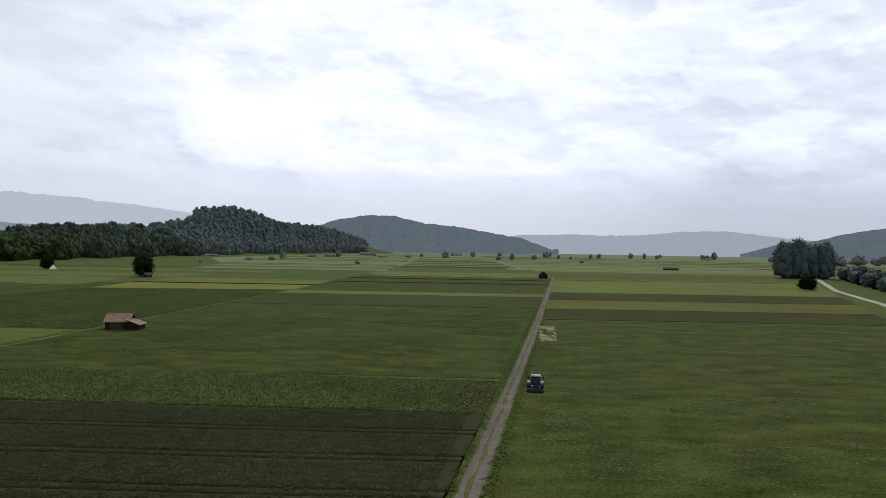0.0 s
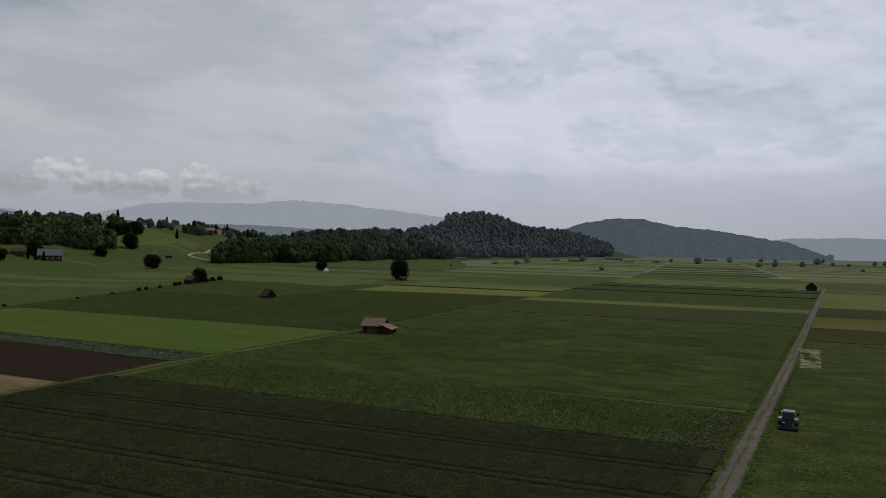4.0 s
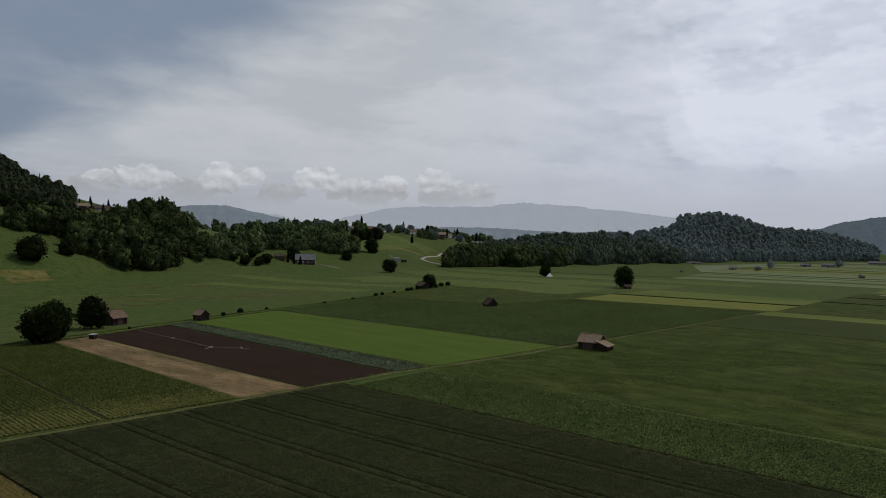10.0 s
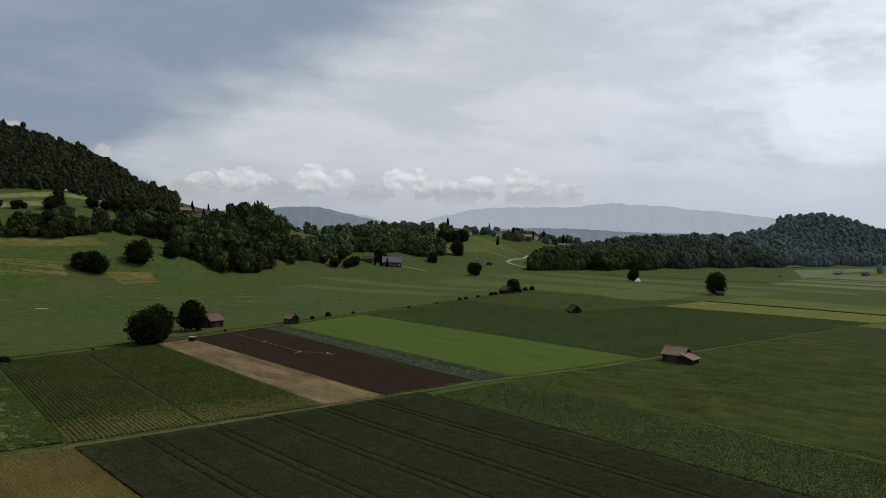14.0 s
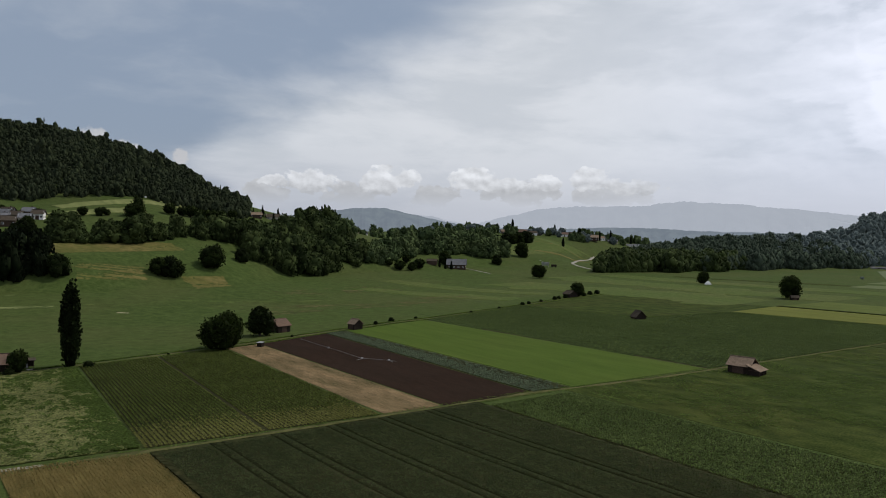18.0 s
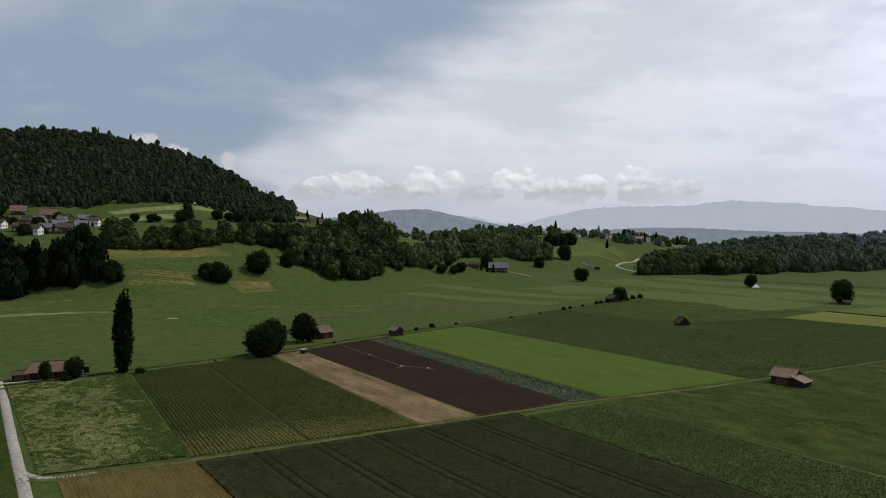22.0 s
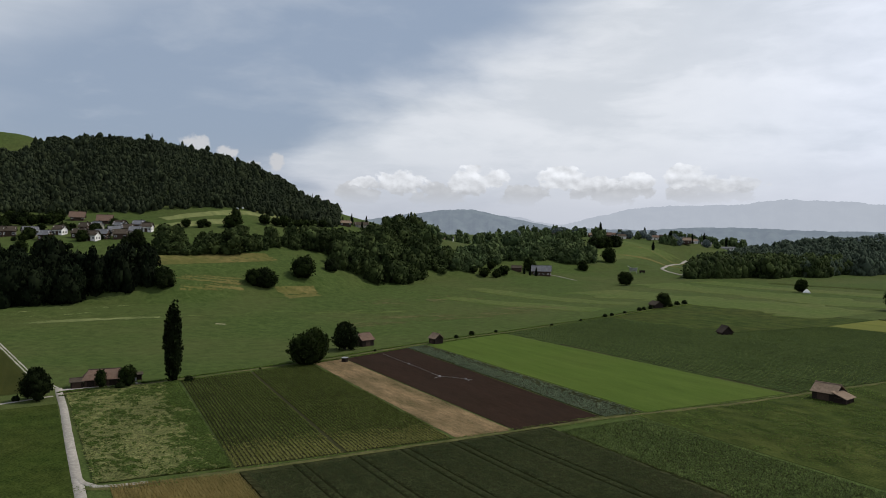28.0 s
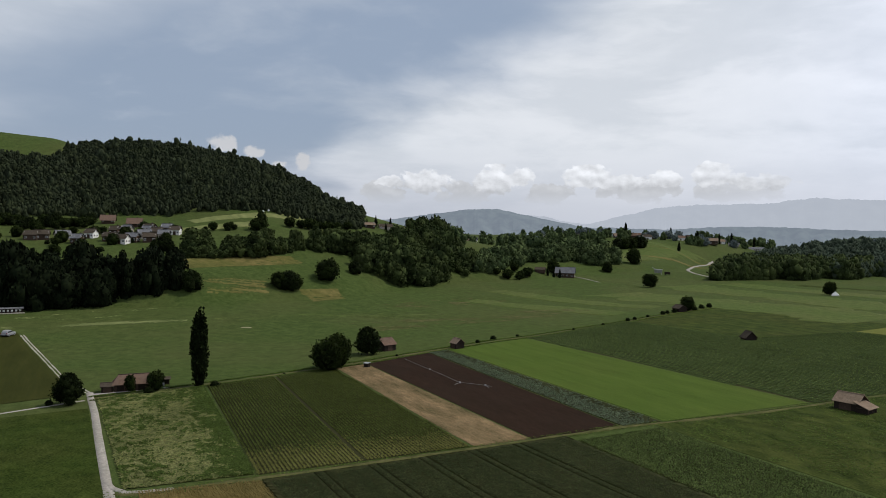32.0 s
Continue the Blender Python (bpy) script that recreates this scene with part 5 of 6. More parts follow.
for k, (x, y, s) in enumerate(((-540, 262, 0.6), (-548, 280, 0.62), (-532, 250, 0.45), (-520, 262, 0.5), (-590, 700, 0.8), (-640, 790, 1.0), (-645, 800, 1.1), (-670, 905, 1.15), (-672, 960, 0.9))):
    plant(fir, x, y, s, s, k * 33, "dark pointed conifer on the hillside", "conifers on the hillside")


# ---- woods ----
def woods(name, pts, mat, label, seed, lobes, cards, size, variants=6, conifers=0.0, lon=6, lat=4):
    """Woodland as one mass of single crowns, each turned and sized for itself. pts: rows of x, y, z, width, height."""
    rng = np.random.default_rng(seed)
    kinds = [crown(seed + k, dome_shape if k % 3 == 1 else round_shape, lobes, cards, size, lon, lat) for k in range(variants)]
    kinds.append(crown(seed + 77, cone_shape, lobes + 2, cards, size * 0.7, lon, lat))
    V, T, k = [], [], 0
    for x, y, z, w, h in pts:
        i = variants if rng.random() < conifers else int(rng.integers(variants))
        v, t, _ = kinds[i]
        a = rng.random() * 6.28
        c, s = math.cos(a), math.sin(a)
        if i == variants:
            w, h = w * 0.7, h * 1.18
        else:
            h *= rng.uniform(0.82, 1.22)
        sx, sy = w * rng.uniform(0.8, 1.15), w * rng.uniform(0.8, 1.15)
        p = np.stack([(v[:, 0] * c - v[:, 1] * s) * sx + x, (v[:, 0] * s + v[:, 1] * c) * sy + y, v[:, 2] * h + z - 0.3], 1)
        V.append(p)
        T.append(t + k)
        k += len(v)
    stuff(name, np.concatenate(V), np.concatenate(T), mat, label, "wood")


def grove(rng, line, depth, spacing, w, h, jitter=0.35):
    """Tree places behind an edge line (x, y points), filled to a depth away from the valley."""
    P = []
    p = np.array(line, float)
    seg = np.linalg.norm(np.diff(p, axis=0), axis=1)
    cum = np.concatenate([[0], np.cumsum(seg)])
    s = 0.0
    dep = np.atleast_1d(depth)
    while s < cum[-1]:
        x, y = np.interp(s, cum, p[:, 0]), np.interp(s, cum, p[:, 1])
        d = float(np.interp(s / cum[-1], np.linspace(0, 1, len(dep)), dep))
        q = 0.0
        while q <= d:
            ax, ay = x - q * 0.95 + rng.normal(0, spacing * jitter), y + q * 0.25 + rng.normal(0, spacing * jitter)
            k = rng.uniform(0.6, 1.15) if rng.random() < 0.8 else rng.uniform(1.2, 1.45)
            P.append((ax, ay, land_z(ax, ay), w * k * rng.uniform(1.0, 1.3), h * k))
            q += spacing
        s += spacing * 0.9
    return P


rng = np.random.default_rng(60)
# wood at the foot of the bank; its shade is put into the near-black leaf colour
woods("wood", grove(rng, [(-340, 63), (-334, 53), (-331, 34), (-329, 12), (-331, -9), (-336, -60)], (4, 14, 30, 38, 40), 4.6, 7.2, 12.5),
      M["fir_shade_leaf"], "dense very dark wood at the foot of a bank", 61, 9, 420, 0.062)
# tree belts on the bank
belt = grove(rng, [(-383, 77), (-383, 89), (-388, 109), (-396, 126)], 7, 5.0, 8.0, 9.0)
belt += grove(rng, [(-397, 128), (-408, 149), (-416, 168)], 3, 5.5, 7.0, 8.0)
belt += grove(rng, [(-415, 166), (-421, 182), (-430, 205)], 14, 6.0, 8.5, 11.0)
belt += grove(rng, [(-388, 186), (-384, 194), (-386, 206), (-398, 232), (-414, 258)], (34, 56, 72, 76, 70), 6.5, 9.5, 12.5)
belt += grove(rng, [(-444, 262), (-458, 280), (-472, 305)], (60, 60, 50), 7.0, 10.0, 14.5)
belt += grove(rng, [(-424, 262), (-432, 286), (-440, 300)], (8, 14, 8), 7.0, 8.5, 10.0)
slope = grove(rng, [(-436, 296), (-438, 312), (-456, 337), (-469, 365)], (26, 20, 24, 24), 6.5, 9.0, 11.0)
slope += grove(rng, [(-476, 377), (-479, 390), (-493, 421), (-500, 452)], (30, 30, 28, 28), 7.0, 10.0, 13.0)
slope += grove(rng, [(-500, 452), (-478, 463), (-489, 489)], (30, 40, 44), 6.5, 9.5, 13.0)
woods("wood", slope, M["slope_leaf"], "broadleaf wood on a slope above a farm", 67, 9, 340, 0.062, conifers=0.08)
woods("wood", belt, M["mid_leaf"], "belts of mixed broadleaf trees on a steep bank", 62, 9, 420, 0.062, conifers=0.08)
# copses round the upper farms
far = []
for x, y, n, r in ((-780, 635, 10, 34), (-705, 590, 9, 22), (-700, 615, 8, 20), (-690, 650, 10, 30), (-700, 700, 10, 40), (-633, 776, 9, 14), (-690, 900, 10, 40), (-700, 980, 14, 60), (-705, 730, 6, 40),
                   (-570, 350, 12, 24), (-640, 440, 12, 30), (-680, 520, 8, 40), (-720, 1050, 12, 60), (-730, 660, 9, 60), (-650, 480, 10, 24), (-660, 1000, 10, 50)):
    for k in range(n):
        a, b = x + rng.normal(0, r * 0.5), y + rng.normal(0, r * 0.5)
        s = rng.uniform(0.7, 1.2)
        far.append((a, b, land_z(a, b), 9 * s, 11 * s))
woods("wood", far, M["slope_leaf"], "groups of trees round hillside farms", 63, 8, 120, 0.07, conifers=0.12)
# wooded hill in the west
hill = []
for k in range(9500):
    az, r = rng.uniform(65.6, 97), 552 + 190 * rng.random() ** 0.8
    x, y = EYE[0] - r * math.sin(radians(az)), EYE[1] + r * math.cos(radians(az))
    low = 552 + 6 * math.sin(az * 1.3) + 30 * smooth((68 - az) / 3)
    if r < low or (az > 85.2 and r > max(740 - 23 * (az - 85.2), 668)):
        continue
    s = rng.uniform(0.7, 1.2) * (1.45 if rng.random() < 0.05 else 1.0)
    hill.append((x, y, land_z(x, y) - 1, 5.8 * s, 7.6 * s))
woods("wood", hill, M["wood_leaf"], "dense green forest covering a steep hill", 64, 3, 12, 0.06, conifers=0.06, lon=5, lat=3)
# long wood and hill across the plain
plain = []
for k in range(5600):
    az = 6.5 + 32.0 * rng.random() ** 0.95
    f = float(wood_front(az))
    r = f + 15 * math.sin(az * 2.1) * smooth((36 - az) / 4) + 330 * rng.random() ** 1.7 * (0.25 + 0.75 * smooth((38 - az) / 6))
    if az > 36.9 + 0.6 * rng.random() + (f - r + 40) * 0.01:
        continue
    x, y = EYE[0] - r * math.sin(radians(az)), EYE[1] + r * math.cos(radians(az))
    s = rng.uniform(0.7, 1.2)
    plain.append((x, y, land_z(x, y) - 1.0, 12.5 * s, 15.5 * s))
# Farther crowns take paler, bluer leaves in steps, in place of haze.
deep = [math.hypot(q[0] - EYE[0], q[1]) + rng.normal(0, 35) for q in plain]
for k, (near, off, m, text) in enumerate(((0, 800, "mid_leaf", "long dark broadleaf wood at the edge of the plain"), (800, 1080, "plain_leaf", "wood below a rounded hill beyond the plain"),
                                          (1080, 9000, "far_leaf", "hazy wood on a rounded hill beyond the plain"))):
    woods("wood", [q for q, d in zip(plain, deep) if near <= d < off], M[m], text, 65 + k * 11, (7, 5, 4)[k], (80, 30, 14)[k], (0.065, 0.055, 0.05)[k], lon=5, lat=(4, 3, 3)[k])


# ---- far ridges ----
def ridge(name, radius, az, el, mat, label, eye=28.0, depth=0.12, grain=0.03, steps=420, rows=8):
    """A far slope that rises to a skyline given by elevation over azimuth, in degrees, with a tree-rough crest."""
    a = np.linspace(min(az), max(az), steps)
    order = np.argsort(az)
    e = np.interp(a, np.array(az)[order], np.array(el)[order])
    k = np.array([noise.noise((q * 2.3, radius * 0.01, 0.5)) + 0.6 * noise.noise((q * 7.0, 1.2, radius * 0.02)) + 0.35 * noise.noise((q * 23.0, 4.2, radius * 0.02)) for q in a])
    e = e + grain * k * 1.6
    V = []
    for j in range(rows):
        u = j / (rows - 1)
        r = radius * (1 + depth * u)
        wob = np.array([noise.noise((q * 1.4, u * 3.0, radius * 0.03)) for q in a]) * 0.012 * radius * math.sin(math.pi * u)
        top = eye + np.tan(np.radians(e)) * radius * (1 + depth)
        z = -20 + (top + 20) * (u ** 0.75) + wob
        V.append(np.stack([EYE[0] - r * np.sin(np.radians(a)), EYE[1] + r * np.cos(np.radians(a)), z], 1))
    n = steps
    i = (np.arange(rows - 1)[:, None] * n + np.arange(n - 1)[None, :]).ravel()
    T = np.concatenate([np.stack([i, i + n, i + n + 1], 1), np.stack([i, i + n + 1, i + 1], 1)])
    ob = new(name, tri_mesh(name, np.concatenate(V), T, mat))
    return tagged(ob, label, "mountain", kind="structure")


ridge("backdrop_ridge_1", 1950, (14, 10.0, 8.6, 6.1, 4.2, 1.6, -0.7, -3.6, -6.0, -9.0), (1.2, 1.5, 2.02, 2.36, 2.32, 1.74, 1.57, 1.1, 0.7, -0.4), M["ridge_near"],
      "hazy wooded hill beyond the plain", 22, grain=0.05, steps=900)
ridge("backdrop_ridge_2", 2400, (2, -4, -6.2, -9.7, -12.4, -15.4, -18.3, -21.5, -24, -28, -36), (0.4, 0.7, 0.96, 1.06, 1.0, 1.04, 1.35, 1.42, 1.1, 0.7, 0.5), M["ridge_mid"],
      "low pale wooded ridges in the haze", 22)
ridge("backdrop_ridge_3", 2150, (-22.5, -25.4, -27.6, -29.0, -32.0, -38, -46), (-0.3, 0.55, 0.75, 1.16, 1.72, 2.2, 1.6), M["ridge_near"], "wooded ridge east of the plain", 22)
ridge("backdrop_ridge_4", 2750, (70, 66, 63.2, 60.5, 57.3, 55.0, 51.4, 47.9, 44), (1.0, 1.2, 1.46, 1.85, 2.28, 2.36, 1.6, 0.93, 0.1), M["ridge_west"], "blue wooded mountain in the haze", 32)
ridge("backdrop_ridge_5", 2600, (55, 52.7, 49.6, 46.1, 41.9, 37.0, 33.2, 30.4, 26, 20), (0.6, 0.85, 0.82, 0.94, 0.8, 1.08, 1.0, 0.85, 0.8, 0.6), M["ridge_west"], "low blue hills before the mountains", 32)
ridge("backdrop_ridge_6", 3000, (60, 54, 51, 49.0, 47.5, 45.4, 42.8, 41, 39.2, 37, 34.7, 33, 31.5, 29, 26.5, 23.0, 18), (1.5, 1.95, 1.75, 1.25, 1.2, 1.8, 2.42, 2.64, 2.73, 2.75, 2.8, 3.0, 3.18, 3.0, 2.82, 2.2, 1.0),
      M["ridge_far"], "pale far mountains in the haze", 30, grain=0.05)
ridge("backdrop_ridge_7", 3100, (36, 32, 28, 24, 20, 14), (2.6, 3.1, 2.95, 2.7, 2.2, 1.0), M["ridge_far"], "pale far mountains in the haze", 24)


# ---- buildings ----
def house(name, x, y, turn, length, width, eave, top, wall, roof, label, category="house", over=0.5, windows=0, floors=1, door=True, group="", sink=0.0, lean=None):
    """A gabled building, ridge along its own x. Parts: wall, roof halves, ridge cap, windows with frame and pane, door."""
    z = land_z(x, y) - sink
    e = base(name, pose(x, y, z, 0, 0, turn), label, category, group)
    l, w = length / 2, width / 2
    s = Shape().add([(-l, -w, -0.6), (l, -w, -0.6), (l, w, -0.6), (-l, w, -0.6), (-l, -w, eave), (l, -w, eave), (l, w, eave), (-l, w, eave),
                     (-l, 0, top), (l, 0, top)],
                    [(0, 1, 5, 4), (2, 3, 7, 6), (1, 2, 6, 9, 5), (3, 0, 4, 8, 7), (3, 2, 1, 0), (4, 5, 9, 8), (6, 7, 8, 9)])
    part("wall", s.mesh("wall", M[wall]), e)
    k = (top - eave) / w
    o, t = over, 0.14
    for sy in (-1, 1):
        ya, za = sy * (w + o), eave - o * k
        q = [(-l - o, ya, za + t), (l + o, ya, za + t), (l + o, 0, top + t), (-l - o, 0, top + t)]
        if sy > 0:
            q = q[::-1]
        part("roof", Shape().slab(*q, t).mesh("roof", M[roof]), e)
    part("ridge_cap", Shape().prism([(-l - o, -0.14), (l + o, -0.14), (l + o, 0.14), (-l - o, 0.14)], top + t - 0.03, top + t + 0.07).mesh("ridge_cap", M[roof]), e)
    if door:
        part("door", Shape().box(-0.9, 0.9, -w - 0.06, -w + 0.02, -0.1, min(2.3, eave - 0.15)).mesh("door", M["timber"]), e)
    for f in range(floors):
        zb = 1.0 + 2.7 * f
        if zb + 1.2 > eave + 0.2:
            break
        for i in range(windows):
            xx = -l + length * (i + 0.5) / windows
            for sy in (-1, 1):
                if f == 0 and sy < 0 and abs(xx) < 1.5 and door:
                    continue
                win = part("window", Shape().box(xx - 0.6, xx + 0.6, sy * w - 0.05, sy * w + 0.05, zb, zb + 1.25).mesh("window", M["render_white"]), e)
                part("pane", Shape().box(xx - 0.48, xx + 0.48, sy * w - 0.07, sy * w + 0.07, zb + 0.12, zb + 1.13).mesh("pane", M["glass"]), win)
    if windows:
        for sx in (-1, 1):
            for f in range(floors):
                zb = 1.0 + 2.7 * f
                for yy in (-w * 0.45, w * 0.45):
                    win = part("window", Shape().box(sx * l - 0.05, sx * l + 0.05, yy - 0.6, yy + 0.6, zb, zb + 1.25).mesh("window", M["render_white"]), e)
                    part("pane", Shape().box(sx * l - 0.07, sx * l + 0.07, yy - 0.48, yy + 0.48, zb + 0.12, zb + 1.13).mesh("pane", M["glass"]), win)
        part("chimney", Shape().box(l * 0.3, l * 0.3 + 0.6, 0.4, 1.0, top - 1.2, top + 0.8).mesh("chimney", M["tile_brown"]), e)
    return e


def field_barn():
    """The barn in the near meadow: a gabled main part and a lower lean-to under a single sloping roof."""
    e = house("field_barn", -73.6, 162.5, 6, 5.0, 5.2, 1.9, 3.55, "plank", "tile", "weathered dark plank barn with tile roof and lean-to", "barn", 0.4)
    s = Shape().add([(2.52, -3.2, -0.5), (5.0, -3.2, -0.5), (5.0, 1.0, -0.5), (2.52, 1.0, -0.5), (2.52, -3.2, 2.2), (5.0, -3.2, 1.25), (5.0, 1.0, 1.25), (2.52, 1.0, 2.2)],
                    [(0, 1, 5, 4), (1, 2, 6, 5), (2, 3, 7, 6), (3, 0, 4, 7), (4, 5, 6, 7), (3, 2, 1, 0)])
    part("lean_to", s.mesh("lean_to", M["plank"]), e, "dark plank lean-to")
    part("lean_to_roof", Shape().slab((2.0, -3.7, 2.52), (5.5, -3.7, 1.2), (5.5, 1.4, 1.2), (2.0, 1.4, 2.52), 0.12).mesh("lean_to_roof", M["tile"]), e)
    for k in range(3):
        part("post", Shape().box(5.02, 5.16, -3.2 + k * 2.0, -3.06 + k * 2.0, -0.4, 1.2).mesh("post", M["timber"]), e)
    part("beam", Shape().box(2.6, 5.1, -3.32, -3.2, 1.1, 1.24).mesh("beam", M["timber"]), e)
    part("gate", Shape().box(-1.4, 1.2, -2.68, -2.6, 0.0, 1.75).mesh("gate", M["timber"]), e, "boarded brown gate")


field_barn()
house("field_hut", -155.4, 238.4, -25, 4.0, 4.2, 1.3, 3.4, "plank", "tile_brown", "small dark plank hut with brown tile roof in the fields", "hut", 0.5)
house("field_hut", -188.6, 127.8, 5, 3.4, 3.4, 2.0, 3.4, "plank", "tile", "small dark plank hut with a weathered tile roof beside a path", "hut", 0.35)
house("field_hut", -239.8, 297.5, -12, 5.6, 4.8, 2.0, 3.6, "plank", "tile_brown", "low plank hut under a round tree", "hut", 0.5)
house("small_barn", -196.4, 104.2, 103, 4.8, 5.2, 2.2, 4.0, "plank", "tile_red", "small dark plank barn with red tile roof beside a tree", "barn", 0.4)
house("field_hut", 65.0, 458.0, -100, 6.0, 5.6, 2.4, 4.8, "plank", "plank", "dark field hut with steep roof beside a farm track", "hut", 0.6)
house("field_hut", -166.0, 399.0, 40, 3.6, 3.4, 1.5, 2.5, "plank", "tile_brown", "small hut half hidden under a large tree", "hut", 0.4)
house("shed", -170.2, 17.0, 82, 2.6, 3.2, 1.5, 2.1, "plank", "tile_brown", "low dark plank shed beside a barn", "shed", 0.3)


def hipped_barn(x, y, turn, length, width, eave, top, hip):
    """A long barn under a roof hipped at both ends, with boarded doors and a sliding rail."""
    e = base("long_barn", pose(x, y, land_z(x, y), 0, 0, turn), "long timber barn with hipped red tile roof beside a road", "barn")
    l, w, o, t = length / 2, width / 2, 0.55, 0.14
    part("wall", Shape().box(-l, l, -w, w, -0.4, eave).mesh("wall", M["timber"]), e)
    a, b, z = l + o, w + o, eave - 0.2
    r = l + o - hip
    for sy in (-1, 1):
        q = [(-sy * -a, sy * b, z), (-sy * a, sy * b, z), (-sy * r, 0, top), (-sy * -r, 0, top)]
        part("roof", Shape().slab(*q, t).mesh("roof", M["tile_brown" if sy > 0 else "tile_red"]), e)
    for sx in (-1, 1):
        v = [(sx * a, -sx * b, z), (sx * a, sx * b, z), (sx * r, 0, top), (sx * a, -sx * b, z - t), (sx * a, sx * b, z - t), (sx * r, 0, top - t)]
        part("hip", Shape().add(v, [(0, 1, 2), (5, 4, 3), (0, 3, 4, 1), (1, 4, 5, 2), (2, 5, 3, 0)]).mesh("hip", M["tile_red"]), e)
    part("ridge_cap", Shape().tube([(-r - 0.1, 0, top + 0.02), (r + 0.1, 0, top + 0.02)], [0.12, 0.12], 6).mesh("ridge_cap", M["tile_brown"]), e)
    for k in range(3):
        part("door", Shape().box(-l + 0.6 + k * 2.4, -l + 2.2 + k * 2.4, -w - 0.06, -w + 0.02, -0.1, eave - 0.35).mesh("door", M["plank"]), e)
    part("door_rail", Shape().box(-l + 0.3, l - 0.3, -w - 0.1, -w - 0.03, eave - 0.33, eave - 0.24).mesh("door_rail", M["steel"]), e)


hipped_barn(-170.8, 23.0, 82, 8.8, 5.0, 1.9, 3.7, 1.5)


def open_shed(x, y, turn):
    e = base("open_shed", pose(x, y, land_z(x, y), 0, 0, turn), "small open shed with a flat roof beside a barn", "shed")
    for a in (-1.7, 0.0, 1.7):
        for b in (-1.0, 1.0):
            part("post", Shape().box(a - 0.06, a + 0.06, b - 0.06, b + 0.06, -0.3, 1.7).mesh("post", M["timber"]), e)
    part("roof", Shape().slab((-2.1, -1.4, 1.75), (2.1, -1.4, 1.75), (2.1, 1.4, 1.95), (-2.1, 1.4, 1.95), 0.1).mesh("roof", M["tile_brown"]), e)
    part("panel", Shape().box(-1.7, 1.7, 0.95, 1.02, 0, 1.6).mesh("panel", M["plank"]), e)
    part("crate", Shape().box(-0.8, 0.6, -0.4, 0.5, 0, 0.8).mesh("crate", M["steel"]), e, "pale grey crate")


open_shed(-171.6, 29.6, 82)


def water_box(x, y):
    e = base("well_box", pose(x, y, 0, 0, 0, 30), "small grey field cabinet with a pale lid", "cabinet")
    part("body", Shape().box(-0.7, 0.7, -0.6, 0.6, -0.1, 1.15).mesh("body", M["plank"]), e)
    part("lid", Shape().slab((-0.85, -0.75, 1.2), (0.85, -0.75, 1.2), (0.85, 0.75, 1.36), (-0.85, 0.75, 1.36), 0.08).mesh("lid", M["steel"]), e, "pale metal lid")
    part("leg", Shape().box(-0.75, -0.62, -0.65, -0.52, -0.15, 0.2).mesh("leg", M["timber"]), e)


water_box(-170.9, 85.8)


def tent(x, y):
    e = base("tent", pose(x, y, 0, 0, 0, 30), "white tent under a round tree in a meadow", "tent")
    z = land_z(x, y)
    e.location.z = z * U
    s = Shape().add([(-2.4, -2.0, -0.05), (2.4, -2.0, -0.05), (2.4, 2.0, -0.05), (-2.4, 2.0, -0.05), (-2.2, -1.8, 0.7), (2.2, -1.8, 0.7), (2.2, 1.8, 0.7), (-2.2, 1.8, 0.7),
                     (-0.15, 0, 2.9), (0.15, 0, 2.9)],
                    [(0, 1, 5, 4), (1, 2, 6, 5), (2, 3, 7, 6), (3, 0, 4, 7), (4, 5, 9, 8), (6, 7, 8, 9), (5, 6, 9), (7, 4, 8), (3, 2, 1, 0)])
    part("canopy", s.mesh("canopy", M["canvas"]), e)
    part("pole", Shape().tube([(2.6, -2.2, -0.1), (2.2, -1.8, 0.8)], [0.04, 0.04], 6).mesh("pole", M["steel"]), e)


tent(-266.5, 485.0)


def pipes():
    """Irrigation pipes lying in the dark field."""
    e = base("irrigation_pipe", pose(0, 0, 0.04), "white irrigation pipes lying across a bare brown field", "pipe")

    def run(pts, r):
        return Shape().tube([(x, y, 0.12) for x, y in pts], [r] * len(pts), 6).mesh("pipe", M["pipe"])
    part("pipe", run([(-177.5, 101.6), (-165, 100.4), (-152, 99.4), (-139.0, 97.9)], 0.05), e)
    part("pipe", run([(-139.0, 97.9), (-136.5, 100.0), (-133.0, 101.9), (-131.0, 102.6)], 0.05), e)
    part("pipe", run([(-139.0, 97.9), (-137.6, 95.4)], 0.06), e)
    part("pipe", run([(-133.0, 101.9), (-130.4, 101.2)], 0.06), e)
    for x, y in ((-158.5, 99.9), (-139, 97.9), (-133, 101.9)):
        part("joint", Shape().box(x - 0.25, x + 0.25, y - 0.2, y + 0.2, 0.0, 0.34).mesh("joint", M["steel"]), e)


pipes()


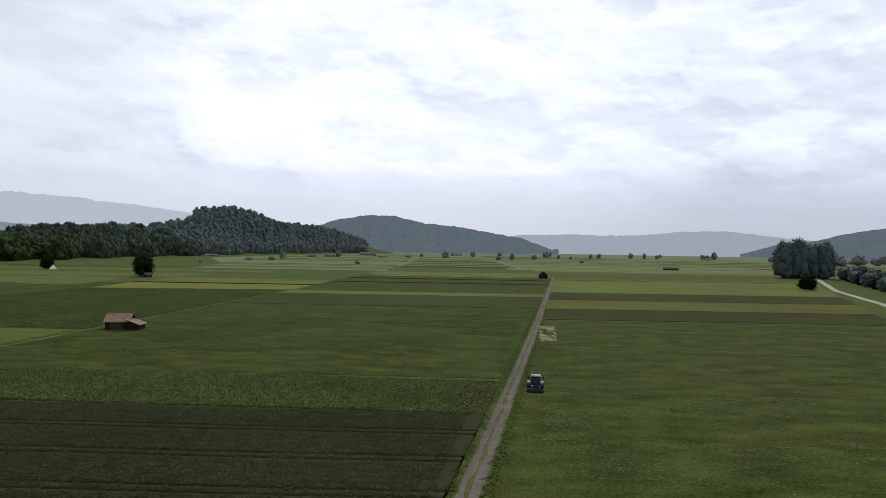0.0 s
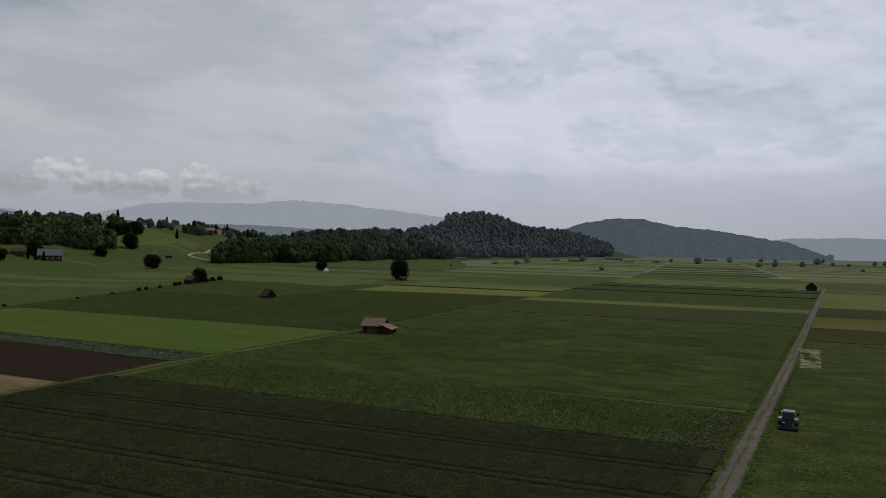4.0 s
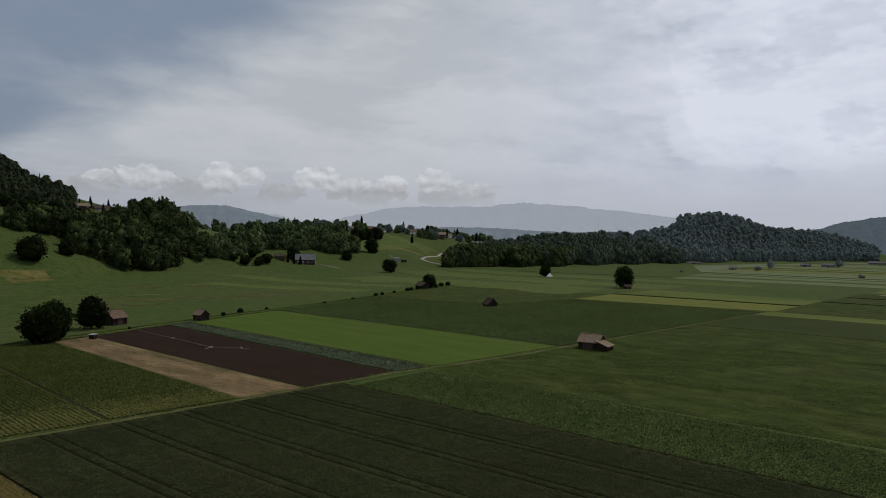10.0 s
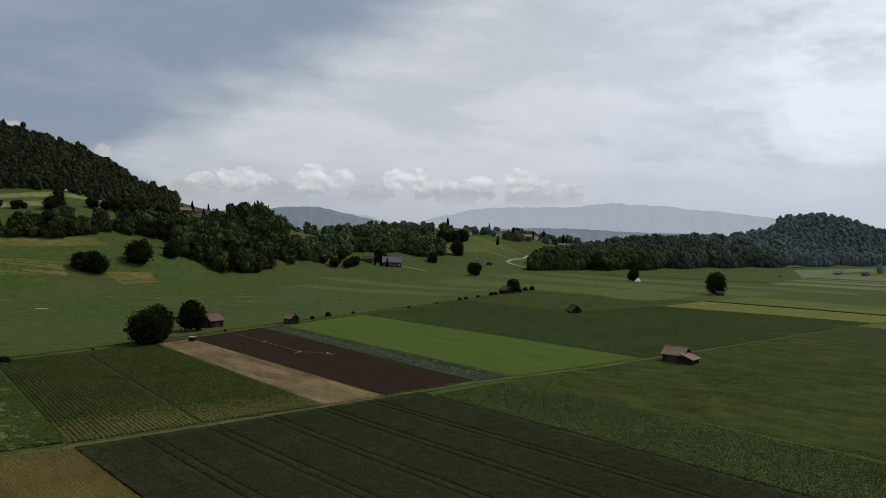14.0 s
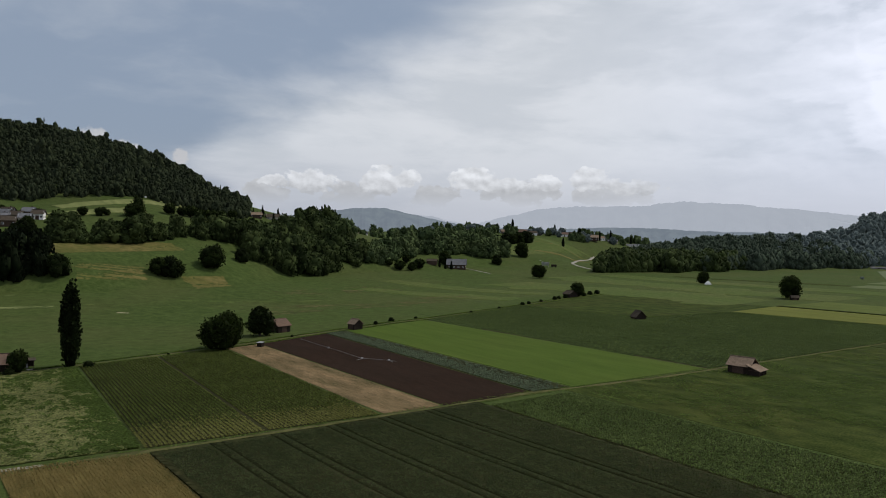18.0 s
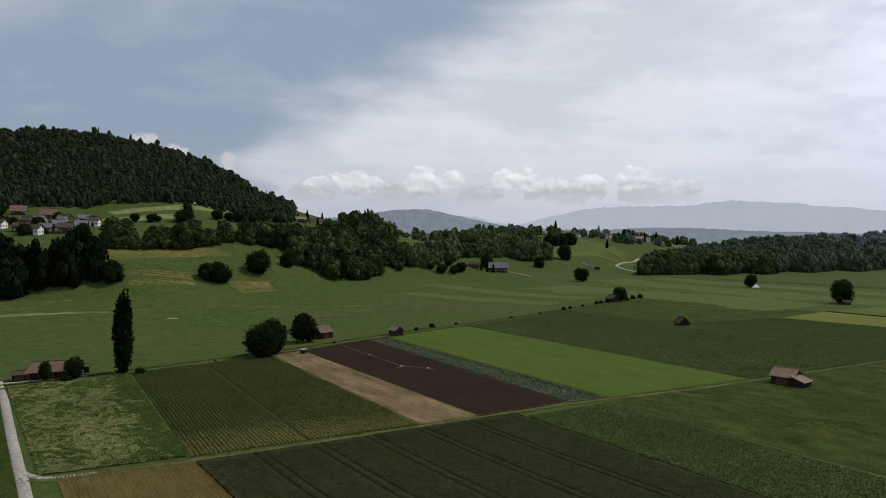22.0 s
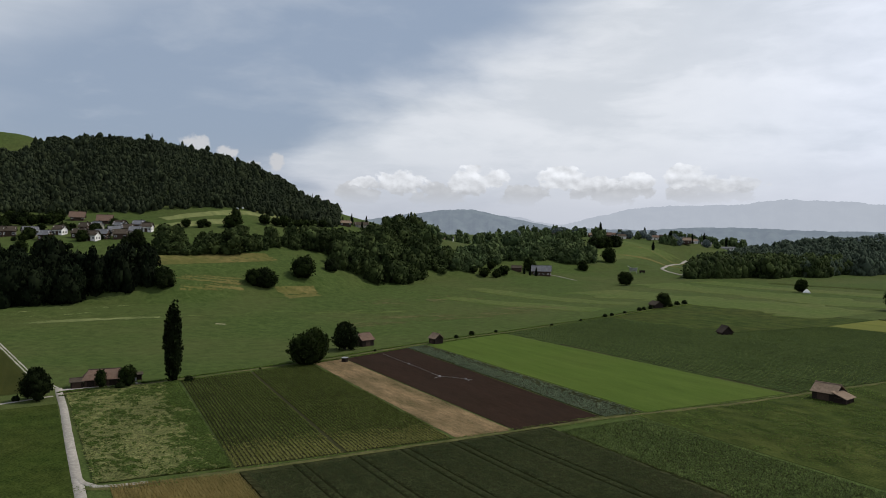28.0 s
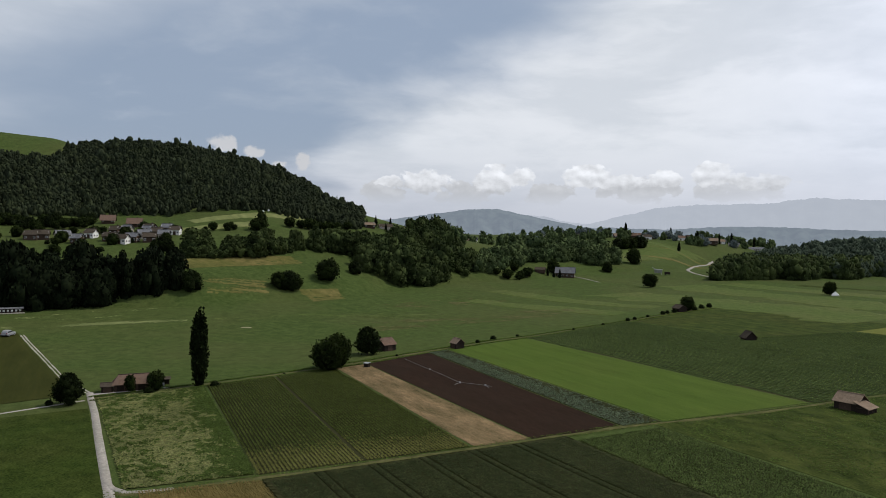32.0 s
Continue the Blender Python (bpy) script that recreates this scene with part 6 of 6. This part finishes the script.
# ---- vehicles ----
def car(x, y, turn, label, paint="car_paint", top="car_roof"):
    """An estate car, nose along its own +y: body, cabin, windows, lamps, mirrors, plate, wheels with tyre and rim."""
    e = base("car", pose(x, y, land_z(x, y) + 0.05, 0, 0, turn) @ Matrix.Diagonal((1.3, 1.2, 1.25, 1)), label, "car")

    def loft(rings, mat, name, parent, lab=""):
        s = Shape()
        n = len(rings[0])
        v = [p for r in rings for p in r]
        f = [(i * n + k, i * n + (k + 1) % n, (i + 1) * n + (k + 1) % n, (i + 1) * n + k) for i in range(len(rings) - 1) for k in range(n)]
        f += [tuple(range(n - 1, -1, -1)), tuple(range((len(rings) - 1) * n, len(rings) * n))]
        return part(name, s.add(v, f).mesh(name, M[mat]), parent, lab)

    def ring(z, w, y0, y1, c=0.18):
        return [(-w + c, y0, z), (w - c, y0, z), (w, y0 + c, z), (w, y1 - c, z), (w - c, y1, z), (-w + c, y1, z), (-w, y1 - c, z), (-w, y0 + c, z)]
    loft([ring(0.28, 0.86, -2.1, 2.1), ring(0.45, 0.94, -2.2, 2.22), ring(0.85, 0.95, -2.22, 2.2), ring(1.02, 0.90, -2.18, 2.05)], paint, "body", e)
    cab = loft([ring(1.02, 0.86, -2.12, 0.95), ring(1.45, 0.78, -1.98, 0.45), ring(1.68, 0.68, -1.80, 0.15)], paint, "cabin", e)
    loft([ring(1.68, 0.68, -1.80, 0.15), ring(1.75, 0.60, -1.65, 0.0)], top, "roof", e, "plain silver roof")
    part("rear_window", Shape().slab((-0.66, -2.13, 1.06), (0.66, -2.13, 1.06), (0.56, -1.80, 1.60), (-0.56, -1.80, 1.60), 0.03).mesh("rear_window", M["glass"]), cab)
    part("windscreen", Shape().slab((0.66, 0.93, 1.08), (-0.66, 0.93, 1.08), (-0.58, 0.36, 1.58), (0.58, 0.36, 1.58), 0.03).mesh("windscreen", M["glass"]), cab)
    for s in (-1, 1):
        for y0, y1 in ((-1.75, -0.75), (-0.65, 0.45)):
            part("side_window", Shape().box(min(s * 0.76, s * 0.86), max(s * 0.76, s * 0.86), y0, y1, 1.1, 1.5).mesh("side_window", M["glass"]), cab)
        part("tail_lamp", Shape().box(s * 0.78 - 0.1, s * 0.78 + 0.1, -2.25, -2.15, 0.8, 1.05).mesh("tail_lamp", M["lamp_red"]), e)
        part("headlamp", Shape().box(s * 0.68 - 0.17, s * 0.68 + 0.17, 2.1, 2.24, 0.68, 0.86).mesh("headlamp", M["canvas"]), e)
        part("mirror", Shape().box(min(s * 0.92, s * 1.14), max(s * 0.92, s * 1.14), 0.5, 0.68, 1.02, 1.22).mesh("mirror", M[paint]), e)
        for yy in (-1.35, 1.35):
            w = base("wheel", pose(s * 0.84, yy, 0.32), "", "")
            w.parent = e
            for nm, r0, hw, mt in (("tyre", 0.34, 0.12, "rubber"), ("rim", 0.20, 0.128, "steel")):
                v = [(d * hw, r0 * math.cos(q * math.pi / 8), r0 * math.sin(q * math.pi / 8)) for d in (-1, 1) for q in range(16)]
                f = [(q, (q + 1) % 16, 16 + (q + 1) % 16, 16 + q) for q in range(16)] + [tuple(range(15, -1, -1)), tuple(range(16, 32))]
                part(nm, Shape().add(v, f).mesh(nm, M[mt]), w)
    part("number_plate", Shape().box(-0.26, 0.26, -2.26, -2.2, 0.55, 0.67).mesh("number_plate", M["canvas"]), e)
    part("bumper", Shape().box(-0.9, 0.9, -2.28, -2.12, 0.35, 0.55).mesh("bumper", M["rubber"]), e)
    return e


def wheel(parent, x, y, r, w):
    """A tyre with lugs on a rim with a hub, axle along x."""
    e = base("wheel", pose(x, y, r), "", "")
    e.parent = parent
    n = 28
    s = Shape()
    v = [(d * hw, q * math.cos(a * 2 * math.pi / n), q * math.sin(a * 2 * math.pi / n)) for d, q, hw in
         ((-1, 0.55 * r, 0.40 * w), (-1, 0.93 * r, 0.5 * w), (-1, r, 0.38 * w), (1, r, 0.38 * w), (1, 0.93 * r, 0.5 * w), (1, 0.55 * r, 0.40 * w)) for a in range(n)]
    f = [(k * n + a, k * n + (a + 1) % n, (k + 1) * n + (a + 1) % n, (k + 1) * n + a) for k in range(5) for a in range(n)]
    s.add(v, f)
    for a in range(0, n, 2):
        c, z = math.cos(a * 2 * math.pi / n), math.sin(a * 2 * math.pi / n)
        for d in (-1, 1):
            s.box(min(0, d * 0.42 * w), max(0, d * 0.42 * w), c * r * 0.985 - 0.03, c * r * 0.985 + 0.03, z * r * 0.985 - 0.03, z * r * 0.985 + 0.03)
    part("tyre", s.mesh("tyre", M["rubber"]), e)
    part("rim", Shape().tube([(-0.3 * w, 0, 0), (-0.12 * w, 0, 0), (0.12 * w, 0, 0), (0.3 * w, 0, 0)], [0.56 * r, 0.4 * r, 0.4 * r, 0.56 * r], 18).mesh("rim", M["car_silver"]), e, "pale grey rim")


def tractor(x, y, turn):
    """A tractor, nose along its own +y, with a wide mower folded behind it."""
    e = base("tractor", pose(x, y, 0.05, 0, 0, turn), "blue tractor with pale cab roof and rear mower parked on grass", "tractor")
    part("bonnet", Shape().add([(-0.32, 0.3, 0.75), (0.32, 0.3, 0.75), (0.28, 1.85, 0.75), (-0.28, 1.85, 0.75), (-0.32, 0.3, 1.3), (0.32, 0.3, 1.3), (0.24, 1.8, 1.12), (-0.24, 1.8, 1.12)],
         [(3, 2, 1, 0), (4, 5, 6, 7), (0, 1, 5, 4), (1, 2, 6, 5), (2, 3, 7, 6), (3, 0, 4, 7)]).mesh("bonnet", M["car_paint"]), e)
    part("chassis", Shape().box(-0.24, 0.24, -0.95, 1.75, 0.4, 0.78).mesh("chassis", M["rubber"]), e)
    cab = part("cab", Shape().box(-0.66, 0.66, -0.75, 0.35, 0.72, 1.15).mesh("cab", M["car_paint"]), e)
    for sx in (-1, 1):
        for a, b in ((-0.72, -0.62), (0.30, 0.30)):
            part("pillar", Shape().tube([(sx * 0.64, a, 1.1), (sx * 0.58, b, 2.02)], [0.035, 0.035], 6).mesh("pillar", M["rubber"]), cab)
        part("side_window", Shape().slab((sx * 0.655, -0.66 * sx, 1.16), (sx * 0.655, 0.26 * sx, 1.16), (sx * 0.60, 0.26 * sx, 1.98), (sx * 0.60, -0.58 * sx, 1.98), 0.02).mesh("side_window", M["glass"]), cab)
        f = Shape()
        for k in range(7):
            q0, q1 = math.pi * (0.12 + 0.11 * k), math.pi * (0.12 + 0.11 * (k + 1))
            xa, xb = sorted((sx * 0.62, sx * 1.16))
            f.slab((xa, -0.72 + 0.72 * math.cos(q0), 0.66 + 0.72 * math.sin(q0)), (xb, -0.72 + 0.72 * math.cos(q0), 0.66 + 0.72 * math.sin(q0)),
                   (xb, -0.72 + 0.72 * math.cos(q1), 0.66 + 0.72 * math.sin(q1)), (xa, -0.72 + 0.72 * math.cos(q1), 0.66 + 0.72 * math.sin(q1)), 0.04)
        part("mudguard", f.mesh("mudguard", M["car_paint"]), e)
        part("mirror", Shape().box(min(sx * 0.92, sx * 1.16), max(sx * 0.92, sx * 1.16), 0.32, 0.38, 1.5, 1.85).mesh("mirror", M["rubber"]), cab)
        part("mirror_arm", Shape().tube([(sx * 0.6, 0.32, 1.8), (sx * 1.0, 0.35, 1.8)], [0.02, 0.02], 5).mesh("mirror_arm", M["steel"]), cab)
        part("tail_lamp", Shape().box(sx * 1.0 - 0.09, sx * 1.0 + 0.09, -1.48, -1.42, 0.92, 1.02).mesh("tail_lamp", M["lamp_red"]), e)
        part("headlamp", Shape().box(sx * 0.16 - 0.09, sx * 0.16 + 0.09, 1.8, 1.87, 0.9, 1.02).mesh("headlamp", M["canvas"]), e)
        wheel(e, sx * 0.92, -0.72, 0.64, 0.44)
        wheel(e, sx * 0.80, 1.25, 0.46, 0.32)
    part("rear_window", Shape().slab((-0.60, -0.755, 1.16), (0.60, -0.755, 1.16), (0.55, -0.65, 1.98), (-0.55, -0.65, 1.98), 0.02).mesh("rear_window", M["glass"]), cab)
    part("windscreen", Shape().slab((0.60, 0.36, 1.16), (-0.60, 0.36, 1.16), (-0.55, 0.31, 1.98), (0.55, 0.31, 1.98), 0.02).mesh("windscreen", M["glass"]), cab)
    # The cab roof's pale tone stands in for the sky it reflects.
    part("cab_roof", Shape().add([(-0.72, -0.86, 2.0), (0.72, -0.86, 2.0), (0.72, 0.48, 2.0), (-0.72, 0.48, 2.0), (-0.64, -0.76, 2.16), (0.64, -0.76, 2.16), (0.64, 0.36, 2.16), (-0.64, 0.36, 2.16)],
         [(3, 2, 1, 0), (4, 5, 6, 7), (0, 1, 5, 4), (1, 2, 6, 5), (2, 3, 7, 6), (3, 0, 4, 7)]).mesh("cab_roof", M["car_roof"]), e, "pale blue cab roof, sky sheen in its colour")
    part("exhaust", Shape().tube([(0.36, 0.5, 1.1), (0.36, 0.5, 2.1)], [0.05, 0.045], 8).mesh("exhaust", M["rubber"]), e)
    part("number_plate", Shape().box(-0.62, -0.34, -1.62, -1.58, 0.80, 0.95).mesh("number_plate", M["canvas"]), e)
    part("hitch", Shape().box(-0.3, 0.3, -1.5, -0.95, 0.35, 0.55).mesh("hitch", M["rubber"]), e)
    part("mower", Shape().box(-1.2, 1.2, -1.95, -1.45, 0.15, 0.5).box(-0.5, 0.5, -1.6, -1.35, 0.5, 0.95).mesh("mower", M["car_paint"]), e, "dark blue mower")
    return e


tractor(13.3, 99.4, -9.7)
car(-276.5, -5.0, 60, "silver car parked at the end of wheel ruts in a meadow", "car_silver", "car_silver")

# ---- farm and village on the valley side ----
house("farmhouse", -438, 388, 46, 15, 9, 4.2, 8.2, "timber", "tile_grey", "large farmhouse with grey roof at the foot of a bank", "farmhouse", 0.9, 4, 1)
house("farm_shed", -446, 368, 46, 8, 5, 2.6, 4.2, "timber", "tile_brown", "low timber shed beside a farmhouse", "shed", 0.5)
for k, (x, y) in enumerate(((-436, 374), (-440, 371), (-433, 378))):
    plant(fir, x, y, 0.42 + 0.05 * k, 0.36 + 0.05 * k, k * 50, "dark conifer beside a farmhouse", "conifers by the farmhouse")
for k, (x, y) in enumerate(((-424, 330), (-430, 336), (-434, 345), (-440, 352), (-444, 340), (-428, 322), (-434, 316))):
    plant(small, x, y, 1.0 + 0.2 * (k % 3), None, k * 40, "small orchard tree on a grassy slope", "orchard by the farmhouse")
rng = np.random.default_rng(70)
walls = ("timber", "render_cream", "timber", "render_white", "timber")
roofs = ("tile_brown", "tile_grey", "tile_brown", "tile_grey", "tile_brown")
spots = ((-446, 4), (-443, 19), (-429, 26), (-446, 34), (-456, 48), (-432, 43), (-460, 55), (-428, 54), (-424, 48), (-426, 63), (-442, 70), (-432, 72), (-456, 78), (-446, 81),
         (-460, 68), (-446, 9), (-438, 62), (-452, 66))
for k, (x, y) in enumerate(spots):
    house("house", x, y, 70 + rng.uniform(-35, 35), rng.uniform(5.6, 8.0), rng.uniform(5, 6.2), 3.4, 5.6, walls[k % 5], roofs[(k * 3) % 5],
          ("brown timber", "cream rendered", "brown timber", "white rendered", "brown timber")[k % 5] + " village house with " +
          ("brown", "grey", "brown", "grey", "brown")[(k * 3) % 5] + " gabled roof", "house", 0.6, 3, 2, group="village houses", sink=0.4)
for x, y, t in ((-510, 49, 80), (-489, 63, 75)):
    house("farmhouse", x, y, t, 7.6, 7.4, 2.6, 5.6, "timber", "tile_red", "large old farmhouse with wide red tile roof", "farmhouse", 1.2, 4, 1, group="red roofed farmhouses")
for k in range(34):
    x, y = -440 + rng.normal(0, 17), 40 + rng.normal(0, 34)
    plant((small, bush, bank_tree[k % 3])[k % 3], x, y, (0.9, 1.3, 0.5)[k % 3] * rng.uniform(0.8, 1.2), None, k * 37, "garden tree among village houses", "village garden trees")
for k in range(26):
    x, y = -500 + rng.normal(0, 12) - 0.2 * k, -25 + k * 2.6
    plant((small, bank_tree[1])[k % 2], x, y, (1.2, 0.6)[k % 2] * rng.uniform(0.8, 1.2), None, k * 51, "hedgerow tree on a hillside meadow", "hillside hedgerow")
# houses and farms along the upper edge
for k, (x, y, t, l, w, h, wl, rf) in enumerate((
        (-533, 268, 70, 11, 8, 5.0, "render_cream", "tile_brown"), (-536, 285, 60, 9, 7, 4.8, "render_white", "tile"), (-528, 250, 80, 9, 7, 4.5, "timber", "tile"),
        (-657, 433, 50, 12, 9, 6.5, "render_cream", "tile"), (-674, 450, 50, 9, 8, 6.5, "render_white", "tile_grey"), (-685, 536, 50, 10, 8, 7, "render_white", "tile_brown"),
        (-697, 576, 50, 10, 8, 7, "render_white", "tile_grey"), (-714, 638, 40, 14, 9, 7, "render_white", "tile_brown"), (-722, 673, 40, 18, 10, 6.5, "render_white", "tile_grey"),
        (-731, 709, 40, 14, 10, 7.5, "render_cream", "tile_red"), (-692, 721, 45, 16, 10, 7.5, "timber", "tile_red"), (-703, 756, 45, 13, 9, 7, "render_white", "tile_red"),
        (-643, 820, 40, 24, 13, 8.5, "timber", "tile"), (-655, 890, 40, 14, 9, 5.5, "render_cream", "tile_grey"), (-650, 935, 40, 20, 9, 5.0, "render_white", "tile_grey"),
        (-690, 760, 45, 14, 9, 7, "render_white", "tile_red"), (-700, 800, 45, 12, 9, 7, "render_white", "tile_brown"))):
    house("house", x, y, t, l, w, h * 0.58, h, wl, rf, {"render_white": "white rendered", "render_cream": "cream rendered", "timber": "brown timber"}[wl] + " hillside house with " +
          {"tile_brown": "brown", "tile": "clay tile", "tile_grey": "grey", "tile_red": "red tile"}[rf] + " roof", "house", 0.8, 4, 2, group="houses on the upper edge", sink=0.3)
# the hamlet along the upper edge, with tall trees among its roofs
rng = np.random.default_rng(91)
for k in range(16):
    u = k / 15
    x, y = -742 + 78 * u + rng.uniform(-14, 14), 560 + 300 * u + rng.uniform(-10, 10)
    house("house", x, y, rng.uniform(20, 70), rng.uniform(9, 14), rng.uniform(7, 9), 3.6, 6.4, ("render_white", "timber", "render_cream")[k % 3], ("tile_red", "tile_brown", "tile_grey", "tile")[k % 4],
          ("white rendered", "brown timber", "cream rendered")[k % 3] + " house of a hillside hamlet", "house", 0.7, 3, 1, group="houses of the hamlet", sink=0.3)
for k in range(44):
    u = rng.random()
    x, y = -740 + 84 * u + rng.normal(0, 16), 545 + 330 * u + rng.normal(0, 12)
    s = rng.uniform(0.6, 1.25)
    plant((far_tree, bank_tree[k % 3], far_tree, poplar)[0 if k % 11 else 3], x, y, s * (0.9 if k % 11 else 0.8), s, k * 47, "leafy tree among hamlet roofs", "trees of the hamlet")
# farm buildings far out on the plain; beyond 800 haze is put into wall and roof colours
for k, (x, y, t, l, w, h, wl, rf) in enumerate(((-206, 1110, 0, 16, 9, 6, "timber", "tile_grey"), (-180, 1130, 0, 22, 11, 7, "plank", "tile_brown"), (-330, 1010, 20, 22, 8, 4, "timber", "tile_grey"),
                                                (-100, 1180, 0, 20, 9, 4, "render_cream", "tile_grey"), (-60, 1220, 0, 14, 9, 6, "timber", "tile_brown"), (-230, 842, 10, 10, 7, 5, "plank", "tile_brown"),
                                                (-88, 733, 10, 5, 4, 3.2, "plank", "tile_brown"), (222, 690, -5, 17, 5, 3.4, "plank", "tile_brown"), (520, 1400, 0, 24, 10, 5, "render_white", "tile_grey"),
                                                (30, 1560, 0, 30, 10, 6, "render_white", "tile_brown"), (-150, 1420, 0, 40, 14, 8, "timber", "tile_brown"))):
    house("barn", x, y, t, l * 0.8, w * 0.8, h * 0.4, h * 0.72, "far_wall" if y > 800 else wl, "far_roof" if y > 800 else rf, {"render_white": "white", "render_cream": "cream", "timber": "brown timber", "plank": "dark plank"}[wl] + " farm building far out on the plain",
          "barn", 0.5, 0, 1, group="farm buildings on the plain")
# The far village uses the same haze-paled colours.
for k in range(26):
    x, y = 620 + rng.uniform(0, 330), 1120 + rng.uniform(-60, 260)
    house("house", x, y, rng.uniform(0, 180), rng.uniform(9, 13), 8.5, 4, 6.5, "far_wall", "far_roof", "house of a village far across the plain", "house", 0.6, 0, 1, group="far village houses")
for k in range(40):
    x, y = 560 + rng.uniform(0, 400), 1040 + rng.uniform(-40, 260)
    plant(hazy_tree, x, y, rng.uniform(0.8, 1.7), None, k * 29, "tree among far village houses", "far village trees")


def scaffold_stack(x, y):
    """A pale stack of farm gear beside a dark heap in the meadow."""
    e = base("machinery", pose(x, y, land_z(x, y), 0, 0, 40), "pale farm machine with a dark trailer standing in a meadow", "farm machine")
    part("hopper", Shape().add([(-3, -1.5, 1.6), (3, -1.5, 1.6), (3, 1.5, 1.6), (-3, 1.5, 1.6), (-3.8, -2.2, 4.6), (3.8, -2.2, 4.6), (3.8, 2.2, 4.6), (-3.8, 2.2, 4.6)],
         [(3, 2, 1, 0), (4, 5, 6, 7), (0, 1, 5, 4), (1, 2, 6, 5), (2, 3, 7, 6), (3, 0, 4, 7)]).mesh("hopper", M["steel"]), e, "pale grey metal hopper")
    for a in (-2.8, 2.8):
        for b in (-1.4, 1.4):
            part("leg", Shape().box(a - 0.15, a + 0.15, b - 0.15, b + 0.15, -0.2, 1.7).mesh("leg", M["steel"]), e)
    part("conveyor", Shape().slab((-1, -0.5, 4.4), (-1, 0.5, 4.4), (-5.5, 0.5, 6.6), (-5.5, -0.5, 6.6), 0.3).mesh("conveyor", M["steel"]), e)
    part("trailer", Shape().box(5.5, 10.5, -1.2, 1.2, 0.7, 2.6).mesh("trailer", M["plank"]), e, "dark trailer")
    for a in (6.4, 9.6):
        part("wheel", Shape().tube([(a, -1.4, 0.45), (a, 1.4, 0.45)], [0.55, 0.55], 12).mesh("wheel", M["rubber"]), e)


scaffold_stack(-440, 500)


def bee_house(x, y, turn):
    e = base("bee_house", pose(x, y, land_z(x, y), 0, 0, turn), "long low dark shed with white shutters at a wood edge", "shed")
    part("wall", Shape().box(-4.5, 4.5, -1, 1, -0.5, 1.9).mesh("wall", M["plank"]), e)
    part("roof", Shape().slab((-4.9, -1.5, 2.0), (4.9, -1.5, 2.0), (4.9, 1.4, 2.4), (-4.9, 1.4, 2.4), 0.12).mesh("roof", M["tile_grey"]), e)
    for k in range(6):
        part("shutter", Shape().box(-4.2 + k * 1.45, -3.4 + k * 1.45, -1.06, -0.98, 0.8, 1.6).mesh("shutter", M["canvas"]), e, "white shutter")
    part("bench", Shape().box(-5.0, 5.0, -2.6, -2.2, 0.0, 0.4).mesh("bench", M["render_cream"]), e, "pale low bench")


bee_house(-323.5, -5, 92)
for x, y in ((-521, 158), (-524, 163)):
    e = base("hay_bale", pose(x, y, land_z(x, y) + 0.6), "white wrapped hay bale on a hillside meadow", "hay bale", "wrapped hay bales")
    part("wrap", Shape().tube([(-0.8, 0, 0), (0.8, 0, 0)], [0.75, 0.75], 14).mesh("wrap", M["canvas"]), e)

for pattern in (*broad, *bank_tree, spread_tree, poplar, bush, fir, small, far_tree, hazy_tree, lane_tree):
    drop(pattern)
